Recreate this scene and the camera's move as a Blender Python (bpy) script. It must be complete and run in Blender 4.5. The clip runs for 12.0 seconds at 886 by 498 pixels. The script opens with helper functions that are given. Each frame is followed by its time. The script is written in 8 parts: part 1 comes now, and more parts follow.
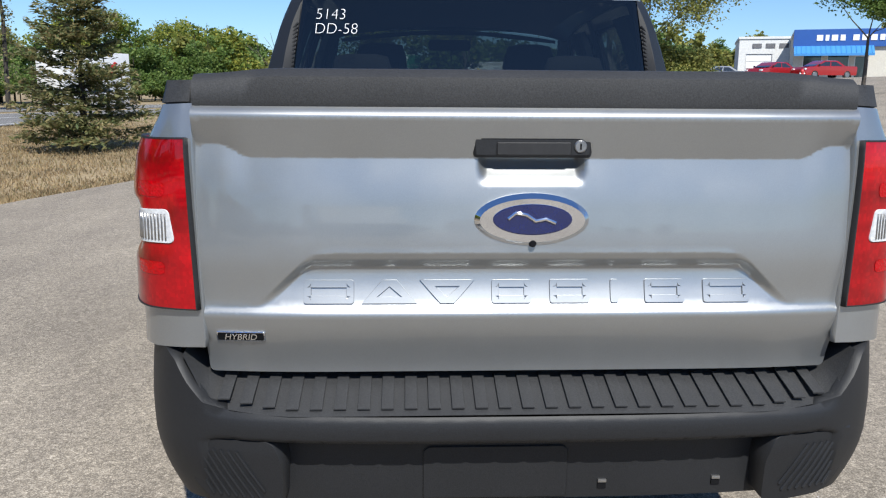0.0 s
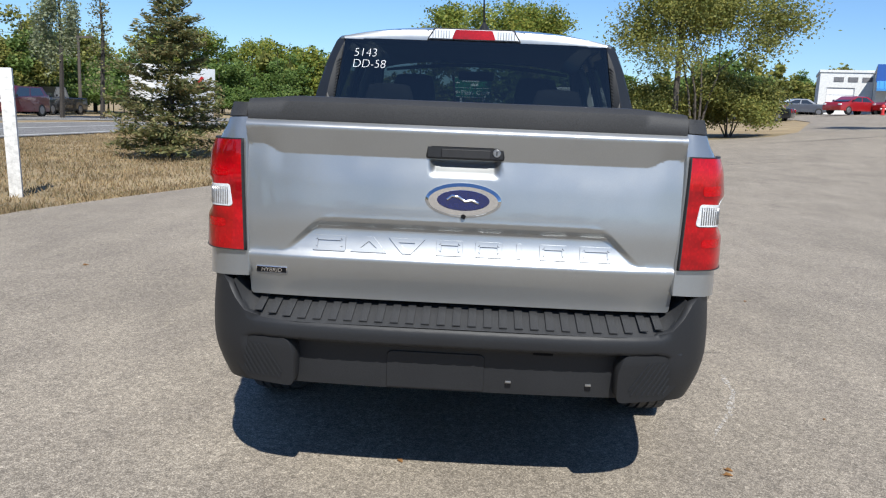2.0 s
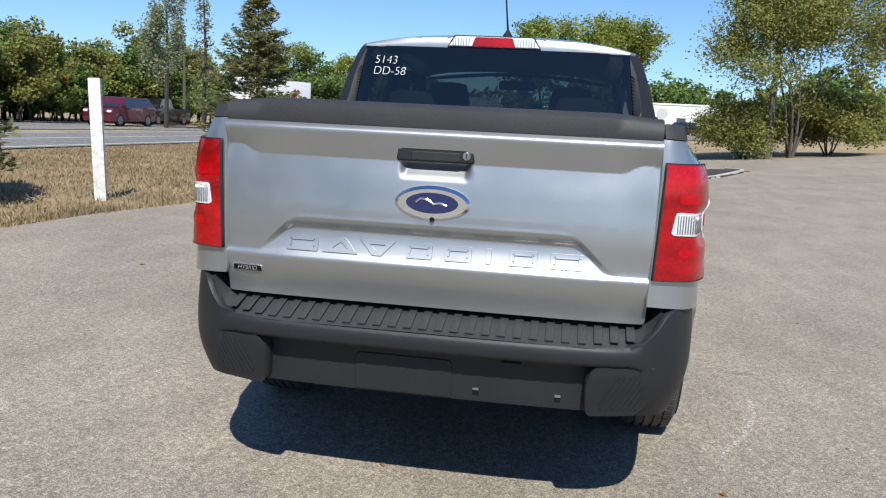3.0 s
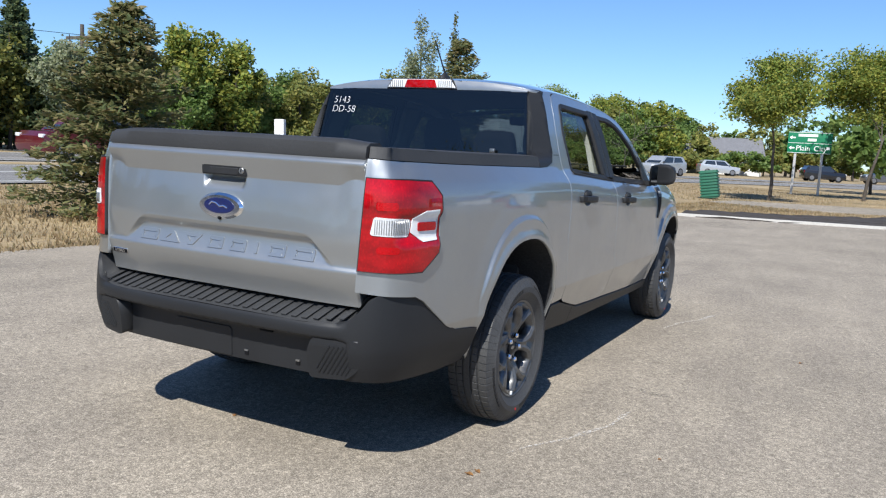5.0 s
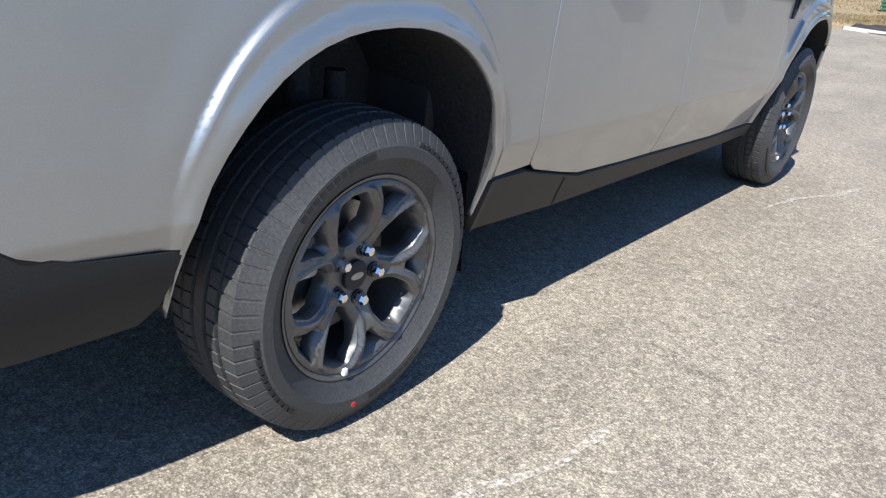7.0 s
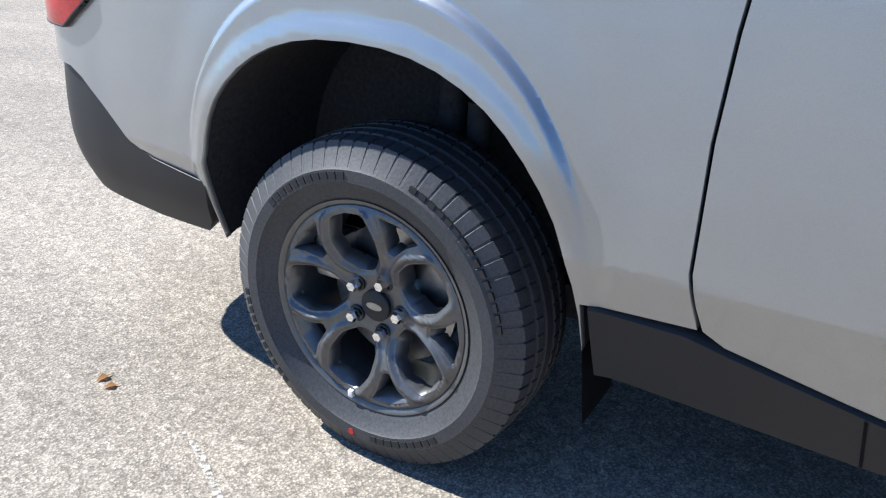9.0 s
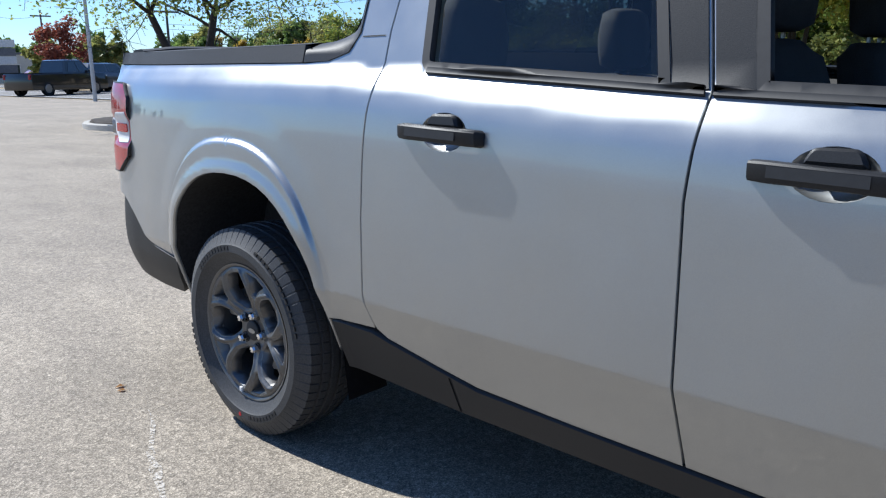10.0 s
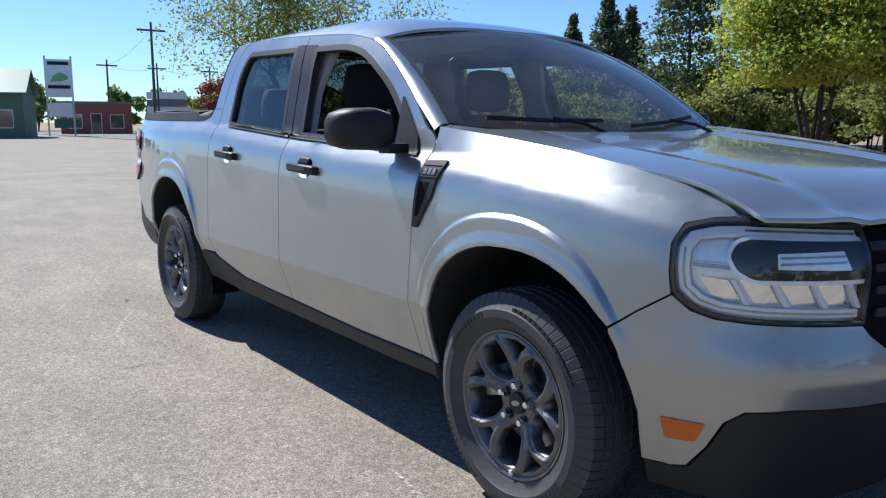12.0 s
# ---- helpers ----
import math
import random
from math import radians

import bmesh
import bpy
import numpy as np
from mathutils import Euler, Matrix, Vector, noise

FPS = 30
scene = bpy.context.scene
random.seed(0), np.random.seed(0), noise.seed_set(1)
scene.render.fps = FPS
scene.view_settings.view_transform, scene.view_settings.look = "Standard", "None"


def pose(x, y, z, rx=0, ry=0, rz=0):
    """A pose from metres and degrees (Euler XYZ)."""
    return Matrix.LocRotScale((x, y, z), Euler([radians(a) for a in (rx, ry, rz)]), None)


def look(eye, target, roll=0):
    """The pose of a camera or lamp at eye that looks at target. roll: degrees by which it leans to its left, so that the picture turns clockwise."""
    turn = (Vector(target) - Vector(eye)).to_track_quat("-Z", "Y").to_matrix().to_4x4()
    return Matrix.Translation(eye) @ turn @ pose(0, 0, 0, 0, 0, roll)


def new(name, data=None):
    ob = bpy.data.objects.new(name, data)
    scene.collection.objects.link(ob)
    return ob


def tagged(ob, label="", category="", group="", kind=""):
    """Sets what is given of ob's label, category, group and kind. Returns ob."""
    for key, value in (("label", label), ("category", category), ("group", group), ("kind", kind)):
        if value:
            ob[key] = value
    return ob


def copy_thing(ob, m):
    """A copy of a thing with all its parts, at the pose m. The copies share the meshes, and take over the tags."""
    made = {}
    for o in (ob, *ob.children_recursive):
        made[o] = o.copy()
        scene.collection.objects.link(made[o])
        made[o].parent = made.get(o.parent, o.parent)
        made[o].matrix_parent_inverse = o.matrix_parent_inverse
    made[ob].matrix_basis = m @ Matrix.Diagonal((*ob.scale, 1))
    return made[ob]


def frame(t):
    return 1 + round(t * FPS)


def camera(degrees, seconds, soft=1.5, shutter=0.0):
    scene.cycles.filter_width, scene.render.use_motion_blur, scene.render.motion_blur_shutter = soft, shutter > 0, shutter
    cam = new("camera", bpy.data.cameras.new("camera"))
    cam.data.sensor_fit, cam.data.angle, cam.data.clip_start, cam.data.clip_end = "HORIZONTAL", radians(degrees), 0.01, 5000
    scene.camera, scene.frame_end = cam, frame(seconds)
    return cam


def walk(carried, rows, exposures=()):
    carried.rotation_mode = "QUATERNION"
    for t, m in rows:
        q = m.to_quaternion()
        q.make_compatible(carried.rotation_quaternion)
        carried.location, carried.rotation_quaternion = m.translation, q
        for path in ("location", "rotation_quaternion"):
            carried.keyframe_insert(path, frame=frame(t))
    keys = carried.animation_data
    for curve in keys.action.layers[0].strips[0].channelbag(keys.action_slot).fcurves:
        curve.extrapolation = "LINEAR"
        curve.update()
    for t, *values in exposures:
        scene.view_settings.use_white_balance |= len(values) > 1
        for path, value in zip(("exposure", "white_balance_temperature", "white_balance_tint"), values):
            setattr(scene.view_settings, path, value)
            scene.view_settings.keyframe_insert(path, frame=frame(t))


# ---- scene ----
cam = camera(58.1, 12.0, soft=1.2)
PATH = [
    (0, (-0.245, -1.641, 1.244), (-0.154, 0.318, 0.856), 0.4),
    (0.5, (-0.073, -2.171, 1.237), (-0.075, -0.207, 0.862), 0.5),
    (1, (0.023, -2.452, 1.267), (-0.013, -0.485, 0.909), 0.9),
    (1.5, (0.051, -2.489, 1.278), (0.003, -0.52, 0.932), 1.6),
    (2, (0.046, -2.474, 1.256), (-0.034, -0.505, 0.917), 2.3),
    (2.5, (0.065, -2.466, 1.257), (-0.097, -0.5, 0.928), 2.8),
    (3, (0.41, -2.425, 1.236), (0.104, -0.473, 0.922), 2.9),
    (3.2, (0.584, -2.459, 1.261), (0.206, -0.519, 0.952), 2.8),
    (4.8, (2.11, -2.539, 1.241), (1.226, -0.763, 0.993), 3.2),
    (5, (2.255, -2.468, 1.269), (1.336, -0.709, 1.02), 3.3),
    (5.5, (2.457, -2.034, 1.27), (1.477, -0.314, 0.985), 3.7),
    (6, (2.430, -1.437, 1.226), (1.392, 0.233, 0.858), 3.5),
    (6.5, (2.142, -0.763, 1.189), (1.116, 0.868, 0.650), 6.3),
    (7, (1.885, -0.161, 1.072), (0.813, 1.345, 0.309), 7.3),
    (7.2, (1.765, 0.062, 1.051), (0.655, 1.470, 0.166), 8.8),
    (8.8, (1.910, 1.573, 1.100), (0.303, 0.833, 0.168), 1.9),
    (9, (1.992, 1.830, 1.109), (0.424, 0.894, 0.294), 1.4),
    (9.5, (2.134, 2.472, 1.178), (0.659, 1.265, 0.573), -0.1),
    (10, (2.231, 3.174, 1.186), (0.816, 1.832, 0.743), -0.8),
    (10.5, (2.308, 3.84, 1.186), (0.956, 2.414, 0.811), -0.5),
    (11, (2.363, 4.512, 1.201), (1.076, 3.022, 0.851), -0.3),
    (11.5, (2.387, 5.164, 1.184), (1.162, 3.616, 0.865), 0.1),
    (12, (2.416, 5.827, 1.196), (1.243, 4.237, 0.884), 0.1),
]
walk(cam, [(t, look(eye, target, roll)) for t, eye, target, roll in PATH], ((0, 0.34, 6400, 10), (3, 0.38, 6400, 10), (5, 0.48, 6350, 10), (7, 0.83, 6350, 10), (8.8, 1.12, 6000, 10), (9.5, 0.74, 6000, 10), (10.5, 0.50, 6050, 10), (12, 0.42, 6050, 10)))

# ---- world and sun ----
SUN = Vector((0.17, -0.87, 1.0)).normalized()
world = bpy.data.worlds.new("sky")
scene.world = world
world.use_nodes = True
sky = world.node_tree.nodes.new("ShaderNodeTexSky")
sky.sky_type = "NISHITA"
sky.sun_disc = False
sky.sun_elevation = math.asin(SUN.z)
sky.sun_rotation = math.atan2(SUN.x, SUN.y)
sky.air_density, sky.dust_density, sky.ozone_density = 1.0, 0.15, 2.5
sky.altitude = 300
back = world.node_tree.nodes["Background"]
back.inputs["Strength"].default_value = 0.088
deep = world.node_tree.nodes.new("ShaderNodeMix")
deep.data_type, deep.blend_type = "RGBA", "MULTIPLY"
deep.inputs[0].default_value, deep.inputs[7].default_value = 1.0, (0.72, 0.93, 1.20, 1)
world.node_tree.links.new(sky.outputs[0], deep.inputs[6])
world.node_tree.links.new(deep.outputs[2], back.inputs[0])
sun = new("sun", bpy.data.lights.new("sun", "SUN"))
sun.data.energy, sun.data.angle, sun.data.color = 5.2, radians(0.55), (1.0, 0.975, 0.91)
sun.matrix_world = look(SUN * 50, (0, 0, 0))

# ---- materials ----


def nodes_of(name):
    m = bpy.data.materials.new(name)
    m.use_nodes = True
    t = m.node_tree
    return m, t, t.nodes["Principled BSDF"]


def noise_tex(t, scale, detail=3.0, rough=0.55, vec=None):
    n = t.nodes.new("ShaderNodeTexNoise")
    n.inputs["Scale"].default_value, n.inputs["Detail"].default_value, n.inputs["Roughness"].default_value = scale, detail, rough
    if vec is not None:
        t.links.new(vec, n.inputs["Vector"])
    return n.outputs["Fac"]


def coords(t, kind="Object", scale=None):
    o = t.nodes.new("ShaderNodeTexCoord").outputs[kind]
    if scale is None:
        return o
    mp = t.nodes.new("ShaderNodeMapping")
    mp.inputs["Scale"].default_value = scale
    t.links.new(o, mp.inputs["Vector"])
    return mp.outputs["Vector"]


def ramp(t, fac, stops):
    r = t.nodes.new("ShaderNodeValToRGB")
    while len(r.color_ramp.elements) < len(stops):
        r.color_ramp.elements.new(0.5)
    for e, (p, c) in zip(r.color_ramp.elements, stops):
        e.position, e.color = p, (*c, 1) if len(c) == 3 else c
    t.links.new(fac, r.inputs["Fac"])
    return r.outputs["Color"]


def grey(v):
    return (v, v, v)


def mixed(t, a, b, fac, how="MIX"):
    m = t.nodes.new("ShaderNodeMix")
    m.data_type, m.blend_type = "RGBA", how
    for sock, v in ((m.inputs[6], a), (m.inputs[7], b), (m.inputs[0], fac)):
        if isinstance(v, (int, float)):
            sock.default_value = v
        elif isinstance(v, tuple):
            sock.default_value = (*v, 1)
        else:
            t.links.new(v, sock)
    return m.outputs[2]


def bumped(t, b, height, strength=0.3, distance=0.01):
    n = t.nodes.new("ShaderNodeBump")
    n.inputs["Strength"].default_value, n.inputs["Distance"].default_value = strength, distance
    t.links.new(height, n.inputs["Height"])
    t.links.new(n.outputs[0], b.inputs["Normal"])


def plain(name, color, rough=0.5, metal=0.0, grain=60.0, vary=0.25, bump=0.0, coat=0.0, spec=0.5, big=3.0):
    """A surface with variation of its colour at two scales."""
    m, t, b = nodes_of(name)
    v = coords(t)
    fine, broad = noise_tex(t, grain, 4, 0.6, v), noise_tex(t, big, 3, 0.5, v)
    lo, hi = tuple(c * (1 - vary) for c in color), tuple(min(1, c * (1 + vary)) for c in color)
    c1 = ramp(t, fine, [(0.3, lo), (0.7, hi)])
    c2 = ramp(t, broad, [(0.3, grey(1 - vary * 0.6)), (0.7, grey(1.0))])
    t.links.new(mixed(t, c1, c2, 1.0, "MULTIPLY"), b.inputs["Base Color"])
    b.inputs["Roughness"].default_value, b.inputs["Metallic"].default_value = rough, metal
    b.inputs["Coat Weight"].default_value, b.inputs["Specular IOR Level"].default_value = coat, spec
    if bump:
        bumped(t, b, fine, bump, 0.004)
    return m


def car_paint(name, color, metal=0.75, rough=0.33):
    m, t, b = nodes_of(name)
    v = coords(t)
    vor = t.nodes.new("ShaderNodeTexVoronoi")
    vor.inputs["Scale"].default_value = 900
    t.links.new(v, vor.inputs["Vector"])
    flake = ramp(t, vor.outputs["Distance"], [(0.0, tuple(min(1, c * 1.12) for c in color)), (0.6, tuple(c * 0.92 for c in color))])
    dirt = ramp(t, noise_tex(t, 2.2, 5, 0.6, v), [(0.35, grey(0.93)), (0.65, grey(1.0))])
    t.links.new(mixed(t, flake, dirt, 1.0, "MULTIPLY"), b.inputs["Base Color"])
    b.inputs["Metallic"].default_value = metal
    t.links.new(ramp(t, noise_tex(t, 5, 4, 0.6, v), [(0.3, grey(rough * 0.9)), (0.7, grey(rough * 1.15))]), b.inputs["Roughness"])
    b.inputs["Coat Weight"].default_value, b.inputs["Coat Roughness"].default_value = 1.0, 0.04
    return m


def glass(name, tint, rough=0.0, dust_sheen=0.0):
    """A thin pane: clear to look through, with its mirror gloss."""
    m, t, b = nodes_of(name)
    t.nodes.remove(b)
    out = t.nodes["Material Output"]
    tr, gl, mx = t.nodes.new("ShaderNodeBsdfTransparent"), t.nodes.new("ShaderNodeBsdfGlossy"), t.nodes.new("ShaderNodeMixShader")
    lw, fr, ml = t.nodes.new("ShaderNodeLayerWeight"), t.nodes.new("ShaderNodeMath"), t.nodes.new("ShaderNodeMath")
    fr.operation, ml.operation = "POWER", "MULTIPLY_ADD"
    fr.inputs[1].default_value, ml.inputs[1].default_value, ml.inputs[2].default_value = 5.0, 0.92, 0.06
    t.links.new(lw.outputs["Facing"], fr.inputs[0])
    t.links.new(fr.outputs[0], ml.inputs[0])
    tr.inputs["Color"].default_value = (*tint, 1)
    gl.inputs["Roughness"].default_value = rough
    t.links.new(ml.outputs[0], mx.inputs[0])
    t.links.new(tr.outputs[0], mx.inputs[1])
    t.links.new(gl.outputs[0], mx.inputs[2])
    last = mx.outputs[0]
    # pale diffuse veil: dust film, plus sky reflection painted in as a lighter tone
    if dust_sheen:
        df, m2 = t.nodes.new("ShaderNodeBsdfDiffuse"), t.nodes.new("ShaderNodeMixShader")
        df.inputs["Color"].default_value = (0.6, 0.58, 0.55, 1)
        t.links.new(ramp(t, noise_tex(t, 4, 5, 0.6, coords(t)), [(0.3, grey(dust_sheen * 0.6)), (0.7, grey(dust_sheen * 1.3))]), m2.inputs[0])
        t.links.new(last, m2.inputs[1])
        t.links.new(df.outputs[0], m2.inputs[2])
        last = m2.outputs[0]
    t.links.new(last, out.inputs["Surface"])
    return m


def lens_plastic(name, color, rough=0.08, bumps=0.0, trans=0.55, low=0.75):
    m, t, b = nodes_of(name)
    v = coords(t)
    f = noise_tex(t, 75, 3, 0.6, v)
    t.links.new(ramp(t, f, [(0.3, tuple(c * low for c in color)), (0.7, color)]), b.inputs["Base Color"])
    b.inputs["Roughness"].default_value, b.inputs["Transmission Weight"].default_value = rough, trans
    b.inputs["IOR"].default_value = 1.45
    b.inputs["Coat Weight"].default_value, b.inputs["Coat Roughness"].default_value = 0.5, 0.02
    b.inputs["Specular IOR Level"].default_value = 0.1
    if bumps:
        vor = t.nodes.new("ShaderNodeTexVoronoi")
        vor.inputs["Scale"].default_value = 160
        t.links.new(v, vor.inputs["Vector"])
        bumped(t, b, vor.outputs["Distance"], bumps, 0.003)
    return m


def red_lens_mat(name, color):
    """A red lamp lens: the gleam of a finely faceted reflector and its brighter and darker bands are painted into the
    colour.
    """
    m, t, b = nodes_of(name)
    v = coords(t, scale=(160, 160, 130))
    vor = t.nodes.new("ShaderNodeTexVoronoi")
    vor.inputs["Scale"].default_value, vor.inputs["Randomness"].default_value = 1.0, 0.35
    t.links.new(v, vor.inputs["Vector"])
    sep = t.nodes.new("ShaderNodeSeparateColor")
    t.links.new(vor.outputs["Color"], sep.inputs[0])
    facet = ramp(t, sep.outputs[0], [(0.0, tuple(c * 0.86 for c in color)), (0.7, color), (1.0, tuple(min(1, c * 1.18) for c in color))])
    band = ramp(t, noise_tex(t, 1.0, 2, 0.5, coords(t, scale=(4, 4, 12))), [(0.34, grey(0.55)), (0.5, grey(1.0)), (0.68, (1.45, 1.6, 1.5))])
    t.links.new(mixed(t, facet, band, 1.0, "MULTIPLY"), b.inputs["Base Color"])
    b.inputs["Roughness"].default_value, b.inputs["Specular IOR Level"].default_value = 0.3, 0.1
    b.inputs["Coat Weight"].default_value, b.inputs["Coat Roughness"].default_value = 0.8, 0.015
    return m


def asphalt_mat(name, lo, hi, stain=0.7):
    m, t, b = nodes_of(name)
    v = coords(t)
    vor = t.nodes.new("ShaderNodeTexVoronoi")
    vor.inputs["Scale"].default_value = 215
    t.links.new(v, vor.inputs["Vector"])
    sep = t.nodes.new("ShaderNodeSeparateColor")
    t.links.new(vor.outputs["Color"], sep.inputs[0])
    stone = ramp(t, sep.outputs[0], [(0.0, tuple(c * 0.75 for c in lo)), (0.35, lo), (0.6, tuple((p + q) / 2 for p, q in zip(lo, hi))), (0.9, hi), (1.0, tuple(min(1, c * 1.25) for c in hi))])
    gap = ramp(t, vor.outputs["Distance"], [(0.35, grey(1.0)), (0.75, grey(0.68))])
    c = mixed(t, stone, gap, 1.0, "MULTIPLY")
    v2 = t.nodes.new("ShaderNodeTexVoronoi")
    v2.inputs["Scale"].default_value = 62
    t.links.new(v, v2.inputs["Vector"])
    sep2 = t.nodes.new("ShaderNodeSeparateColor")
    t.links.new(v2.outputs["Color"], sep2.inputs[0])
    c = mixed(t, c, ramp(t, sep2.outputs[1], [(0.0, grey(0.76)), (0.5, grey(0.97)), (0.9, grey(1.04)), (1.0, grey(1.24))]), 1.0, "MULTIPLY")
    c = mixed(t, c, ramp(t, noise_tex(t, 24, 5, 0.75, v), [(0.34, grey(0.82)), (0.66, grey(1.08))]), 1.0, "MULTIPLY")
    c = mixed(t, c, ramp(t, noise_tex(t, 0.55, 5, 0.6, v), [(0.3, grey(stain)), (0.62, grey(1.0))]), 1.0, "MULTIPLY")
    c = mixed(t, c, ramp(t, noise_tex(t, 1.6, 5, 0.65, coords(t, scale=(1.6, 0.6, 1))), [(0.30, (0.82, 0.81, 0.81)), (0.6, (1.02, 1.01, 0.99))]), 1.0, "MULTIPLY")
    t.links.new(c, b.inputs["Base Color"])
    b.inputs["Roughness"].default_value, b.inputs["Specular IOR Level"].default_value = 0.85, 0.3
    bumped(t, b, mixed(t, vor.outputs["Distance"], noise_tex(t, 60, 3, 0.6, v), 0.4), 0.22, 0.005)
    return m


def leaf_mat(name, colors, rough=0.55):
    """Leaves whose colour wanders from island to island and over the crown."""
    m, t, b = nodes_of(name)
    g = t.nodes.new("ShaderNodeNewGeometry")
    stops = [(i / max(1, len(colors) - 1), c) for i, c in enumerate(colors)]
    c = ramp(t, g.outputs["Random Per Island"], stops)
    c = mixed(t, c, ramp(t, noise_tex(t, 0.7, 3, 0.5, coords(t)), [(0.3, grey(0.72)), (0.7, grey(1.12))]), 1.0, "MULTIPLY")
    t.links.new(c, b.inputs["Base Color"])
    b.inputs["Roughness"].default_value = rough
    b.inputs["Specular IOR Level"].default_value = 0.3
    tl, ad = t.nodes.new("ShaderNodeBsdfTranslucent"), t.nodes.new("ShaderNodeMixShader")
    t.links.new(c, tl.inputs["Color"])
    ad.inputs[0].default_value = 0.48
    t.links.new(b.outputs[0], ad.inputs[1])
    t.links.new(tl.outputs[0], ad.inputs[2])
    t.links.new(ad.outputs[0], t.nodes["Material Output"].inputs["Surface"])
    return m


M_PAINT = car_paint("silver_paint", (0.36, 0.371, 0.374), 0.78, 0.37)
M_BLACK = plain("black_plastic", (0.0165, 0.0172, 0.019), 0.5, grain=420, vary=0.3, bump=0.10, spec=0.30)
M_RAIL = plain("rail_plastic", (0.036, 0.0365, 0.038), 0.6, grain=300, vary=0.3, bump=0.15, spec=0.35)
# near-black for dark parts; also paints shade into gaps, slots and hollows
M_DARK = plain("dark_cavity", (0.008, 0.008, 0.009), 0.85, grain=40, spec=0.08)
M_HOUSING = plain("wheel_arch_liner", (0.032, 0.032, 0.034), 0.8, grain=90, vary=0.4, bump=0.2, spec=0.3)
M_RUBBER = plain("tyre_rubber", (0.045, 0.045, 0.046), 0.60, grain=180, vary=0.35, bump=0.15, big=9)
M_SEAL = plain("rubber_seal", (0.012, 0.012, 0.013), 0.6)
M_RIM = plain("painted_alloy", (0.135, 0.133, 0.131), 0.40, metal=0.68, vary=0.1, coat=0.15)
M_CHROME = plain("chrome", (0.82, 0.83, 0.85), 0.07, metal=1.0, vary=0.03)
M_STEEL = plain("brushed_steel", (0.36, 0.355, 0.35), 0.35, metal=0.9, vary=0.2)
M_BLUE = plain("blue_enamel", (0.004, 0.010, 0.07), 0.2, coat=1.0, vary=0.1)
M_GLASS_DARK = glass("tinted_glass", (0.10, 0.125, 0.13), dust_sheen=0.0)
M_GLASS = glass("window_glass", (0.66, 0.71, 0.69))
M_COVER = glass("lamp_cover", (0.95, 0.95, 0.95))
M_BRIGHT = plain("bright_reflector", (0.84, 0.85, 0.86), 0.25, metal=0.25, vary=0.08)
# the veil lightens the screen for dust and for its sky reflection
M_WIND = glass("windscreen_glass", (0.74, 0.79, 0.77), dust_sheen=0.06)
M_RED = red_lens_mat("red_lens", (0.30, 0.001, 0.004))
M_REDLIT = lens_plastic("red_reflector", (0.42, 0.001, 0.004), 0.15, bumps=0.5, trans=0.0)
M_CLEAR = lens_plastic("clear_lens", (0.60, 0.61, 0.62), 0.10, bumps=0.25, trans=0.0)
M_AMBER = lens_plastic("amber_lens", (0.75, 0.16, 0.01), 0.12, bumps=0.3, trans=0.2)
M_WHITE = plain("white_plastic", (0.75, 0.75, 0.74), 0.4, vary=0.05)
M_SEATC = plain("dark_seat_cloth", (0.03, 0.031, 0.034), 0.9, grain=300, vary=0.35, bump=0.3)
M_CABIN = plain("cabin_plastic", (0.035, 0.035, 0.037), 0.7, grain=200, vary=0.2, bump=0.15)
M_LINER = plain("pale_headliner", (0.42, 0.41, 0.39), 0.9, vary=0.08)
M_MARK = plain("white_marker", (0.85, 0.85, 0.85), 0.6, vary=0.05)
M_ASPH = asphalt_mat("worn_asphalt", (0.315, 0.272, 0.218), (0.49, 0.432, 0.35), 0.80)
M_ROAD = asphalt_mat("road_asphalt", (0.20, 0.195, 0.19), (0.36, 0.35, 0.34), 0.85)

# ---- building tools ----


def part(name, bm, material, parent=None, label="", smooth=True, recalc=True):
    """Links a bmesh as one mesh object, under a thing or a part."""
    if recalc:
        bmesh.ops.recalc_face_normals(bm, faces=bm.faces)
    me = bpy.data.meshes.new(name)
    bm.to_mesh(me)
    bm.free()
    for m in material if isinstance(material, (list, tuple)) else [material]:
        me.materials.append(m)
    if smooth:
        me.shade_smooth()
        me.set_sharp_from_angle(angle=radians(smooth if smooth > 1 else 38))
    ob = new(name, me)
    if parent:
        ob.parent = parent
    return ob


def empty(name, loc=(0, 0, 0), rz=0.0):
    e = new(name)
    e.empty_display_size = 0.1
    e.matrix_basis = pose(*loc, 0, 0, rz)
    return e


def smoothstep(a, b, v):
    u = min(1.0, max(0.0, (v - a) / (b - a)))
    return u * u * (3 - 2 * u)


def table(rows):
    """A smooth curve through rows of (u, value): a monotone cubic."""
    us, vs = [float(r[0]) for r in rows], [float(r[1]) for r in rows]
    n = len(us)
    d = [(vs[i + 1] - vs[i]) / (us[i + 1] - us[i]) for i in range(n - 1)]
    m = [d[0]] + [0.0 if d[i - 1] * d[i] <= 0 else 2 * d[i - 1] * d[i] / (d[i - 1] + d[i]) for i in range(1, n - 1)] + [d[-1]]

    def f(u):
        if u <= us[0]:
            return vs[0]
        if u >= us[-1]:
            return vs[-1]
        i = 0
        while us[i + 1] < u:
            i += 1
        h = us[i + 1] - us[i]
        k = (u - us[i]) / h
        return (2 * k**3 - 3 * k**2 + 1) * vs[i] + (k**3 - 2 * k**2 + k) * h * m[i] + (3 * k**2 - 2 * k**3) * vs[i + 1] + (k**3 - k**2) * h * m[i + 1]

    return f


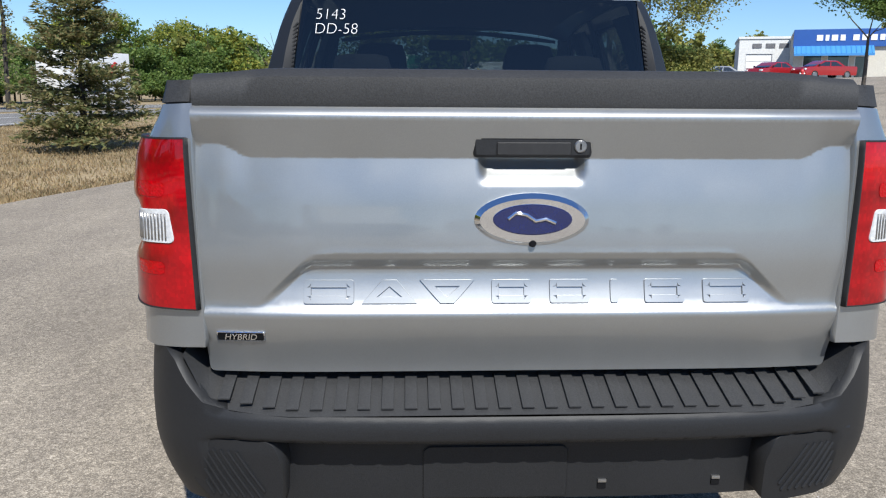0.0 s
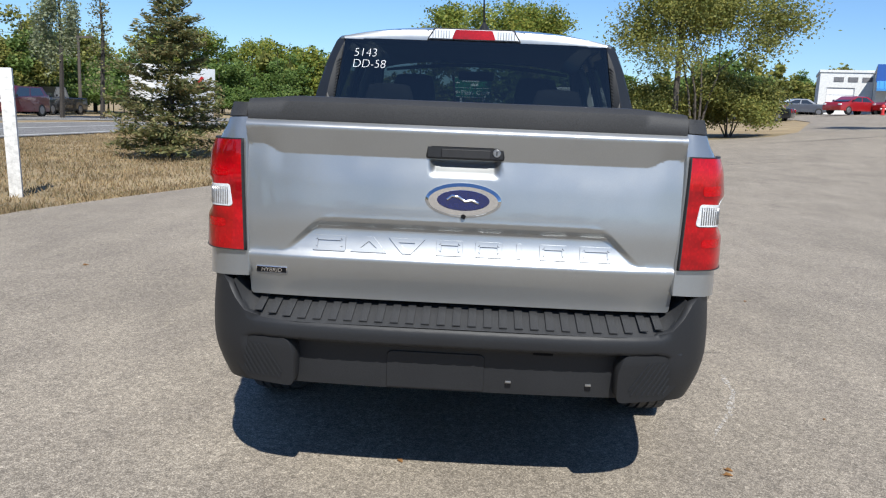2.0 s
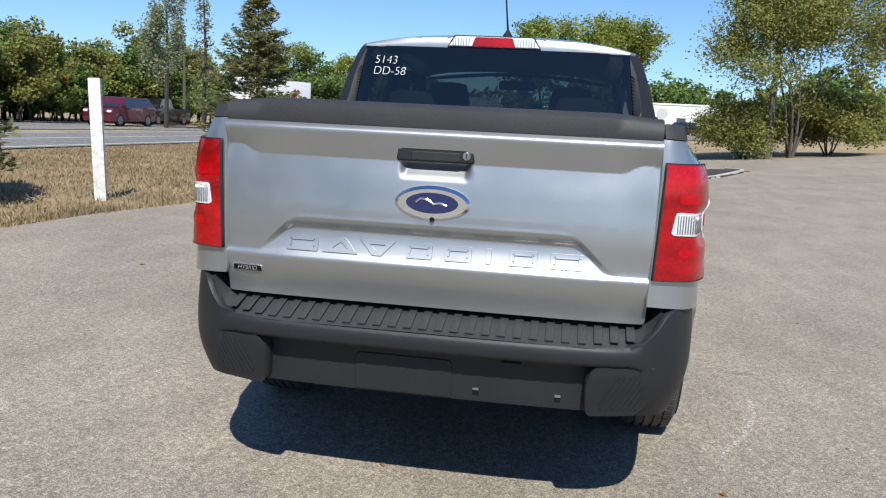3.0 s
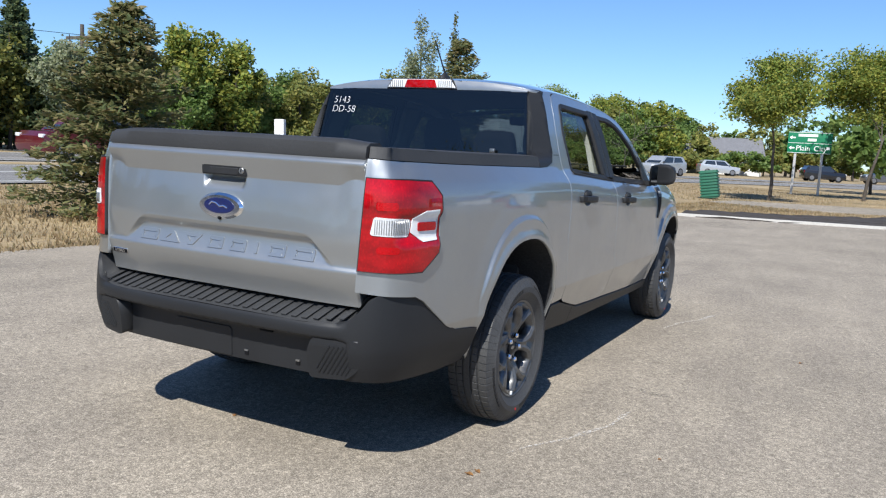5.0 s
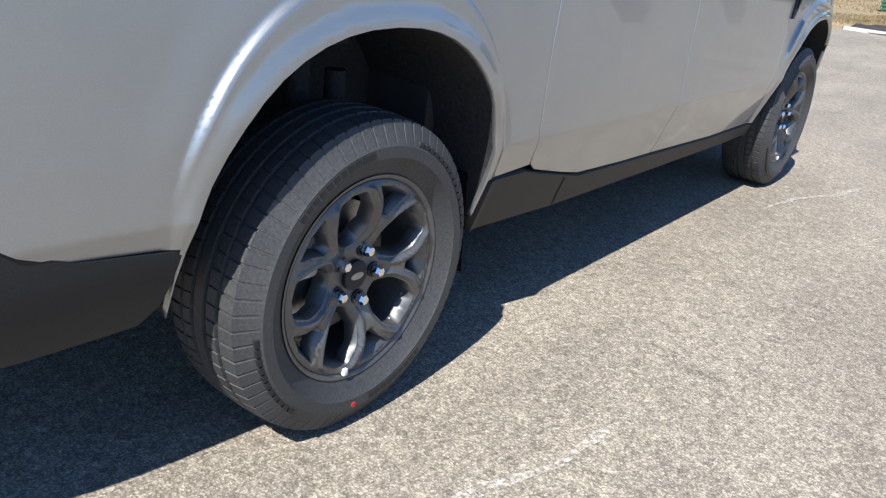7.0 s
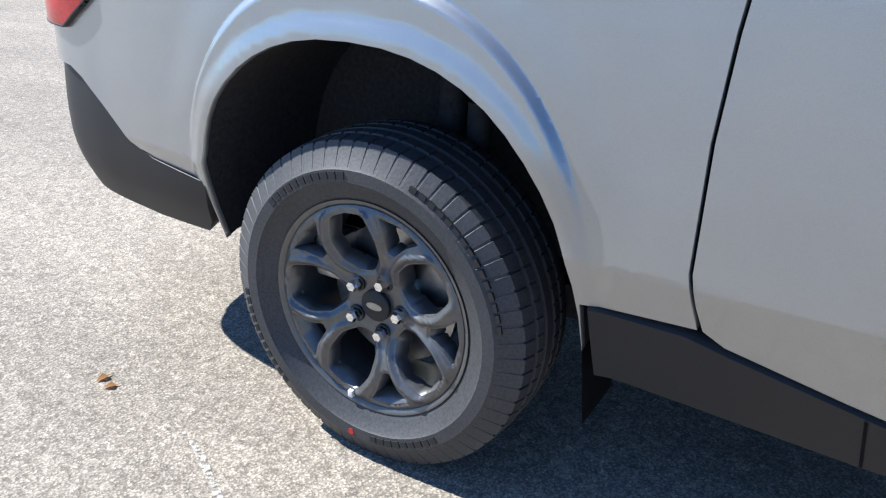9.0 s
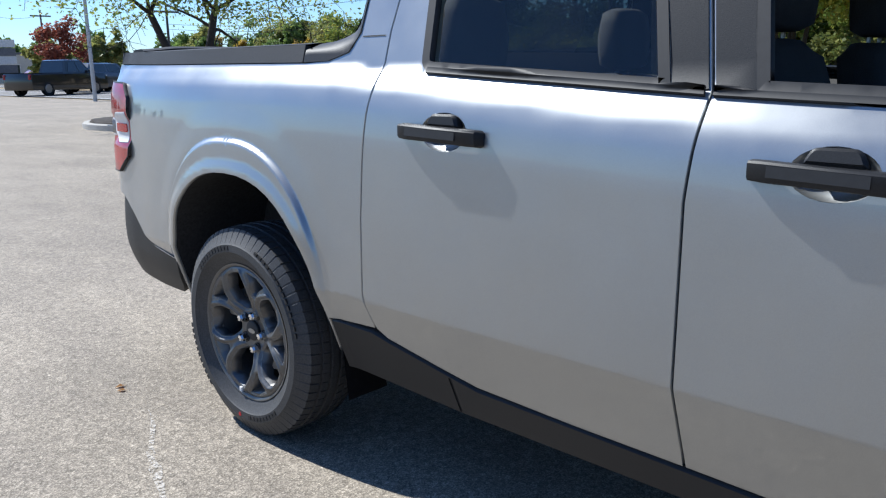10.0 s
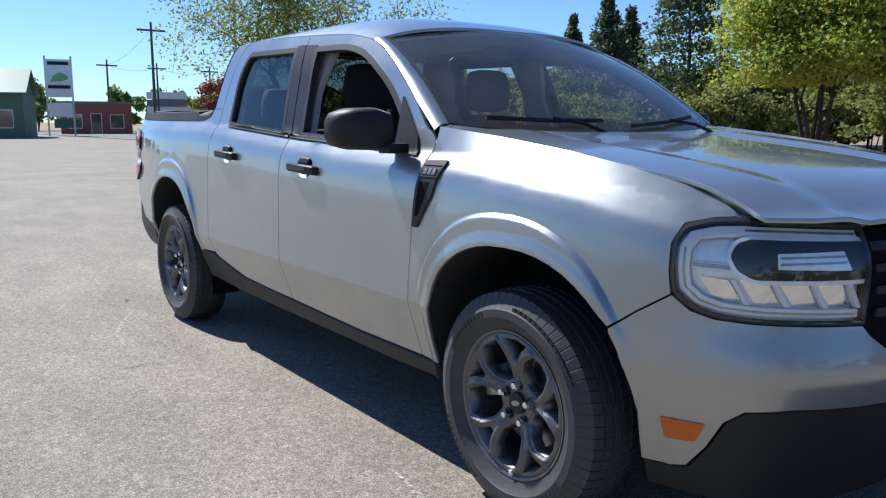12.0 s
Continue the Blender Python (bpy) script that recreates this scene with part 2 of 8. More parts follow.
def dense(loop, step, closed=True):
    out = []
    n = len(loop)
    for i in range(n if closed else n - 1):
        a, b = Vector(loop[i]), Vector(loop[(i + 1) % n])
        k = max(1, int((b - a).length / step + 0.5))
        out += [a.lerp(b, j / k) for j in range(k)]
    return out if closed else out + [Vector(loop[-1])]


def rounded(loop, radius, k=4):
    """A 2D polygon with its corners rounded; radius: a number or one for each corner."""
    n, out = len(loop), []
    for i in range(n):
        p, a, b = Vector(loop[i]), Vector(loop[i - 1]), Vector(loop[(i + 1) % n])
        r = radius[i] if isinstance(radius, (list, tuple)) else radius
        r = min(r, 0.45 * (a - p).length, 0.45 * (b - p).length)
        if r < 1e-5:
            out.append(tuple(p))
            continue
        u, w = p + (a - p).normalized() * r, p + (b - p).normalized() * r
        out += [tuple((1 - s) ** 2 * u + 2 * s * (1 - s) * p + s * s * w) for s in (j / k for j in range(k + 1))]
    return out


def inside(p, loop):
    hit, j = False, len(loop) - 1
    for i in range(len(loop)):
        (xi, yi), (xj, yj) = loop[i], loop[j]
        if (yi > p[1]) != (yj > p[1]) and p[0] < (xj - xi) * (p[1] - yi) / (yj - yi) + xi:
            hit = not hit
        j = i
    return hit


CENTRE = Vector((0, 2.5, 0.75))


def patch(name, outline, surf, material, parent=None, step=0.05, holes=(), lip=0.012, label="", centre=CENTRE, fine=None, extra=()):
    """A curved panel: a 2D outline with holes, laid on surf(a, b), with true normals and a lip turned inwards along its edges."""
    from mathutils.geometry import delaunay_2d_cdt

    fine = fine or step
    loops = [dense(o, fine) for o in (outline, *holes)]
    flat = [[tuple(p) for p in lp] for lp in (outline, *holes)]
    pts, edges = [], []
    for lp in loops:
        k = len(pts)
        pts += [Vector(p) for p in lp]
        edges += [(k + i, k + (i + 1) % len(lp)) for i in range(len(lp))]
    edge_pts = np.array([tuple(p) for p in pts])
    lo, hi = edge_pts[: len(loops[0])].min(0), edge_pts[: len(loops[0])].max(0)
    for i in range(1, int((hi[0] - lo[0]) / step) + 1):
        for j in range(1, int((hi[1] - lo[1]) / step) + 1):
            p = (lo[0] + i * step, lo[1] + j * step)
            if inside(p, flat[0]) and not any(inside(p, h) for h in flat[1:]) and np.abs(edge_pts - p).sum(1).min() > 0.45 * fine:
                pts.append(Vector(p))
    for p in extra:
        if inside(p, flat[0]) and not any(inside(p, h) for h in flat[1:]) and np.abs(edge_pts - p).sum(1).min() > 0.3 * fine:
            pts.append(Vector(p))
    vs, _, fs, *_ = delaunay_2d_cdt(pts, edges, [], 0, 1e-7)
    tris = []
    for f in fs:
        c = sum((vs[i] for i in f), Vector((0, 0))) / len(f)
        if inside(c, flat[0]) and not any(inside(c, h) for h in flat[1:]):
            tris.append(list(f))
    e = 1e-3
    place, norm = [], []
    for v in vs:
        a, b = v
        p = Vector(surf(a, b))
        n = (Vector(surf(a + e, b)) - Vector(surf(a - e, b))).cross(Vector(surf(a, b + e)) - Vector(surf(a, b - e)))
        place.append(p)
        norm.append(n.normalized() if n.length > 1e-14 else Vector((0, 0, 1)))
    flip = sum((n.dot(p - centre) > 0) - 0.5 for n, p in zip(norm, place)) < 0
    if flip:
        norm = [-n for n in norm]
        tris = [t[::-1] for t in tris]
    if lip:
        count = {}
        for t in tris:
            for i in range(3):
                count[(t[i], t[(i + 1) % 3])] = 1
        rim = [(a, b) for a, b in count if (b, a) not in count]
        top, low = {}, {}
        outw = {}
        for a, b in rim:
            side = (place[b] - place[a]).cross(norm[a])
            side = side.normalized() if side.length > 1e-12 else Vector((0, 0, 0))
            for i in (a, b):
                outw[i] = outw.get(i, Vector((0, 0, 0))) + side
        for i, o in outw.items():
            o = o.normalized() if o.length > 1e-9 else norm[i]
            top[i] = len(place)
            place.append(place[i].copy())
            norm.append((norm[i] * 0.75 + o).normalized())
            low[i] = len(place)
            place.append(place[i] - norm[i] * lip + o * 0.001)
            norm.append(o)
        for a, b in rim:
            tris.append([top[b], top[a], low[a], low[b]])
    me = bpy.data.meshes.new(name)
    me.from_pydata(place, [], tris)
    me.materials.append(material)
    me.shade_smooth()
    me.normals_split_custom_set_from_vertices(norm)
    me.update()
    ob = new(name, me)
    if parent:
        ob.parent = parent
    if label:
        tagged(ob, label)
    return ob


def add_box(bm, lo, hi, m=None, bevel=0.0):
    (x0, y0, z0), (x1, y1, z1) = lo, hi
    made = bmesh.ops.create_cube(bm, size=1.0)["verts"]
    for v in made:
        v.co = Vector(((x0 + x1) / 2 + v.co.x * (x1 - x0), (y0 + y1) / 2 + v.co.y * (y1 - y0), (z0 + z1) / 2 + v.co.z * (z1 - z0)))
    if bevel:
        es = list({e for v in made for e in v.link_edges})
        got = bmesh.ops.bevel(bm, geom=es, offset=bevel, segments=2, affect="EDGES", profile=0.6)
        made = [v for v in got["verts"]]
        made = list({v for f in got["faces"] for v in f.verts} | set(v for v in made if v.is_valid))
    if m is not None:
        bmesh.ops.transform(bm, matrix=m, verts=made)
    return made


def box(lo, hi, bevel=0.0, m=None):
    bm = bmesh.new()
    add_box(bm, lo, hi, m, bevel)
    return bm


def add_loft(bm, rings, closed=True, caps=True):
    rows = [[bm.verts.new(p) for p in r] for r in rings]
    n = len(rows[0])
    for a, b in zip(rows, rows[1:]):
        for i in range(n if closed else n - 1):
            j = (i + 1) % n
            bm.faces.new((a[i], a[j], b[j], b[i]))
    if caps and closed:
        bm.faces.new(rows[0][::-1])
        bm.faces.new(rows[-1])
    return rows


def loft(rings, closed=True, caps=True):
    bm = bmesh.new()
    add_loft(bm, rings, closed, caps)
    return bm


def add_tube(bm, path, radius, sides=8):
    path = [Vector(p) for p in path]
    rings = []
    for i, p in enumerate(path):
        d = (path[min(i + 1, len(path) - 1)] - path[max(i - 1, 0)]).normalized()
        u = d.cross(Vector((0, 0, 1)) if abs(d.z) < 0.9 else Vector((1, 0, 0))).normalized()
        w = d.cross(u)
        r = radius[i] if isinstance(radius, (list, tuple)) else radius
        rings.append([p + r * (math.cos(a) * u + math.sin(a) * w) for a in (2 * math.pi * k / sides for k in range(sides))])
    add_loft(bm, rings)


def tube(path, radius, sides=8):
    bm = bmesh.new()
    add_tube(bm, path, radius, sides)
    return bm


def lathe(profile, axis="x", sides=48, closed=False):
    """Turns a profile of (along, radius) round an axis."""
    bm = bmesh.new()
    rings = []
    for k in range(sides):
        a = 2 * math.pi * k / sides
        c, s = math.cos(a), math.sin(a)
        rings.append([{"x": (u, r * c, r * s), "z": (r * c, r * s, u), "y": (r * s, u, r * c)}[axis] for u, r in profile])
    rows = [[bm.verts.new(p) for p in r] for r in rings]
    n = len(profile)
    for k in range(sides):
        a, b = rows[k], rows[(k + 1) % sides]
        for i in range(n if closed else n - 1):
            bm.faces.new((a[i], a[(i + 1) % n], b[(i + 1) % n], b[i]))
    bmesh.ops.remove_doubles(bm, verts=bm.verts, dist=1e-6)
    return bm


def add_prism(bm, loop, f, depth, chamfer=0.0):
    """A plate with a 2D outline: f(a, b, h) gives the place at height h; its upper edge is chamfered."""
    c = Vector((sum(p[0] for p in loop) / len(loop), sum(p[1] for p in loop) / len(loop)))
    n = len(loop)
    inner = []
    for i in range(n):
        p, a, b = Vector(loop[i]), Vector(loop[i - 1]), Vector(loop[(i + 1) % n])
        d1, d2 = (p - a).normalized(), (b - p).normalized()
        nn = Vector((-d1.y - d2.y, d1.x + d2.x))
        nn = nn.normalized() if nn.length > 1e-6 else Vector((0, 0))
        inner.append(nn)
    area = sum(loop[i - 1][0] * loop[i][1] - loop[i][0] * loop[i - 1][1] for i in range(n))
    s = 1 if area > 0 else -1
    rings = [[f(*p, 0.0) for p in loop], [f(*p, depth - chamfer) for p in loop]]
    if chamfer:
        rings.append([f(p[0] + s * w.x * chamfer, p[1] + s * w.y * chamfer, depth) for p, w in zip(loop, inner)])
    add_loft(bm, rings)


def prism(loop, f, depth, chamfer=0.0):
    bm = bmesh.new()
    add_prism(bm, loop, f, depth, chamfer)
    return bm


def word(text, size, material, m, parent=None, name="lettering", depth=0.001, align="LEFT", shear=0.0, thin=0.0):
    """Lettering in the built-in font, as a mesh."""
    cu = bpy.data.curves.new("text", "FONT")
    cu.body, cu.size, cu.extrude, cu.align_x, cu.shear = text, size, depth, align, shear
    cu.offset = -thin
    tmp = new("text", cu)
    me = bpy.data.meshes.new_from_object(tmp.evaluated_get(bpy.context.evaluated_depsgraph_get()))
    bpy.data.objects.remove(tmp)
    me.materials.clear()
    me.materials.append(material)
    ob = new(name, me)
    ob.matrix_basis = m
    if parent:
        ob.parent = parent
    return ob

# ---- the pickup truck: x to its right, y towards its nose, the rear axle at y = 1.0 ----
truck = tagged(empty("pickup_truck", (0, 2.5, 0)), "silver crew-cab pickup truck with black bumper, parked on asphalt", "pickup truck")
REAR, NOSE = (0.992, 0.350), (4.08, 0.345)

PLAN = [(0.668, -0.064), (0.705, -0.054), (0.762, -0.024), (0.80, 0.042), (0.818, 0.13), (0.827, 0.22), (0.849, 0.40), (0.868, 0.62), (0.877, 1.0), (0.878, 1.6), (0.882, 2.5), (0.885, 3.4), (0.882, 4.0), (0.868, 4.3), (0.838, 4.5), (0.79, 4.65), (0.70, 4.79), (0.52, 4.90), (0.27, 4.955), (0.0, 4.97)]


def curve_of(points, anchor):
    """A plan curve by its own length; at the point of number anchor the length equals y."""
    ls = [0.0]
    for a, b in zip(points, points[1:]):
        ls.append(ls[-1] + math.dist(a, b))
    off = points[anchor][1] - ls[anchor]
    ls = [v + off for v in ls]

    def tangents(vals):
        m = []
        for i in range(len(vals)):
            a, b = max(0, i - 1), min(len(vals) - 1, i + 1)
            m.append((vals[b] - vals[a]) / (ls[b] - ls[a]))
        return m

    xs, ys = [p[0] for p in points], [p[1] for p in points]
    mx, my = tangents(xs), tangents(ys)

    def f(s):
        i = 0
        while i < len(ls) - 2 and ls[i + 1] < s:
            i += 1
        h = ls[i + 1] - ls[i]
        k = (s - ls[i]) / h
        if k < 0 or k > 1:
            e = 0 if k < 0 else 1
            return Vector((xs[i + e] + mx[i + e] * (k - e) * h, ys[i + e] + my[i + e] * (k - e) * h))
        a, b, c, d = 2 * k**3 - 3 * k**2 + 1, k**3 - 2 * k**2 + k, 3 * k**2 - 2 * k**3, k**3 - k**2
        return Vector((a * xs[i] + b * h * mx[i] + c * xs[i + 1] + d * h * mx[i + 1], a * ys[i] + b * h * my[i] + c * ys[i + 1] + d * h * my[i + 1]))

    return f, ls[0], ls[-1]


plan, S0, S1 = curve_of(PLAN, 8)
belt = table([(-0.2, 1.212), (1.4, 1.20), (1.75, 1.187), (2.5, 1.142), (3.3, 1.105), (3.7, 1.10), (4.2, 1.065), (4.65, 0.995), (5.2, 0.95)])
shoulder = table([(-0.40, 0.0), (-0.2, 0.0), (-0.12, -0.005), (-0.07, -0.018), (-0.03, -0.043), (0.0, -0.066)])


def below(z):
    """The lower flank turns in under a crease."""
    k = z - 0.578
    soft = math.sqrt(k * k + 0.0025**2)
    return 0.010 - 0.010 * (k + soft) + 0.17 * (k - soft)


slope_up = table([(3.5, 0.28), (4.1, 0.9), (5.0, 1.6)])
tumble = table([(0.0, 0.0), (0.28, 0.28), (0.36, 0.40), (0.42, 0.62), (0.46, 0.95), (0.52, 1.9)])


ARCH = {REAR: (0.986, 0.438, 0.497), NOSE: (4.085, 0.438, 0.463)}


def arch(y, z, c):
    """1 on the edge of a wheel opening, more outside."""
    m, a, b = ARCH[c]
    u, v = abs(y - m) / a, max(0.0, z - c[1] - 0.03) / b
    return (u**2.3 + v**2.3) ** (1 / 2.3)


def body(s, z):
    """The right flank, from the tail round to the nose."""
    p = plan(s)
    q = plan(s + 0.002) - plan(s - 0.002)
    n = Vector((q.y, -q.x)).normalized()
    d = z - belt(s)
    off = shoulder(min(d, 0.0)) * (0.25 + 0.75 * smoothstep(S0 + 0.02, S0 + 0.20, s)) + below(z)
    if d > 0:
        k = slope_up(s)
        off -= 0.28 * d + (0.32 * max(0.0, d - 0.28) ** 1.5 if s < 3.6 else 0.0) + (k - 0.28) * d
    for c, m, top in ((REAR, 0.982, 0.977), (NOSE, 4.055, 0.925)):
        if abs(p.y - m) < 0.75 and z < 1.12:
            k = ((abs(p.y - m) / 0.47) ** 2.3 + (max(0.0, z - 0.38) / (top - 0.38)) ** 2.3) ** (1 / 2.3)
            off += (0.015 * smoothstep(1.020, 0.984, k) + 0.004 * smoothstep(1.2, 1.03, k)) * smoothstep(0.58, 0.76, z) + 0.008 * smoothstep(1.10, 1.02, arch(p.y, z, c))
    if s > 4.5:
        off += 0.03 * smoothstep(0.75, 0.60, z) * smoothstep(4.5, 4.9, s)
    return Vector((p.x + n.x * off, p.y + n.y * off, z))


def flank(side, lift=0.0):
    def f(s, z):
        p = body(s, z)
        if lift:
            e = 1e-3
            n = (body(s + e, z) - body(s - e, z)).cross(body(s, z + e) - body(s, z - e)).normalized()
            p = p + n * lift * (1 if n.x * 1 > 0 or n.y < 0 else -1)
        return (p.x * side, p.y - 2.5, p.z)
    return f


C0 = Vector((0, 0, 0.75))


def arch_edge(c, lo, hi, k=26):
    """The edge of a wheel opening from its rear foot to its front foot, which stand at heights lo and hi."""
    out = []
    m, a, b = ARCH[c]
    for i in range(k + 1):
        t = math.pi * i / k
        u, v = -math.cos(t), math.sin(t)
        p = 2 / 2.3
        out.append((m + a * math.copysign(abs(u) ** p, u), c[1] + 0.03 + b * abs(v) ** p))
    return [(out[0][0] + 0.0, lo)] + out + [(out[-1][0], hi)]


LAMP = [(S0 - 0.010, 0.812), (0.10, 0.808), (0.205, 0.875), (0.222, 0.94), (0.222, 1.09), (0.165, 1.142), (S0 + 0.006, 1.15)]
REAR_ARCH = arch_edge(REAR, 0.53, 0.49)
NOSE_ARCH = arch_edge(NOSE, 0.365, 0.5)
BUMP_LINE = [(S0 - 0.018, 0.732), (0.0, 0.722), (0.085, 0.715), (0.13, 0.695), (0.30, 0.572), (0.36, 0.548), (0.545, 0.53)]
SAIL = [(1.30, 1.203), (1.40, 1.208), (1.48, 1.23), (1.515, 1.28), (1.525, 1.40), (1.565, 1.575), (1.60, 1.60)]
GAP_R = [(1.86, 1.609), (1.775, 1.605), (1.717, 1.587), (1.682, 1.54), (1.655, 1.44), (1.632, 1.28), (1.632, 1.12), (1.612, 0.95), (1.602, 0.80), (1.602, 0.60), (1.612, 0.545), (1.625, 0.50)]
SILL_R = [(1.66, 0.478), (1.84, 0.436), (1.96, 0.412), (2.25, 0.398), (2.505, 0.392)]
GAP_M = [(2.505, 0.392), (2.50, 0.58), (2.50, 0.94), (2.512, 1.08), (2.512, 1.14), (2.458, 1.40), (2.405, 1.592)]
SILL_F = [(2.512, 0.392), (2.8, 0.382), (3.1, 0.372), (3.545, 0.372)]
GAP_F = [(3.545, 0.372), (3.556, 0.64), (3.572, 0.84), (3.592, 1.03), (3.603, 1.12), (3.590, 1.145), (3.565, 1.165)]
TOP_F = [(3.534, 1.178), (3.436, 1.266), (3.34, 1.339), (3.22, 1.420), (3.10, 1.487), (3.0, 1.526), (2.78, 1.565), (2.412, 1.590)]
WIN_R = rounded([(1.768, 1.182), (2.428, 1.140), (2.333, 1.540), (1.80, 1.553), (1.745, 1.42)], [0.03, 0.01, 0.01, 0.05, 0.08])
WIN_F = rounded([(2.60, 1.136), (3.515, 1.096), (3.25, 1.340), (2.99, 1.480), (2.82, 1.522), (2.525, 1.530)], [0.01, 0.02, 0.12, 0.12, 0.10, 0.02])
HOOD_LINE = [(3.60, 1.185), (3.9, 1.155), (4.2, 1.118), (4.42, 1.082), (4.585, 1.052), (4.70, 1.012), (4.745, 0.985)]
HEAD = rounded([(4.616, 0.785), (4.662, 0.750), (4.717, 0.735), (4.80, 0.730), (5.075, 0.722), (5.112, 0.953), (4.76, 0.967), (4.70, 0.964), (4.630, 0.948), (4.608, 0.904), (4.608, 0.836)], [0.02, 0.02, 0.02, 0.01, 0.005, 0.005, 0.01, 0.02, 0.02, 0.02, 0.02])
CUP_R = [(1.895 + 0.072 * math.cos(k * math.pi / 14), 1.040 + 0.045 * math.sin(k * math.pi / 14)) for k in range(28)]
CUP_F = [(2.755 + 0.072 * math.cos(k * math.pi / 14), 1.010 + 0.045 * math.sin(k * math.pi / 14)) for k in range(28)]


def shrink(loop, d):
    n, out = len(loop), []
    area = sum(loop[i - 1][0] * loop[i][1] - loop[i][0] * loop[i - 1][1] for i in range(n))
    s = 1 if area > 0 else -1
    for i in range(n):
        p, a, b = Vector(loop[i]), Vector(loop[i - 1]), Vector(loop[(i + 1) % n])
        t = (b - a).normalized()
        out.append((p.x - s * t.y * d, p.y + s * t.x * d))
    return out


def flare_points(m, top, lo):
    """Rows of points that follow a wheel flare, for a smooth mesh there."""
    out = []
    for k in (0.93, 0.955, 0.971, 0.98, 0.988, 0.996, 1.004, 1.012, 1.02, 1.029, 1.045, 1.07, 1.10, 1.15, 1.2):
        for i in range(141):
            t = math.pi * i / 140
            u, v = -math.cos(t), math.sin(t)
            q = 2 / 2.3
            y, z = m + 0.47 * k * math.copysign(abs(u) ** q, u), 0.38 + (top - 0.38) * k * abs(v) ** q
            if z > lo:
                out.append((y, z))
    return out


def crease_points(y0, y1):
    """Rows of points along the crease of the lower flank."""
    n = int((y1 - y0) / 0.02)
    return [(y0 + (y1 - y0) * i / n, 0.578 + d) for d in (-0.011, -0.0055, -0.0015, 0.0015, 0.0055, 0.011) for i in range(n + 1)]


for side in (1, -1):
    skin = flank(side)
    near = 1 if side == 1 else 2.2
    bedside = [BUMP_LINE[0]] + [(S0, 1.218), (S0 + 0.10, 1.214), (0.4, 1.208)] + SAIL + [(1.765, 1.611), (1.710, 1.592), (1.675, 1.54), (1.648, 1.44), (1.6255, 1.28), (1.6255, 1.12), (1.6055, 0.95), (1.5955, 0.80), (1.5955, 0.60), (1.6055, 0.545), (1.6165, 0.50)] + REAR_ARCH[::-1] + BUMP_LINE[:0:-1]
    patch("bedside", bedside, skin, M_PAINT, truck, 0.016 * near, [LAMP], 0.014, centre=C0, fine=0.016, extra=flare_points(0.982, 0.977, 0.56) if side == 1 else ())
    rear_door = patch("rear_door", GAP_R + SILL_R + GAP_M[1:], skin, M_PAINT, truck, 0.022 * near, [WIN_R, CUP_R], 0.014, centre=C0, fine=0.025, extra=crease_points(1.615, 2.49))
    front_door = patch("front_door", SILL_F + GAP_F + TOP_F + [(2.465, 1.40), (2.519, 1.14), (2.519, 1.08), (2.507, 0.94), (2.507, 0.58)], skin, M_PAINT, truck, 0.022 * near, [WIN_F, CUP_F], 0.014, centre=C0, fine=0.025, extra=crease_points(2.52, 3.54))
    fender = [(3.551, 0.372), (3.562, 0.64), (3.578, 0.84), (3.598, 1.03), (3.609, 1.12), (3.60, 1.185)] + HOOD_LINE[1:] + [(4.752, 0.974), (4.70, 0.971), (4.626, 0.955), (4.601, 0.906), (4.601, 0.836), (4.609, 0.780), (4.518, 0.722), (4.452, 0.674)] + [p for p in NOSE_ARCH[::-1] if p[0] < 4.43 or p[1] > 0.66]
    fender_panel = patch("fender", [p for p in fender if not (p[0] > 4.43 and p[1] < 0.66)], skin, M_PAINT, truck, 0.014 * near, (), 0.014, centre=C0, fine=0.016, extra=flare_points(4.055, 0.925, 0.56) if side == 1 else ())
    # window surrounds and panes
    for door, win, glassy, opened in ((rear_door, WIN_R, M_GLASS, False), (front_door, WIN_F, M_GLASS, side == 1)):
        patch("window_seal", shrink(win, -0.004), flank(side, 0.003), M_SEAL, door, 0.05, [shrink(win, 0.02)], 0.02, centre=C0, fine=0.03)
        if not opened:
            pane = patch("window_pane", shrink(win, 0.012), flank(side, -0.014), glassy, door, 0.08, (), 0.0, centre=C0)
            pane.visible_shadow = False
    patch("pillar_trim", [(2.436, 1.14), (2.508, 1.14), (2.454, 1.40), (2.415, 1.550), (2.335, 1.550)], flank(side, 0.003), M_BLACK, rear_door, 0.05, (), 0.004, centre=C0)
    patch("pillar_trim", [(2.522, 1.14), (2.596, 1.14), (2.566, 1.30), (2.530, 1.54), (2.422, 1.548), (2.469, 1.40)], flank(side, 0.003), M_BLACK, front_door, 0.05, (), 0.004, centre=C0)
    patch("belt_trim", [(1.79, 1.172), (2.505, 1.128), (2.505, 1.142), (1.79, 1.187)], flank(side, 0.008), M_SEAL, rear_door, 0.05, (), 0.01, centre=C0)
    patch("belt_trim", [(2.522, 1.127), (3.53, 1.085), (3.53, 1.10), (2.522, 1.141)], flank(side, 0.008), M_SEAL, front_door, 0.05, (), 0.01, centre=C0)
    # sill cladding
    patch("sill_cladding", [(1.445, 0.335), (1.50, 0.335), (1.88, 0.315), (3.63, 0.30), (3.632, 0.362), (3.1, 0.364), (2.5, 0.384), (1.96, 0.402), (1.84, 0.428), (1.66, 0.468), (1.60, 0.484), (1.438, 0.486)], flank(side, 0.006), M_BLACK, truck, 0.04, (), 0.03, "textured black plastic sill cladding", C0, 0.03)
    patch("cladding_joint", [(1.878, 0.318), (1.883, 0.318), (1.873, 0.418), (1.868, 0.418)], flank(side, 0.0075), M_DARK, truck, 0.03, (), 0.0, "", C0)


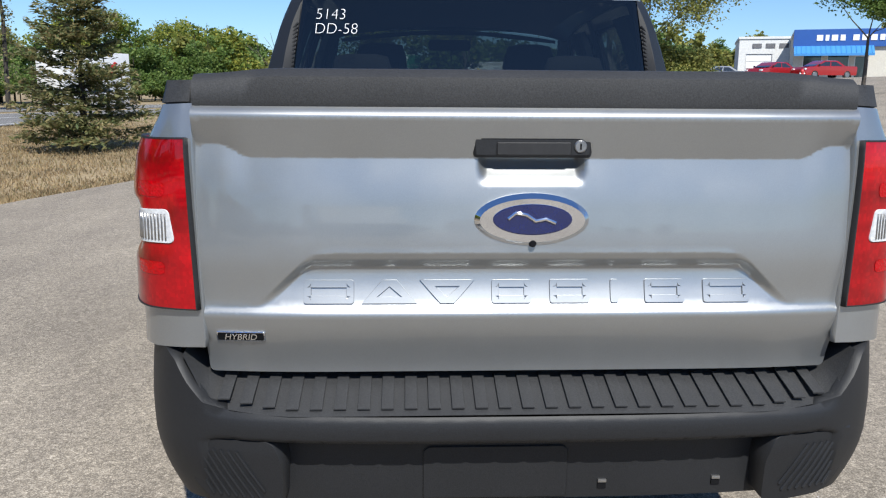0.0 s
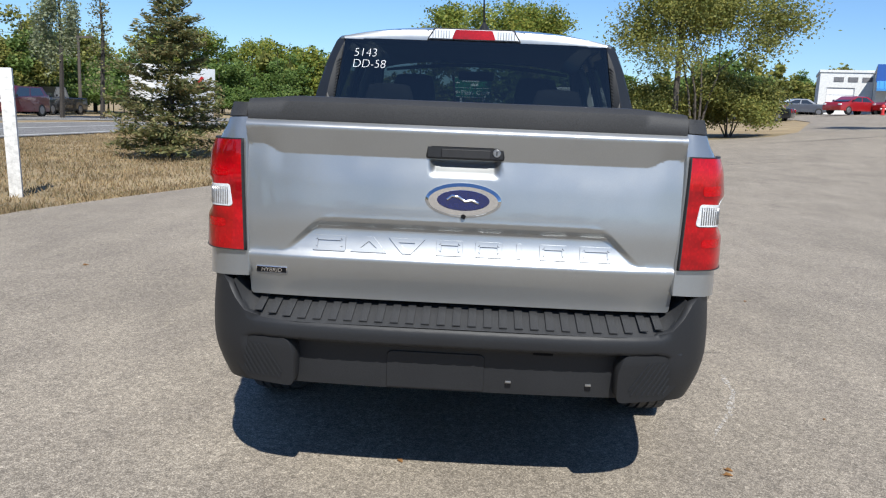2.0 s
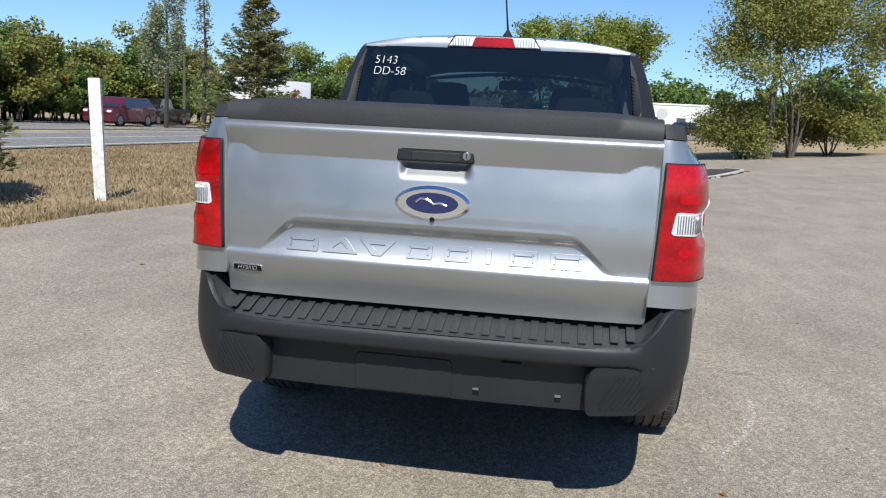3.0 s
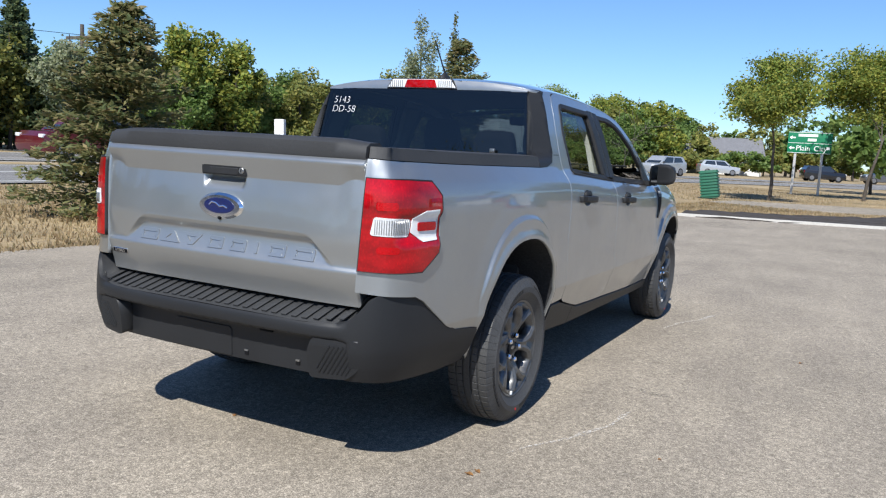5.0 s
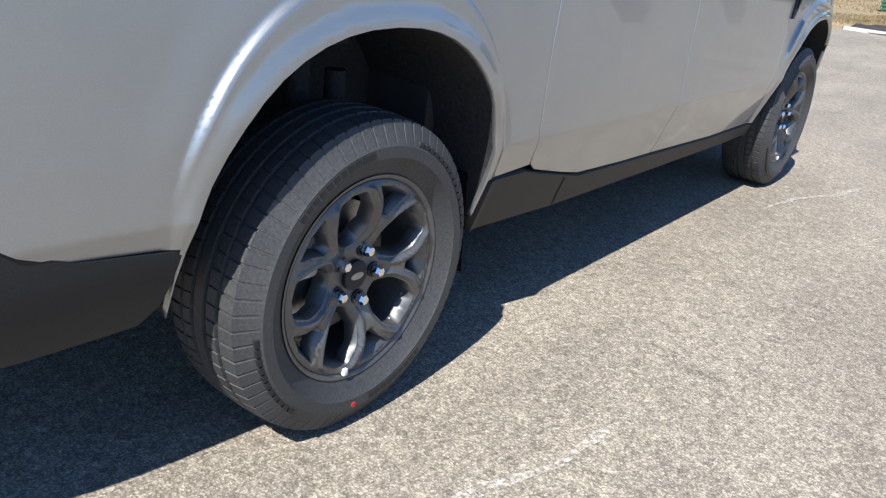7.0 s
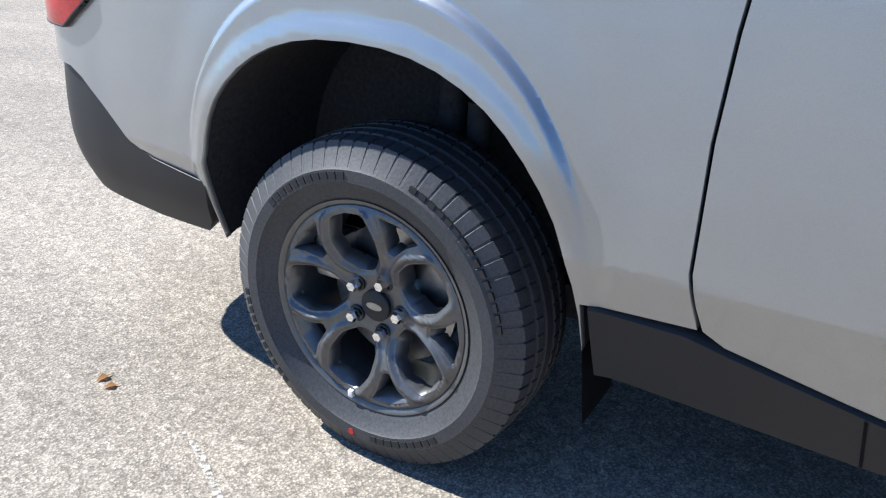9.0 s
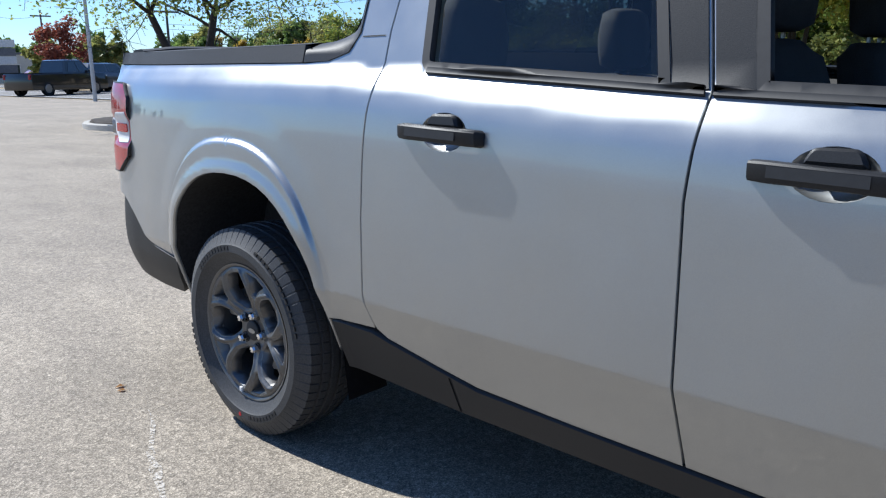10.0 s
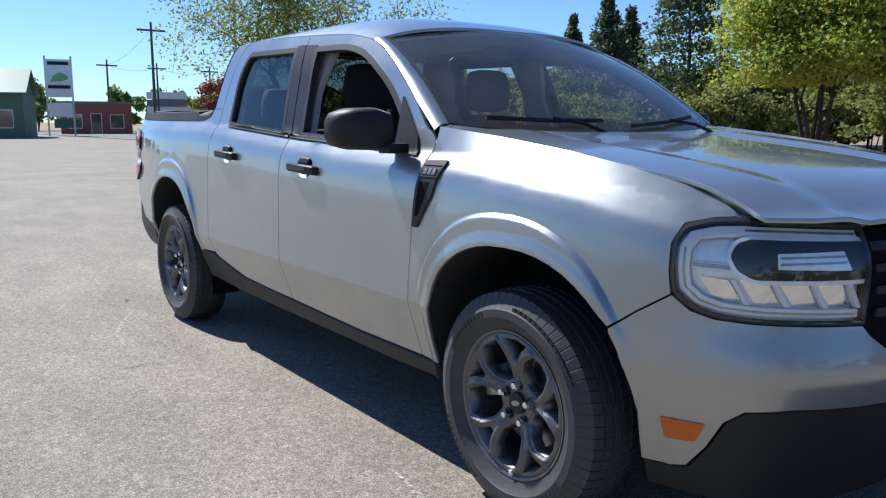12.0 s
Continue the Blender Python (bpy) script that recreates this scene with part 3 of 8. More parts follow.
# ---- tail: tailgate, lamps, bumper ----
tg_main = table([(0.6, -0.045), (0.67, -0.050), (0.786, -0.0855), (0.797, -0.0875), (0.803, -0.0865), (0.816, -0.079), (0.822, -0.0785), (0.915, -0.085), (1.02, -0.077), (1.114, -0.063)])
tg_ledge = table([(0.79, -0.0865), (0.797, -0.0872), (0.82, -0.0765), (0.875, -0.060), (0.888, -0.0585), (0.897, -0.061), (0.912, -0.079), (0.926, -0.0855)])


def tail(x, z):
    ax = abs(x)
    crease = 1.114 + 0.026 * smoothstep(0.545, 0.615, ax)
    if z >= crease:
        u = (z - crease) / (1.192 - crease)
        y = -0.063 - 0.024 * min(1, u) + 0.05 * max(0.0, (z - 1.196) / 0.026) ** 1.7 * 0.6
    else:
        y = tg_main(z - (crease - 1.114) * smoothstep(0.95, 1.11, z))
    w = 0.455 + (0.905 - z) / 0.1 * 0.105
    m = smoothstep(-0.004, 0.026, w - ax) * smoothstep(0.79, 0.82, z) * smoothstep(0.936, 0.924, z) if z < 0.936 else 0.0
    if m:
        y += (tg_ledge(z) - tg_main(z)) * m
    px = smoothstep(0.112, 0.088, abs(x - 0.004)) * smoothstep(1.056, 1.112, z) * smoothstep(1.15, 1.14, z)
    y += 0.026 * px
    y += 0.012 * ax**3 + 0.22 * max(0.0, ax - 0.40) ** 2
    return y


def gate(lift=0.0):
    return lambda x, z: (x, tail(x, z) - lift - 2.5, z)


def gate_points():
    """Rows of points along the tailgate's creases."""
    out = []
    for z in (0.664, 0.67, 0.676, 0.79, 0.797, 0.803, 0.809, 0.816, 0.88, 0.886, 0.891, 0.895, 0.899, 0.904, 0.909, 0.914, 0.919, 0.924, 0.929, 0.934, 1.187, 1.192, 1.197, 1.202, 1.208):
        out += [(-0.64 + 0.01 * i, z) for i in range(129)]
    for d in (-0.011, -0.005, 0.001, 0.006, 0.011, 0.016, 0.021, 0.027, 0.034):
        for i in range(27):
            z = 0.802 + 0.005 * i
            w = 0.455 + (0.905 - z) / 0.1 * 0.105 - d
            out += [(w, z), (-w, z)]
    for d in (-0.012, -0.006, -0.002, 0.002, 0.006, 0.012):
        for i in range(129):
            x = -0.64 + 0.01 * i
            out.append((x, 1.114 + 0.026 * smoothstep(0.545, 0.615, abs(x)) + d))
    for i in range(15):
        z = 1.052 + 0.006 * i
        out += [(0.004 + s * (0.086 + 0.006 * k), z) for s in (1, -1) for k in range(5)]
    return [p for p in out if 0.672 < p[1] < 1.215]


tailgate = patch("tailgate", rounded([(-0.655, 0.668), (0.655, 0.668), (0.662, 1.222), (-0.662, 1.222)], 0.012), gate(), M_PAINT, truck, 0.0125, (), 0.05, "silver tailgate with a raised trim name", C0, extra=gate_points())
HAND = rounded([(-0.113, 1.116), (0.121, 1.116), (0.124, 1.155), (0.115, 1.164), (-0.106, 1.164), (-0.116, 1.155)], 0.008)


def gate_plate(y0):
    return lambda a, b, h: (a, y0 - h - 2.5, b)


th = part("tailgate_handle", prism(HAND, gate_plate(-0.047), 0.026, 0.006), M_BLACK, tailgate, "black plastic tailgate handle")
part("pull_lever", prism(rounded([(-0.068, 1.121), (0.080, 1.121), (0.080, 1.147), (-0.068, 1.147)], 0.004), gate_plate(-0.071), 0.006, 0.002), M_SEAL, th)
part("key_lock", prism([(0.098 + 0.0125 * math.cos(a), 1.139 + 0.0125 * math.sin(a)) for a in (k * math.pi / 10 for k in range(20))], gate_plate(-0.071), 0.006, 0.002), M_STEEL, th, "round steel key lock")
part("key_slot", box((0.0965, -2.5785, 1.133), (0.0995, -2.5765, 1.145)), M_DARK, th)


def oval(cx, cz, a, b, k=40):
    return [(cx + a * math.cos(2 * math.pi * i / k), cz + b * math.sin(2 * math.pi * i / k)) for i in range(k)]


badge = part("oval_emblem", prism(oval(0.004, 0.994, 0.115, 0.0535), gate_plate(-0.068), 0.024, 0.010), M_CHROME, tailgate, "chrome oval emblem with a blue field")
part("emblem_field", prism(oval(0.004, 0.996, 0.079, 0.031), gate_plate(-0.090), 0.0045, 0.0015), M_BLUE, badge, "glossy blue oval field")
swash = [(-0.045, 0.998), (-0.03, 1.010), (-0.008, 1.006), (0.01, 0.994), (0.03, 0.998), (0.05, 0.990)]
part("emblem_mark", tube([(x, -2.5955, z) for x, z in swash], 0.0035, 6), M_CHROME, badge)
part("camera_eye", lathe([(-0.004, 0.0), (-0.004, 0.006), (0.004, 0.008), (0.004, 0.0)], "y", 16), M_DARK, badge).matrix_basis = pose(0.006, -2.592, 0.9475)

# raised name: eight plain framed shapes
Z0, Z1 = 0.823, 0.868
for x0, x1, kind in ((-0.452, -0.352, "box"), (-0.335, -0.225, "peak"), (-0.218, -0.108, "dip"), (-0.072, 0.008, "box"), (0.047, 0.128, "box"), (0.172, 0.188, "bar"), (0.243, 0.325, "box"), (0.365, 0.462, "box")):
    xm = (x0 + x1) / 2
    if kind == "peak":
        outer, hole = [(x0, Z0), (x1, Z0), (xm + 0.014, Z1), (xm - 0.014, Z1)], [(xm - 0.026, Z0 + 0.012), (xm + 0.026, Z0 + 0.012), (xm, Z1 - 0.012)]
    elif kind == "dip":
        outer, hole = [(xm - 0.014, Z0), (xm + 0.014, Z0), (x1, Z1), (x0, Z1)], [(xm, Z0 + 0.012), (xm + 0.026, Z1 - 0.012), (xm - 0.026, Z1 - 0.012)]
    else:
        outer = rounded([(x0, Z0), (x1, Z0), (x1, Z1), (x0, Z1)], 0.005)
        hole = shrink(outer, 0.014) if kind == "box" else None
    patch("raised_shape", outer, gate(0.0045), M_PAINT, tailgate, 0.01, [hole] if hole else (), 0.0045, centre=C0)

hyb = part("trim_badge", prism(rounded([(-0.632, 0.741), (-0.532, 0.741), (-0.532, 0.763), (-0.632, 0.763)], 0.004), lambda a, b, h: (a, tail(a, b) - h - 2.5, b), 0.004, 0.001), M_CHROME, tailgate, "small chrome-edged badge")
part("badge_field", prism(rounded([(-0.629, 0.744), (-0.535, 0.744), (-0.535, 0.760), (-0.629, 0.760)], 0.003), lambda a, b, h: (a, tail(a, b) - 0.0042 - h - 2.5, b), 0.0008), M_DARK, hyb)
word("HYBRID", 0.019, M_CHROME, pose(-0.582, tail(-0.58, 0.748) - 0.0065 - 2.5, 0.7465, 104.4, 0, -4.4), hyb, depth=0.0008, align="CENTER", shear=0.25)

# black cap along the tailgate's top
cap_sec = [(-0.070, 1.212), (-0.074, 1.222), (-0.069, 1.258), (-0.046, 1.273), (0.03, 1.276), (0.05, 1.268), (0.05, 1.214)]
rings = []
for i in range(41):
    x = -0.66 + 1.32 * i / 40
    lift = 0.012 * smoothstep(0.66, 0.50, abs(x))
    rings.append([(x, y - 2.5 + (0.012 * abs(x) ** 3 + 0.22 * max(0.0, abs(x) - 0.40) ** 2 if y < 0 else 0.0), z + (lift if z > 1.25 else 0)) for y, z in cap_sec])
part("tailgate_cap", loft(rings), M_RAIL, tailgate, "scuffed dark plastic tailgate cap", smooth=50)
part("gate_inner", box((-0.65, -2.53, 0.68), (0.65, -2.47, 1.225), 0.006), M_BLACK, tailgate)

for side in (1, -1):
    sk = flank(side, 0.010)

    def lens(s, z, side=side):
        d = 0.012 - 0.016 * smoothstep(0.90, 0.945, z) * smoothstep(1.035, 1.0, z) * smoothstep(-0.04, 0.02, s)
        return flank(side, d)(s, z)

    lamp = patch("tail_lamp", LAMP, lens, M_RED, truck, 0.016, (), 0.03, "red tail lamp with a clear reversing segment", C0, 0.012)
    us = lambda u: S0 + 0.006 + (0.216 - S0) * u
    vz = lambda v: 1.146 - 0.334 * v
    over = lambda d: (lambda s, z, side=side: flank(side, 0.012 - 0.016 * smoothstep(0.90, 0.945, z) * smoothstep(1.035, 1.0, z) * smoothstep(-0.04, 0.02, s) + d)(s, z))
    patch("reversing_lens", rounded([(us(0.07), vz(0.60)), (us(0.47), vz(0.61)), (us(0.50), vz(0.42)), (us(0.10), vz(0.40))], 0.012), over(0.003), M_CLEAR, lamp, 0.012, (), 0.012, "clear ribbed reversing lens", C0)
    patch("reflector", [(us(0.50), vz(0.56)), (us(0.68), vz(0.67)), (us(0.935), vz(0.66)), (us(0.94), vz(0.32)), (us(0.70), vz(0.33)), (us(0.52), vz(0.41))], over(0.003), M_WHITE, lamp, 0.012, (), 0.012, "white reflector", C0)
    patch("side_marker", rounded([(us(0.60), vz(0.55)), (us(0.91), vz(0.55)), (us(0.91), vz(0.455)), (us(0.60), vz(0.455))], 0.008), over(0.007), M_REDLIT, lamp, 0.012, (), 0.008, "", C0)
    patch("lamp_rim", shrink(LAMP, -0.002), over(0.0015), M_SEAL, lamp, 0.016, [shrink(LAMP, 0.002)], 0.016, "", C0)
    # flush patches of brighter red: the bulbs' glints painted onto the lens
    for v0, v1, u0, u1 in ((0.24, 0.33, 0.12, 0.33), (0.72, 0.80, 0.14, 0.36)):
        patch("bulb_glint", rounded([(us(u0), vz(v1)), (us(u1), vz(v1)), (us(u1), vz(v0)), (us(u0), vz(v0))], 0.012), over(0.001), M_REDLIT, lamp, 0.012, (), 0.0, "", C0)
    for k in range(17):
        s = us(0.115 + 0.0215 * k)
        patch("lens_rib", [(s, vz(0.585)), (s + 0.0022, vz(0.585)), (s + 0.0022, vz(0.43)), (s, vz(0.43))], over(0.005), M_STEEL, lamp, 0.02, (), 0.003, "", C0)

# rear bumper
BPLAN = [(-0.0, -0.172), (0.30, -0.168), (0.52, -0.152), (0.645, -0.122), (0.735, -0.068), (0.79, 0.015), (0.818, 0.12), (0.834, 0.24), (0.854, 0.42), (0.864, 0.56), (0.868, 0.66)]
bplan, B0, B1 = curve_of(BPLAN, 0)
BOFF = -B0
b_prof = table([(0.36, -0.060), (0.41, -0.035), (0.47, -0.012), (0.53, -0.001), (0.58, 0.0), (0.66, -0.004), (0.74, -0.012)])
b_valance = table([(0.36, -0.088), (0.40, -0.080), (0.530, -0.072), (0.545, -0.064), (0.553, -0.016), (0.562, -0.003), (0.585, 0.0), (0.603, -0.003), (0.618, -0.014)])


def bumper_at(a, z):
    s = abs(a)
    p = bplan(s + B0)
    q = bplan(s + B0 + 0.003) - bplan(s + B0 - 0.003)
    n = Vector((q.y, -q.x)).normalized()
    m = smoothstep(0.67, 0.60, s)
    off = m * b_valance(z) + (1 - m) * b_prof(z)
    x, y = p.x + n.x * off * smoothstep(0.0, 0.08, s), p.y + n.y * off
    return (math.copysign(max(0.0, x), a) if s > 1e-6 else 0.0, y - 2.5, z)


bump_top = [(0.0, 0.612), (0.50, 0.612), (0.60, 0.615), (0.66, 0.63), (0.70, 0.665), (0.735, 0.705), (0.775, 0.726), (0.86, 0.720), (0.955, 0.712), (0.995, 0.695), (1.16, 0.572), (1.22, 0.546), (1.40, 0.526)]
bump_low = [(1.372, 0.42), (1.34, 0.385), (1.15, 0.375), (0.85, 0.385), (0.70, 0.395), (0.4, 0.398), (0.0, 0.398)]
half = bump_top + bump_low
outline = half + [(-a, z) for a, z in half[::-1] if a > 0]
lip_points = [(-0.7 + 0.02 * i, z) for z in (0.528, 0.536, 0.543, 0.547, 0.551, 0.555, 0.560, 0.568, 0.60, 0.606) for i in range(71)]
bumper = patch("rear_bumper", outline, bumper_at, M_BLACK, truck, 0.03, (), 0.03, "matt black plastic rear bumper", C0, 0.02, extra=lip_points)
# step between bumper lip and tailgate
step_rings = []
for i in range(45):
    x = -0.70 + 1.40 * i / 44
    horn = smoothstep(0.64, 0.705, abs(x))
    yf = -0.158 + 0.10 * smoothstep(0.45, 0.80, abs(x)) + 0.005
    step_rings.append([(x, -2.5 + yf + (0.012 - yf) * k / 6, 0.612 + 0.045 * k / 6 + horn * (0.105 - 0.045 * k / 6 * 0.8)) for k in range(7)])
part("step_surface", loft(step_rings, closed=False), M_RAIL, bumper, smooth=60)
rib = None
for k in range(27):
    x = -0.615 + 1.23 * k / 26
    y0 = -0.138 + 0.055 * smoothstep(0.45, 0.72, abs(x))
    if rib is None:
        rib = part("step_rib", box((-0.0125, 0, 0), (0.0125, 0.118, 0.0045), 0.0015), M_RAIL, bumper)
        ob = rib
    else:
        ob = new("step_rib", rib.data)
        ob.parent = bumper
    ob.matrix_basis = pose(x, y0 - 2.5, 0.6145 + 0.045 * (y0 + 0.153) / 0.165, 15.5)
for side in (1, -1):
    # corner pad with slanted ridges
    pad = rounded([(0.50, 0.398), (0.65, 0.405), (0.70, 0.45), (0.695, 0.52), (0.66, 0.552), (0.515, 0.555), (0.495, 0.50)], 0.02)
    pd = patch("corner_pad", [(side * a, b) for a, b in pad], lambda a, z: (bumper_at(a, 0.58)[0], bumper_at(a, 0.58)[1] + 0.010 + 0.16 * max(0.0, 0.52 - z), z), M_BLACK, bumper, 0.02, (), 0.06, "", C0)
    for k in range(9):
        p, q = (0.545 + 0.0175 * k - 0.02, 0.425), (0.545 + 0.0175 * k + 0.045, 0.53)
        p = (max(p[0], 0.535), p[1] + max(0, 0.535 - p[0]) * 1.6)
        q = (min(q[0], 0.665), q[1] - max(0, q[0] - 0.665) * 1.6)
        if q[1] - p[1] < 0.02:
            continue
        pts = []
        for t in (0, 0.5, 1):
            a, z = p[0] + (q[0] - p[0]) * t, p[1] + (q[1] - p[1]) * t
            b = bumper_at(a * side, 0.58)
            pts.append((b[0], b[1] + 0.010 + 0.16 * max(0.0, 0.52 - z) - 0.001, z))
        part("pad_ridge", tube(pts, 0.0035, 5), M_BLACK, bumper)
vy = lambda lift: (lambda a, b, h: (a, bumper_at(a, b)[1] - h - lift, b))
part("plate_cover", prism(dense(rounded([(-0.212, 0.402), (0.092, 0.402), (0.092, 0.512), (0.08, 0.522), (-0.20, 0.522), (-0.212, 0.512)], 0.006), 0.03), vy(-0.004), 0.008, 0.002), M_BLACK, bumper)
for x in (0.167, 0.415):
    part("clip", box((x - 0.009, bumper_at(x, 0.44)[1] - 0.005, 0.434), (x + 0.009, bumper_at(x, 0.44)[1] + 0.004, 0.441), 0.001), M_STEEL, bumper)
    part("clip_slot", box((x - 0.009, bumper_at(x, 0.44)[1] - 0.002, 0.420), (x + 0.009, bumper_at(x, 0.44)[1] + 0.004, 0.433)), M_DARK, bumper)
part("tow_slot", box((0.24, bumper_at(0.27, 0.54)[1] - 0.004, 0.531), (0.30, bumper_at(0.27, 0.54)[1] + 0.01, 0.540)), M_DARK, bumper)
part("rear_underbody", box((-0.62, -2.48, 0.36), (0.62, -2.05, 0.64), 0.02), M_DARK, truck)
# added near-black box: shade of the gap below and behind the tailgate
part("gate_gap_shade", box((-0.72, -2.485, 0.55), (0.72, -2.45, 0.80), 0.005), M_DARK, truck)

# ---- cab ----
roof_mid = table([(1.50, 1.646), (1.56, 1.660), (1.7, 1.673), (2.0, 1.690), (2.4, 1.694), (2.7, 1.676), (2.9, 1.645), (3.10, 1.592)])
roof_rim = table([(1.50, 1.592), (1.60, 1.602), (1.70, 1.609), (1.82, 1.613), (2.13, 1.608), (2.405, 1.596), (2.78, 1.570), (3.0, 1.531), (3.1, 1.505)])


def roof(x, y):
    e = roof_rim(y)
    w = body(y, e).x
    return (x, y - 2.5, roof_mid(y) - (roof_mid(y) - e) * min(1.3, abs(x) / w) ** 3.2)


rim = [(body(y, roof_rim(y)).x, y) for y in (1.60, 1.70, 1.85, 2.0, 2.2, 2.4, 2.6, 2.78, 2.90, 3.0)]
edge = [(0.632, 1.505), (0.662, 1.54)] + rim + [(0.635, 3.022), (0.4, 3.062), (0.0, 3.082)]
patch("roof", edge + [(-x, y) for x, y in edge[::-1] if x > 0] + [(-0.3, 1.498), (0, 1.496), (0.3, 1.498)], roof, M_PAINT, truck, 0.05, (), 0.012, "silver roof skin", C0, 0.03)


def strip(name, a, b, material, parent, rows=3, bulge=0.0, out=(0, 0, 0), label=""):
    """A surface between two space curves of as many points each."""
    rings = []
    for k in range(rows + 1):
        t = k / rows
        o = Vector(out) * bulge * 4 * t * (1 - t)
        rings.append([Vector(p).lerp(Vector(q), t) + o for p, q in zip(a, b)])
    bm = loft(rings, closed=False)
    ob = part(name, bm, material, parent, smooth=60)
    if label:
        tagged(ob, label)
    return ob


def at(x, y, z):
    return (x, y - 2.5, z)


def fl(s, z, side=1, lift=0.0):
    return flank(side, lift)(s, z)


sail_edge = table([(1.20, 1.30), (1.23, 1.47), (1.28, 1.512), (1.40, 1.524), (1.575, 1.563), (1.62, 1.60)])


def trim_at(side):
    def f(s, z):
        p = flank(side, 0.003)(s, z)
        d = max(0.0, sail_edge(z) - s) * smoothstep(1.235, 1.30, z)
        return (p[0] - side * 0.8 * d, p[1], p[2])
    return f


# rear face of the roof, with the high brake lamp
xs = [-0.636 + 0.106 * k for k in range(13)]
strip("roof_tail", [roof(x, 1.50) for x in xs], [at(x * 0.995, 1.488, 1.588) for x in xs], M_PAINT, truck, 3, 0.004, (0, -1, 0))
chm = part("high_brake_lamp", prism(rounded([(-0.225, 1.600), (0.213, 1.600), (0.180, 1.648), (-0.193, 1.648)], 0.008), lambda a, b, h: at(a, 1.492 - h, b), 0.014, 0.004), M_BRIGHT, truck, "clear lamp bar with a red middle")
part("red_lens", prism(rounded([(-0.112, 1.602), (0.098, 1.602), (0.082, 1.646), (-0.096, 1.646)], 0.006), lambda a, b, h: at(a, 1.480 - h, b), 0.004, 0.001), M_RED, chm)
part("lamp_foot", prism(rounded([(-0.234, 1.594), (0.222, 1.594), (0.187, 1.654), (-0.200, 1.654)], 0.008), lambda a, b, h: at(a, 1.493 - h, b), 0.010, 0.003), M_SEAL, chm)
for k in range(7):
    for x in (-0.205 + 0.013 * k, 0.108 + 0.013 * k):
        part("lens_rib", box(at(x, 1.474, 1.606), at(x + 0.003, 1.479, 1.642), 0.001), M_STEEL, chm)

# antenna
ant = part("antenna", loft([[at(0.04 + 0.028 * math.cos(a) * w, 1.672 + l * math.sin(a), z) for a in (k * math.pi / 6 for k in range(12))] for w, l, z in ((1, 0.055, 1.655), (0.9, 0.05, 1.675), (0.5, 0.03, 1.692), (0.25, 0.012, 1.705))]), M_SEAL, truck, "short black roof antenna")
part("whip", tube([at(0.04, 1.672, 1.70), at(0.037, 1.64, 1.745), at(0.03, 1.553, 1.872)], [0.006, 0.0045, 0.0035], 8), M_SEAL, ant)

# windscreen with its frame
def screen(u, v):
    b = Vector((0.735 * u, 3.585 + 0.185 * (1 - u * u), 1.150 + 0.045 * u * u))
    t = Vector((0.632 * u, 3.025 + 0.06 * (1 - u * u), 1.534 + 0.060 * (1 - u * u)))
    p = b.lerp(t, v)
    p += Vector((0, 0.55, 0.8)).normalized() * 0.05 * 4 * v * (1 - v) * 0.5
    return at(*p)


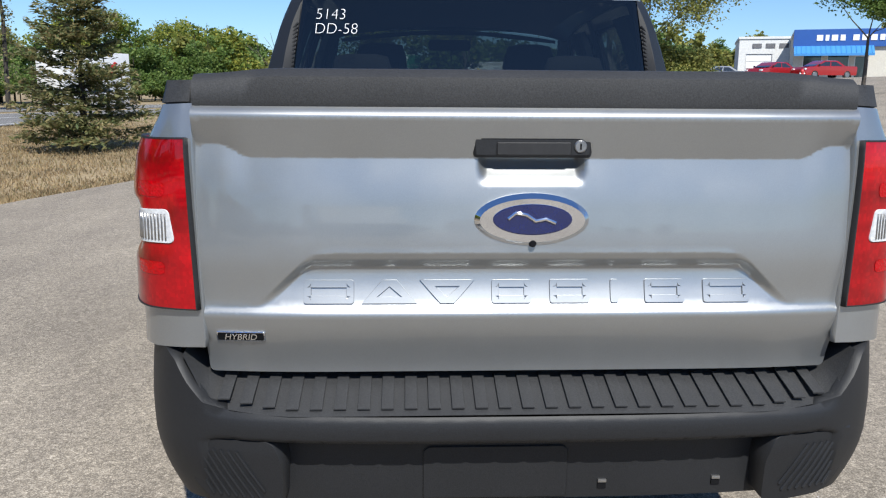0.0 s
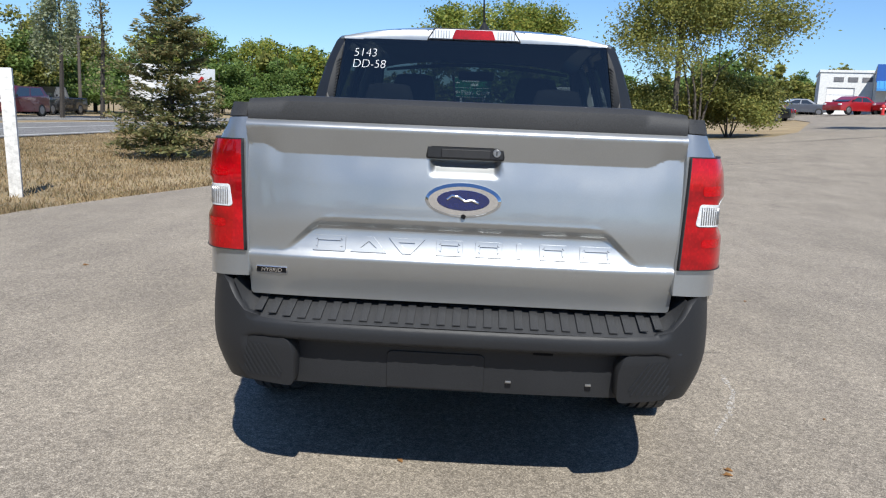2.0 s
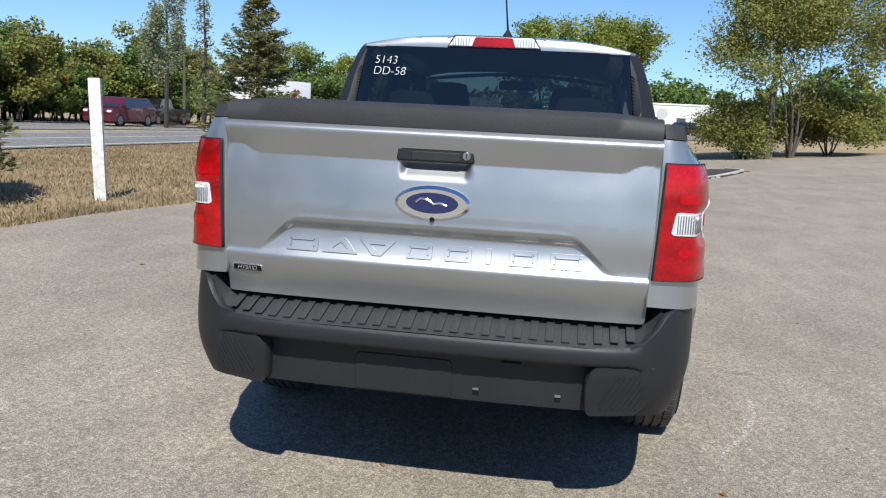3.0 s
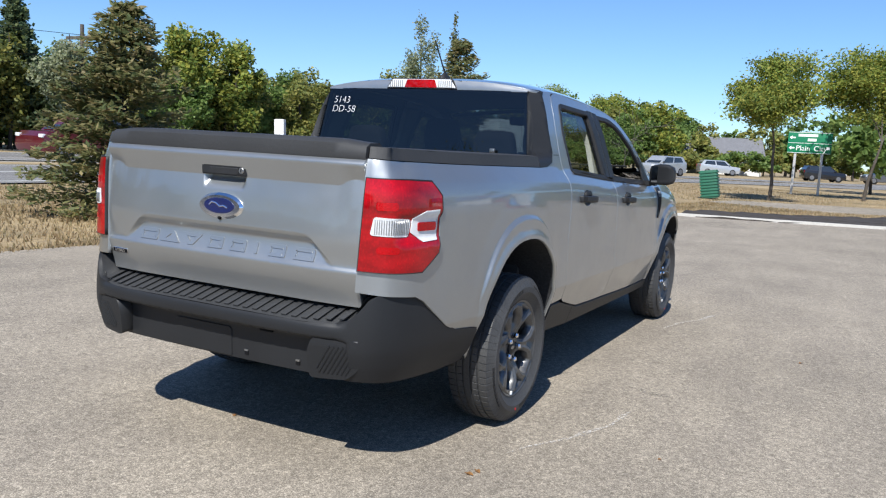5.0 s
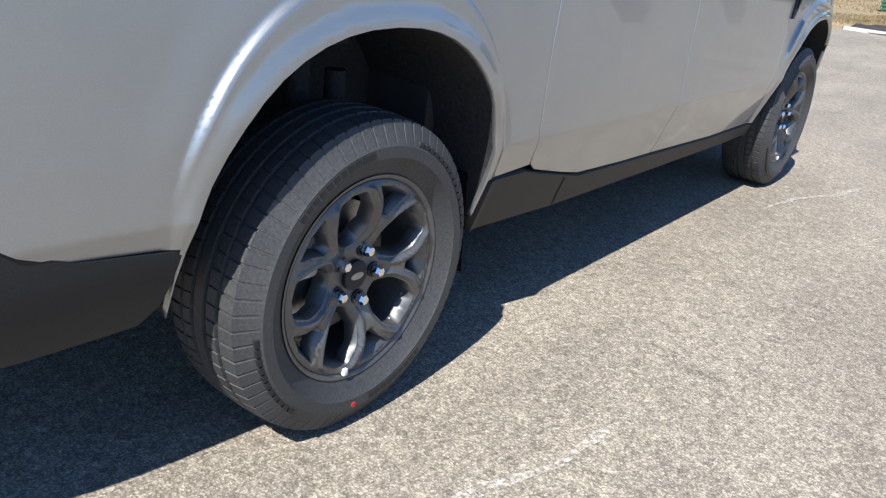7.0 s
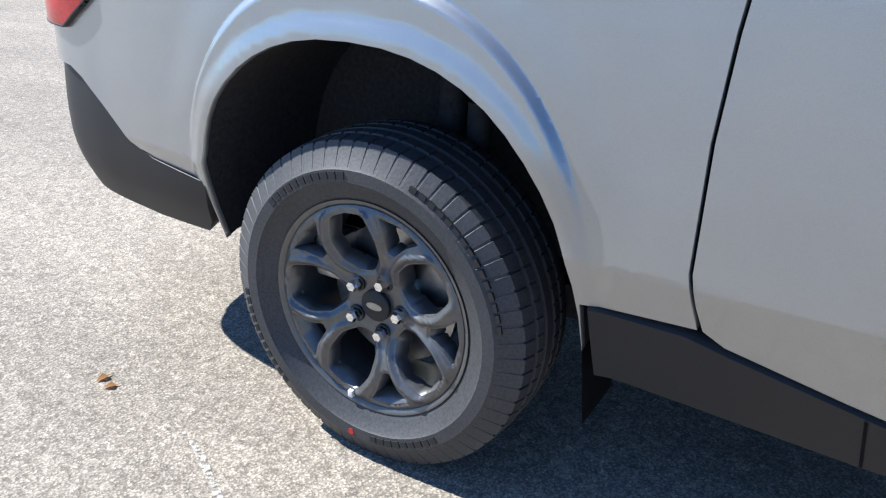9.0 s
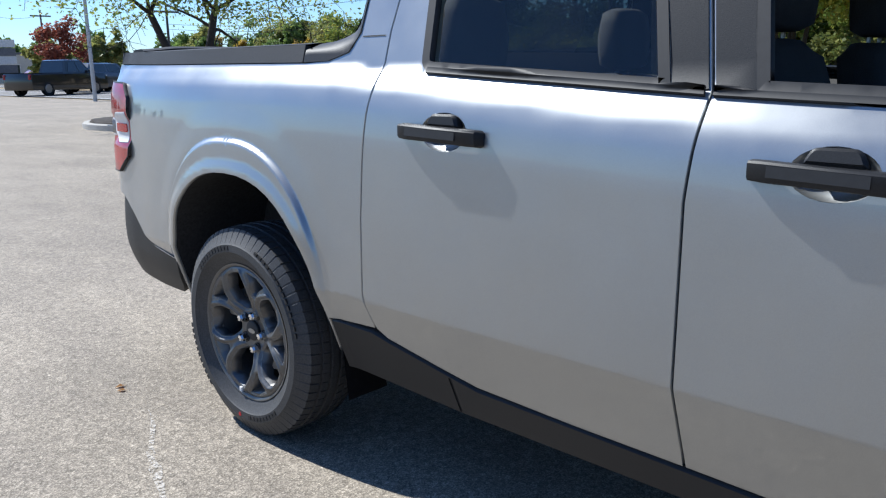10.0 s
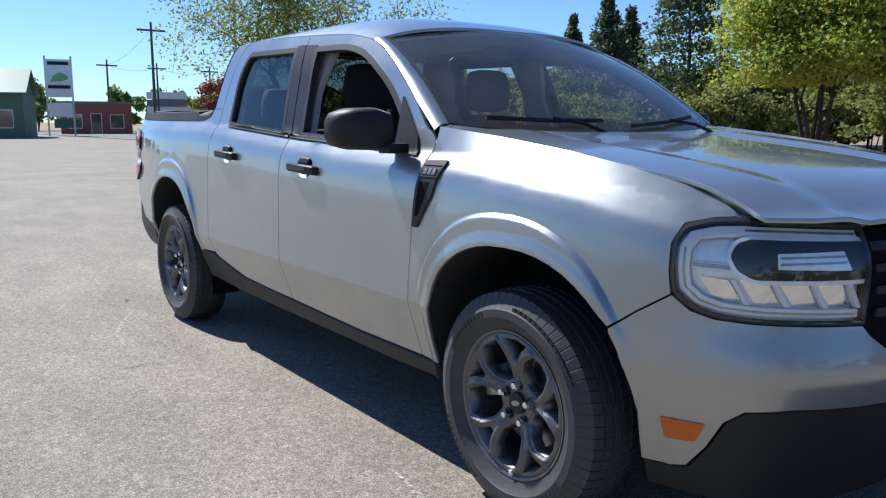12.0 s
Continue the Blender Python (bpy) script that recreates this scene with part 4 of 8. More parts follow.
ws = patch("windscreen", rounded([(-1, 0), (1, 0), (1, 1), (-1, 1)], 0.05), screen, M_WIND, truck, 0.08, (), 0.0, "clear raked windscreen", C0)
ws.visible_shadow = False
for nm, lo, hi in (("screen_band", 0.93, 0.985), ("screen_band", -0.02, 0.05)):
    patch(nm, [(-0.96, lo), (0.96, lo), (0.96, hi), (-0.96, hi)], lambda u, v: tuple(Vector(screen(u, v)) - Vector((0, 0.002, 0.003))), M_DARK, ws, 0.08, (), 0.0, "", C0)
for side in (1, -1):
    rail = [(3.575, 1.172), (3.436, 1.271), (3.34, 1.344), (3.22, 1.425), (3.10, 1.492), (3.0, 1.531)]
    a = [fl(s, z, side) for s, z in rail]
    b = [screen(side * 1.0, v) for v in (0.0, 0.24, 0.42, 0.63, 0.84, 1.0)]
    strip("windscreen_pillar", a, b, M_PAINT, truck, 4, 0.010, (side * 0.6, 0.3, 0.7))
    strip("screen_seal", [Vector(p) + Vector((side * 0.004, 0, 0.002)) for p in b], [Vector(p) + Vector((-side * 0.012, 0.001, 0.003)) for p in b], M_SEAL, truck, 1)
    strip("roof_rail", [fl(s, z, side) for s, z in ((1.56, 1.574), (1.64, 1.594), (1.74, 1.605), (2.0, 1.606))], [tuple(Vector(roof(side * body(y, roof_rim(y)).x, y))) for y in (1.58, 1.65, 1.74, 2.0)], M_PAINT, truck, 2)
    # black quarter trim running up behind the cab
    # rail cap from the gate to the cab
    rail_s = [(S0 + 0.004, 1.221), (S0 + 0.1, 1.217), (0.4, 1.211), (1.0, 1.208), (1.285, 1.206), (1.285, 1.255), (1.0, 1.255), (0.4, 1.257), (S0 + 0.1, 1.261), (S0 + 0.004, 1.262)]
    rc = patch("bed_rail_cap", rail_s, flank(side, 0.002), M_RAIL, truck, 0.05, (), 0.02, "weathered dark plastic bed rail cap", C0, 0.03)
    ys = [-0.03, 0.03, 0.1, 0.25, 0.6, 1.0, 1.3]
    outer = [Vector(fl(y if y > 0.2 else S0 + 0.03 + (y + 0.03) * 0.9, 1.256, side, 0.002)) for y in ys]
    outer = [Vector((p.x, y - 2.5 if y > 0.0 else p.y, p.z)) for p, y in zip(outer, ys)]
    inner = [Vector((side * 0.665, p.y, p.z + 0.004)) for p in outer]
    strip("rail_top", outer, inner, M_RAIL, rc, 3, 0.004, (0, 0, 1))
    strip("rail_inside", inner[2:], [p - Vector((0, 0, 0.10)) for p in inner[2:]], M_RAIL, rc, 1)
    qt = patch("quarter_trim", [(1.292, 1.206)] + SAIL[1:] + [(1.575, 1.605), (1.53, 1.607), (1.492, 1.57), (1.462, 1.45), (1.432, 1.33), (1.41, 1.285), (1.37, 1.262), (1.292, 1.256)], trim_at(side), M_BLACK, truck, 0.02, (), 0.04, "black plastic quarter trim behind the cab", C0, 0.02)
    back = [(1.53, 1.607), (1.492, 1.57), (1.462, 1.45), (1.432, 1.33), (1.41, 1.285), (1.37, 1.262)]
    a = [trim_at(side)(s, z) for s, z in back]
    b = [at(side * x, y, z) for x, y, z in ((0.632, 1.492, 1.600), (0.636, 1.487, 1.565), (0.652, 1.466, 1.45), (0.668, 1.446, 1.33), (0.674, 1.439, 1.285), (0.678, 1.435, 1.255))]
    strip("sail_back", a, b, M_BLACK, qt, 3)
    # slanted ridges on the sail panel
    for k in range(15):
        z = 1.275 + 0.0155 * k
        t = (z - 1.255) / 0.345
        xo, xi = 0.680 - 0.045 * t + 0.030 - 0.012 * t, 0.680 - 0.045 * t
        y = 1.432 + 0.055 * t
        part("sail_ridge", tube([at(side * xi, y + 0.0, z), at(side * xo, y + 0.002, z - 0.022)], 0.004, 5), M_SEAL, qt)
    patch("pillar_joint", [(1.525, 1.268), (1.612, 1.268), (1.612, 1.271), (1.525, 1.271)], flank(side, 0.0015), M_SEAL, truck, 0.03, (), 0.0, "", C0)

# rear window
def rear_glass(x, z):
    t = (z - 1.25) / 0.345
    return at(x, 1.437 + 0.058 * t + 0.02 * (abs(x) / 0.65) ** 2 - 0.02, z)


rw = patch("rear_window", rounded([(-0.676, 1.235), (0.676, 1.235), (0.630, 1.592), (-0.630, 1.592)], 0.02), rear_glass, M_GLASS_DARK, truck, 0.1, (), 0.0, "dark tinted rear window with white marker writing", C0)
rw.visible_shadow = False
for x0, x1, x2, x3 in ((-0.676, -0.660, -0.616, -0.630), (0.660, 0.676, 0.630, 0.616)):
    patch("glass_edge", [(x0, 1.235), (x1, 1.235), (x2, 1.592), (x3, 1.592)], lambda x, z: tuple(Vector(rear_glass(x, z)) + Vector((0, 0.002, 0))), M_DARK, rw, 0.1, (), 0.0, "", C0)
patch("glass_edge", [(-0.63, 1.578), (0.63, 1.578), (0.628, 1.593), (-0.628, 1.593)], lambda x, z: tuple(Vector(rear_glass(x, z)) + Vector((0, 0.002, 0))), M_DARK, rw, 0.1, (), 0.0, "", C0)
for txt, x, z, sz in (("5143", -0.585, 1.505, 0.058), ("DD-58", -0.590, 1.452, 0.058)):
    word(txt, sz, M_MARK, pose(x, rear_glass(x + 0.17, z)[1] - 0.006, z, 80, 0, 0), rw, "marker_writing", 0.0004, shear=0.12, thin=0.0016)
for x in (-0.56, 0.49):
    part("window_clip", box(at(x - 0.014, 1.40, 1.262), at(x + 0.014, 1.415, 1.285), 0.003), M_STEEL, truck)

# bonnet, scuttle and wipers
hood_side = table([(3.60, 1.183), (3.9, 1.153), (4.2, 1.117), (4.42, 1.081), (4.57, 1.050), (4.67, 1.012), (4.73, 0.985), (4.80, 0.970)])


s_at = table([(3.5, 3.5), (4.3, 4.304), (4.5, 4.506), (4.65, 4.664), (4.79, 4.83)])


def hood_edge(y):
    return body(s_at(y), hood_side(y) - 0.002).x - 0.002


def bonnet(x, y):
    u = min(1.2, abs(x) / 0.76)
    yy = y - 0.18 * (1 - min(1, u) ** 2) * smoothstep(3.9, 4.75, y)
    z = hood_side(yy) + 0.012 * (1 - min(1, u) ** 2)
    z -= 0.012 * smoothstep(0.52, 0.44, abs(x)) * smoothstep(3.6, 3.9, y)
    return at(x, y, z - 0.004)


he = [(hood_edge(y), y) for y in (3.63, 3.75, 3.9, 4.05, 4.2, 4.32, 4.45, 4.55, 4.64, 4.72)]
front = [(0.70, 4.78), (0.60, 4.845), (0.45, 4.90), (0.25, 4.935), (0.0, 4.945)]
bk = [(0.0, 3.80), (0.3, 3.77), (0.55, 3.70)]
half = bk + he + front
patch("bonnet", half[:] + [(-x, y) for x, y in half[::-1] if x > 0], bonnet, M_PAINT, truck, 0.04, (), 0.012, "silver bonnet with raised outer edges", C0, 0.025)
rim_line = dense([Vector(p) for p in he + front], 0.01, False)
zline = table(HOOD_LINE)
for side in (1, -1):
    lower, upper = [], []
    for s, z in [(v, zline(v)) for v in (3.75, 3.9, 4.1, 4.3, 4.45, 4.55, 4.62, 4.68, 4.72)] + [(4.78, 0.981), (4.88, 0.974), (5.0, 0.966), (5.15, 0.956)]:
        p = Vector(fl(s, z, side, -0.004))
        q = min(rim_line, key=lambda v: (v.x - abs(p.x)) ** 2 + (v.y - 2.5 - p.y) ** 2)
        lower.append(p)
        upper.append(Vector(bonnet(side * (q.x - 0.004), q.y - 0.002)) - Vector((0, 0, 0.006)))
    strip("bonnet_channel", lower, upper, M_PAINT, truck, 2)
sc = strip("scuttle", [at(x, 3.61 + 0.17 * (1 - (x / 0.735) ** 2), 1.135) for x in (-0.72, -0.5, -0.25, 0, 0.25, 0.5, 0.72)], [at(x, 3.66 + 0.17 * (1 - (x / 0.735) ** 2), 1.128) for x in (-0.72, -0.5, -0.25, 0, 0.25, 0.5, 0.72)], M_BLACK, truck, 2)
for side in (1, -1):
    foot = [Vector(screen(side * u, 0.0)) + Vector((0, 0.002, -0.004)) for u in (1.0, 0.94, 0.88, 0.82, 0.76)]
    back_edge = [(hood_edge(3.63) + 0.004, 3.632), (0.73, 3.645), (0.68, 3.662), (0.62, 3.682), (0.55, 3.70)]
    strip("cowl_corner", foot, [Vector(bonnet(side * x, y)) for x, y in back_edge], M_PAINT, truck, 2)
    strip("cowl_corner", [fl(3.545, 1.165, side, -0.003), fl(3.575, 1.176, side, -0.003), fl(3.60, 1.183, side, -0.003), fl(3.64, 1.180, side, -0.003)], [foot[0], foot[0] + Vector((0, 0.012, 0)), Vector(bonnet(side * (hood_edge(3.63) - 0.01), 3.632)), Vector(bonnet(side * (hood_edge(3.64) - 0.005), 3.64))], M_PAINT, truck, 1)
for x0, x1 in ((0.60, 0.12), (-0.02, -0.52)):
    pts = [Vector(screen((x0 + (x1 - x0) * t) / 0.72, 0.045 + 0.035 * t)) + Vector((0, 0.012, 0.014)) for t in (0, 0.5, 1)]
    wp = part("wiper", tube(pts, 0.009, 6), M_SEAL, truck)
    part("wiper_arm", tube([pts[1] + Vector((0, 0.01, 0.008)), pts[1] + Vector((-0.12, 0.05, -0.01)), at(x1 - 0.02, 3.80, 1.14)], 0.007, 6), M_BLACK, wp)

# doors: handles, cups, inner cards
for side in (1, -1):
    for cup, yc, zc in ((CUP_R, 1.89, 1.040), (CUP_F, 2.75, 1.010)):
        cx, cz = (1.895, 1.040) if cup is CUP_R else (2.755, 1.010)
        patch("handle_cup", cup, lambda s, z, cx=cx, cz=cz, side=side: flank(side, -0.024 * max(0.0, 1 - ((s - cx) / 0.072) ** 2 - ((z - cz) / 0.045) ** 2) ** 0.6)(s, z), M_PAINT, truck, 0.01, (), 0.0, "", C0)
        rings = []
        for k, (dy, h, d) in enumerate(((-0.132, 0.016, 0.009), (-0.128, 0.021, 0.020), (-0.10, 0.022, 0.029), (0.0, 0.021, 0.033), (0.09, 0.022, 0.032), (0.122, 0.022, 0.027), (0.132, 0.016, 0.009))):
            y = yc + dy
            z = zc - 0.006 - 0.035 * dy
            inn = 0.008 if abs(dy) > 0.105 else 0.013
            o, i = Vector(fl(y, z, side, d)), Vector(fl(y, z, side, min(inn, d - 0.004) if abs(dy) <= 0.105 else -0.004))
            up = Vector((0, 0, h))
            rings.append([o + up * 0.55, o + up * 0.75 - (o - i) * 0.2, i + up * 0.9, i - up * 0.9, o - up * 0.85 - (o - i) * 0.2, o - up * 0.6])
        hd = part("door_handle", loft(rings), M_BLACK, truck, "black plastic door handle", smooth=35)
        part("handle_insert", loft([[Vector(fl(yc + dy, zc - 0.006 - 0.035 * dy + dz, side, dd)) for dz, dd in ((0.009, 0.030), (0.009, 0.0345), (-0.009, 0.0345), (-0.009, 0.030))] for dy in (-0.09, -0.03, 0.03, 0.07)]), M_SEAL, hd)
        thumb = rounded([(yc - 0.045, zc + 0.012), (yc + 0.06, zc + 0.010), (yc + 0.045, zc + 0.040), (yc - 0.03, zc + 0.040)], 0.012)
        part("thumb_guard", prism(thumb, lambda a, b, h, side=side: fl(a, b, side, h - 0.01), 0.024, 0.006), M_BLACK, hd)
    patch("door_card", [(1.66, 0.50), (2.48, 0.42), (2.48, 1.12), (1.68, 1.16)], flank(side, -0.09), M_CABIN, truck, 0.1, (), 0.05, "", C0)
    patch("door_card", [(2.53, 0.42), (3.53, 0.42), (3.53, 1.075), (2.53, 1.115)], flank(side, -0.09), M_CABIN, truck, 0.1, (), 0.05, "", C0)
    for y0, y1 in ((1.70, 2.47), (2.55, 3.52)):
        ss = [y0 + (y1 - y0) * k / 5 for k in range(6)]
        strip("door_top", [fl(s, belt(s) - 0.012, side, -0.008) for s in ss], [fl(s, belt(s) - 0.02, side, -0.10) for s in ss], M_CABIN, truck, 2, 0.006, (0, 0, 1))
    patch("pillar_liner", [(2.36, 1.10), (2.60, 1.10), (2.55, 1.35), (2.60, 1.56), (2.36, 1.56), (2.40, 1.35)], flank(side, -0.05), M_LINER, truck, 0.08, (), 0.03, "pale grey inner pillar trim", C0)
    patch("pillar_liner", [(1.52, 1.12), (1.75, 1.14), (1.72, 1.36), (1.77, 1.57), (1.58, 1.57), (1.55, 1.36)], flank(side, -0.05), M_LINER, truck, 0.08, (), 0.03, "", C0)
    # fender vent
    vt = patch("fender_vent", rounded([(3.612, 1.068), (3.728, 1.072), (3.69, 0.955), (3.612, 0.846), (3.585, 0.846), (3.600, 0.98)], 0.006), flank(side, 0.008), M_BLACK, truck, 0.02, (), 0.012, "black fender vent with a trim badge", C0)
    patch("vent_mesh", rounded([(3.618, 1.0), (3.672, 1.0), (3.652, 0.945), (3.618, 0.885), (3.606, 0.885), (3.612, 0.95)], 0.004), flank(side, 0.0095), M_DARK, vt, 0.02, (), 0.002, "", C0)
    for k in range(3):
        patch("badge_bar", [(3.628 + 0.024 * k, 1.024), (3.645 + 0.024 * k, 1.024), (3.649 + 0.024 * k, 1.042), (3.632 + 0.024 * k, 1.042)], flank(side, 0.0115), M_STEEL, vt, 0.02, (), 0.003, "", C0)
    for z in (1.016, 1.052):
        patch("vent_line", [(3.615, z), (3.712, z), (3.712, z + 0.003), (3.615, z + 0.003)], flank(side, 0.0115), M_RAIL, vt, 0.02, (), 0.003, "", C0)
    # mirror
    rings = []
    for x, y, hy, z0, z1 in ((0.862, 3.385, 0.035, 1.125, 1.215), (0.875, 3.38, 0.062, 1.108, 1.235), (0.93, 3.365, 0.078, 1.10, 1.25), (1.0, 3.335, 0.074, 1.102, 1.248), (1.04, 3.31, 0.058, 1.115, 1.232), (1.056, 3.295, 0.032, 1.14, 1.205)):
        zc, hz = (z0 + z1) / 2, (z1 - z0) / 2
        ring = []
        for k in range(16):
            a = 2 * math.pi * k / 16
            c, s_ = math.cos(a), math.sin(a)
            n_ = 0.5
            yy = hy * math.copysign(abs(c) ** n_, c)
            if yy < 0:
                yy = max(yy, -hy * 0.75)
            ring.append(at(side * x, y + yy, zc + hz * math.copysign(abs(s_) ** n_, s_)))
        rings.append(ring)
    mir = part("door_mirror", loft(rings), M_BLACK, truck, "black door mirror", smooth=50)
    part("mirror_glass", loft([[at(side * x, 3.385 - 0.063 - (x - 0.875) * 0.28, z) for z in (1.118, 1.232)] for x in (0.885, 0.93, 1.0, 1.032)], closed=False), M_CHROME, mir)
    part("mirror_arm", loft([[at(side * x, 3.42 + dy, 1.108 + dz) for dy, dz in ((-0.035, -0.018), (0.035, -0.018), (0.035, 0.016), (-0.035, 0.016))] for x in (0.80, 0.90)]), M_BLACK, mir)
    patch("mirror_foot", rounded([(3.37, 1.090), (3.535, 1.082), (3.50, 1.15), (3.40, 1.245), (3.345, 1.295), (3.36, 1.20)], 0.008), flank(side, 0.007), M_BLACK, mir, 0.03, (), 0.012, "", C0)

# ---- nose ----
for side in (1, -1):
    sk = flank(side)
    fascia = [(4.515, 0.300), (4.60, 0.300), (4.652, 0.312), (4.705, 0.381), (4.748, 0.465), (4.795, 0.504), (4.91, 0.516), (5.2, 0.512), (5.555, 0.505), (5.555, 0.56), (5.30, 0.58), (5.18, 0.62), (5.09, 0.69), (5.072, 0.714), (4.80, 0.722), (4.715, 0.727), (4.658, 0.742), (4.613, 0.776), (4.52, 0.717), (4.455, 0.668)]
    low = [p for p in NOSE_ARCH if p[0] > 4.43 and p[1] < 0.66]
    patch("front_bumper", fascia + low, sk, M_PAINT, truck, 0.03, (), 0.014, "silver front bumper skin", C0, 0.02)
    patch("lower_fascia", [(4.52, 0.22), (5.555, 0.22), (5.555, 0.498), (5.2, 0.505), (4.91, 0.508), (4.80, 0.497), (4.755, 0.460), (4.712, 0.377), (4.658, 0.304), (4.60, 0.292), (4.52, 0.292)], flank(side, -0.004), M_BLACK, truck, 0.04, (), 0.03, "matt black lower front bumper", C0)
    patch("side_marker", rounded([(4.583, 0.446), (4.706, 0.451), (4.680, 0.393), (4.593, 0.384)], 0.008), flank(side, 0.003), M_AMBER, truck, 0.02, (), 0.008, "amber side marker lamp", C0)
    hl = patch("headlamp", HEAD, flank(side, -0.032), M_BRIGHT, truck, 0.03, (), 0.0, "clear headlamp with bright reflectors", C0)
    cover = patch("lamp_cover", HEAD, flank(side, 0.002), M_COVER, hl, 0.03, (), 0.0, "", C0)
    cover.visible_shadow = False
    patch("lamp_rim", shrink(HEAD, -0.005), flank(side, 0.001), M_SEAL, hl, 0.03, [shrink(HEAD, 0.004)], 0.02, "", C0)
    guide = [(5.098, 0.944), (4.90, 0.953), (4.77, 0.957), (4.705, 0.954), (4.645, 0.940), (4.622, 0.902), (4.622, 0.840), (4.630, 0.795), (4.670, 0.762), (4.722, 0.748), (4.82, 0.742), (5.066, 0.735)]
    inner = [(5.095, 0.926), (4.90, 0.934), (4.775, 0.938), (4.715, 0.936), (4.668, 0.924), (4.648, 0.895), (4.648, 0.842), (4.655, 0.806), (4.688, 0.780), (4.732, 0.767), (4.83, 0.760), (5.068, 0.753)]
    patch("light_guide", guide + inner[::-1], flank(side, -0.010), M_WHITE, hl, 0.03, (), 0.014, "bright light guide", C0, 0.02)
    patch("guide_line", [(5.09, 0.937), (4.90, 0.946), (4.775, 0.949), (4.775, 0.945), (4.90, 0.942), (5.09, 0.933)], flank(side, -0.008), M_STEEL, hl, 0.03, (), 0.003, "", C0, 0.02)
    patch("guide_line", [(4.637, 0.90), (4.637, 0.842), (4.644, 0.802), (4.679, 0.772), (4.727, 0.758), (4.825, 0.752), (5.06, 0.745), (5.06, 0.741), (4.825, 0.748), (4.727, 0.754), (4.677, 0.768), (4.640, 0.800), (4.633, 0.842), (4.633, 0.90)], flank(side, -0.008), M_STEEL, hl, 0.03, (), 0.003, "", C0, 0.02)
    bez = rounded([(4.741, 0.885), (4.757, 0.916), (4.788, 0.927), (5.105, 0.918), (5.092, 0.826), (4.80, 0.828), (4.760, 0.848)], 0.012)
    patch("bezel_rim", shrink(bez, -0.010), flank(side, -0.009), M_BRIGHT, hl, 0.03, [shrink(bez, 0.002)], 0.02, "", C0)
    patch("inner_bezel", bez, flank(side, -0.008), M_SEAL, hl, 0.03, (), 0.03, "", C0)
    patch("main_beam", rounded([(4.856, 0.892), (5.028, 0.896), (5.045, 0.850), (4.856, 0.855)], 0.004), flank(side, -0.004), M_BRIGHT, hl, 0.03, (), 0.01, "", C0)
    for z in (0.865, 0.880):
        patch("beam_line", [(4.862, z), (5.03, z + 0.002), (5.03, z + 0.006), (4.862, z + 0.004)], flank(side, -0.002), M_STEEL, hl, 0.03, (), 0.002, "", C0)
    patch("divider", [(4.652, 0.866), (4.748, 0.862), (4.752, 0.842), (4.652, 0.848)], flank(side, -0.016), M_WHITE, hl, 0.03, (), 0.01, "", C0)
    for z in (0.853, 0.859):
        patch("divider_line", [(4.654, z), (4.745, z - 0.003), (4.745, z), (4.654, z + 0.003)], flank(side, -0.014), M_STEEL, hl, 0.03, (), 0.002, "", C0)
    for k in range(4):
        s = 4.675 + 0.096 * k
        patch("reflector", rounded([(s + 0.035, 0.772 - 0.004 * k), (s + 0.100, 0.768 - 0.004 * k), (s + 0.066, 0.824), (s - 0.006, 0.828)], 0.008), lambda a, b, s=s, side=side: flank(side, -0.030 + 0.012 * ((b - 0.77) / 0.06) * ((a - s) / 0.09))(a, b), M_CHROME, hl, 0.012, (), 0.004, "", C0)
        patch("reflector_ridge", [(s + 0.104, 0.768 - 0.004 * k), (s + 0.116, 0.767 - 0.004 * k), (s + 0.082, 0.826), (s + 0.070, 0.827)], flank(side, -0.010), M_WHITE, hl, 0.03, (), 0.018, "", C0)
    patch("slam_panel", [(4.625, 0.94), (4.645, 0.966), (4.70, 0.976), (4.76, 0.975), (5.15, 0.951), (5.15, 1.01), (4.80, 1.02), (4.68, 1.035), (4.61, 1.03)], flank(side, -0.007), M_PAINT, truck, 0.03, (), 0.01, "", C0, 0.02)
    patch("grille", [(5.08, 0.715), (5.10, 0.69), (5.18, 0.628), (5.30, 0.588), (5.555, 0.57), (5.555, 0.95), (5.118, 0.955)], flank(side, -0.02), M_DARK, truck, 0.05, (), 0.03, "", C0)
    for k in range(6):
        z = 0.62 + 0.055 * k
        patch("grille_bar", [(5.13 if z > 0.7 else 5.28, z), (5.555, z), (5.555, z + 0.02), (5.13 if z > 0.7 else 5.28, z + 0.02)], flank(side, -0.008), M_BLACK, truck, 0.05, (), 0.012, "", C0)

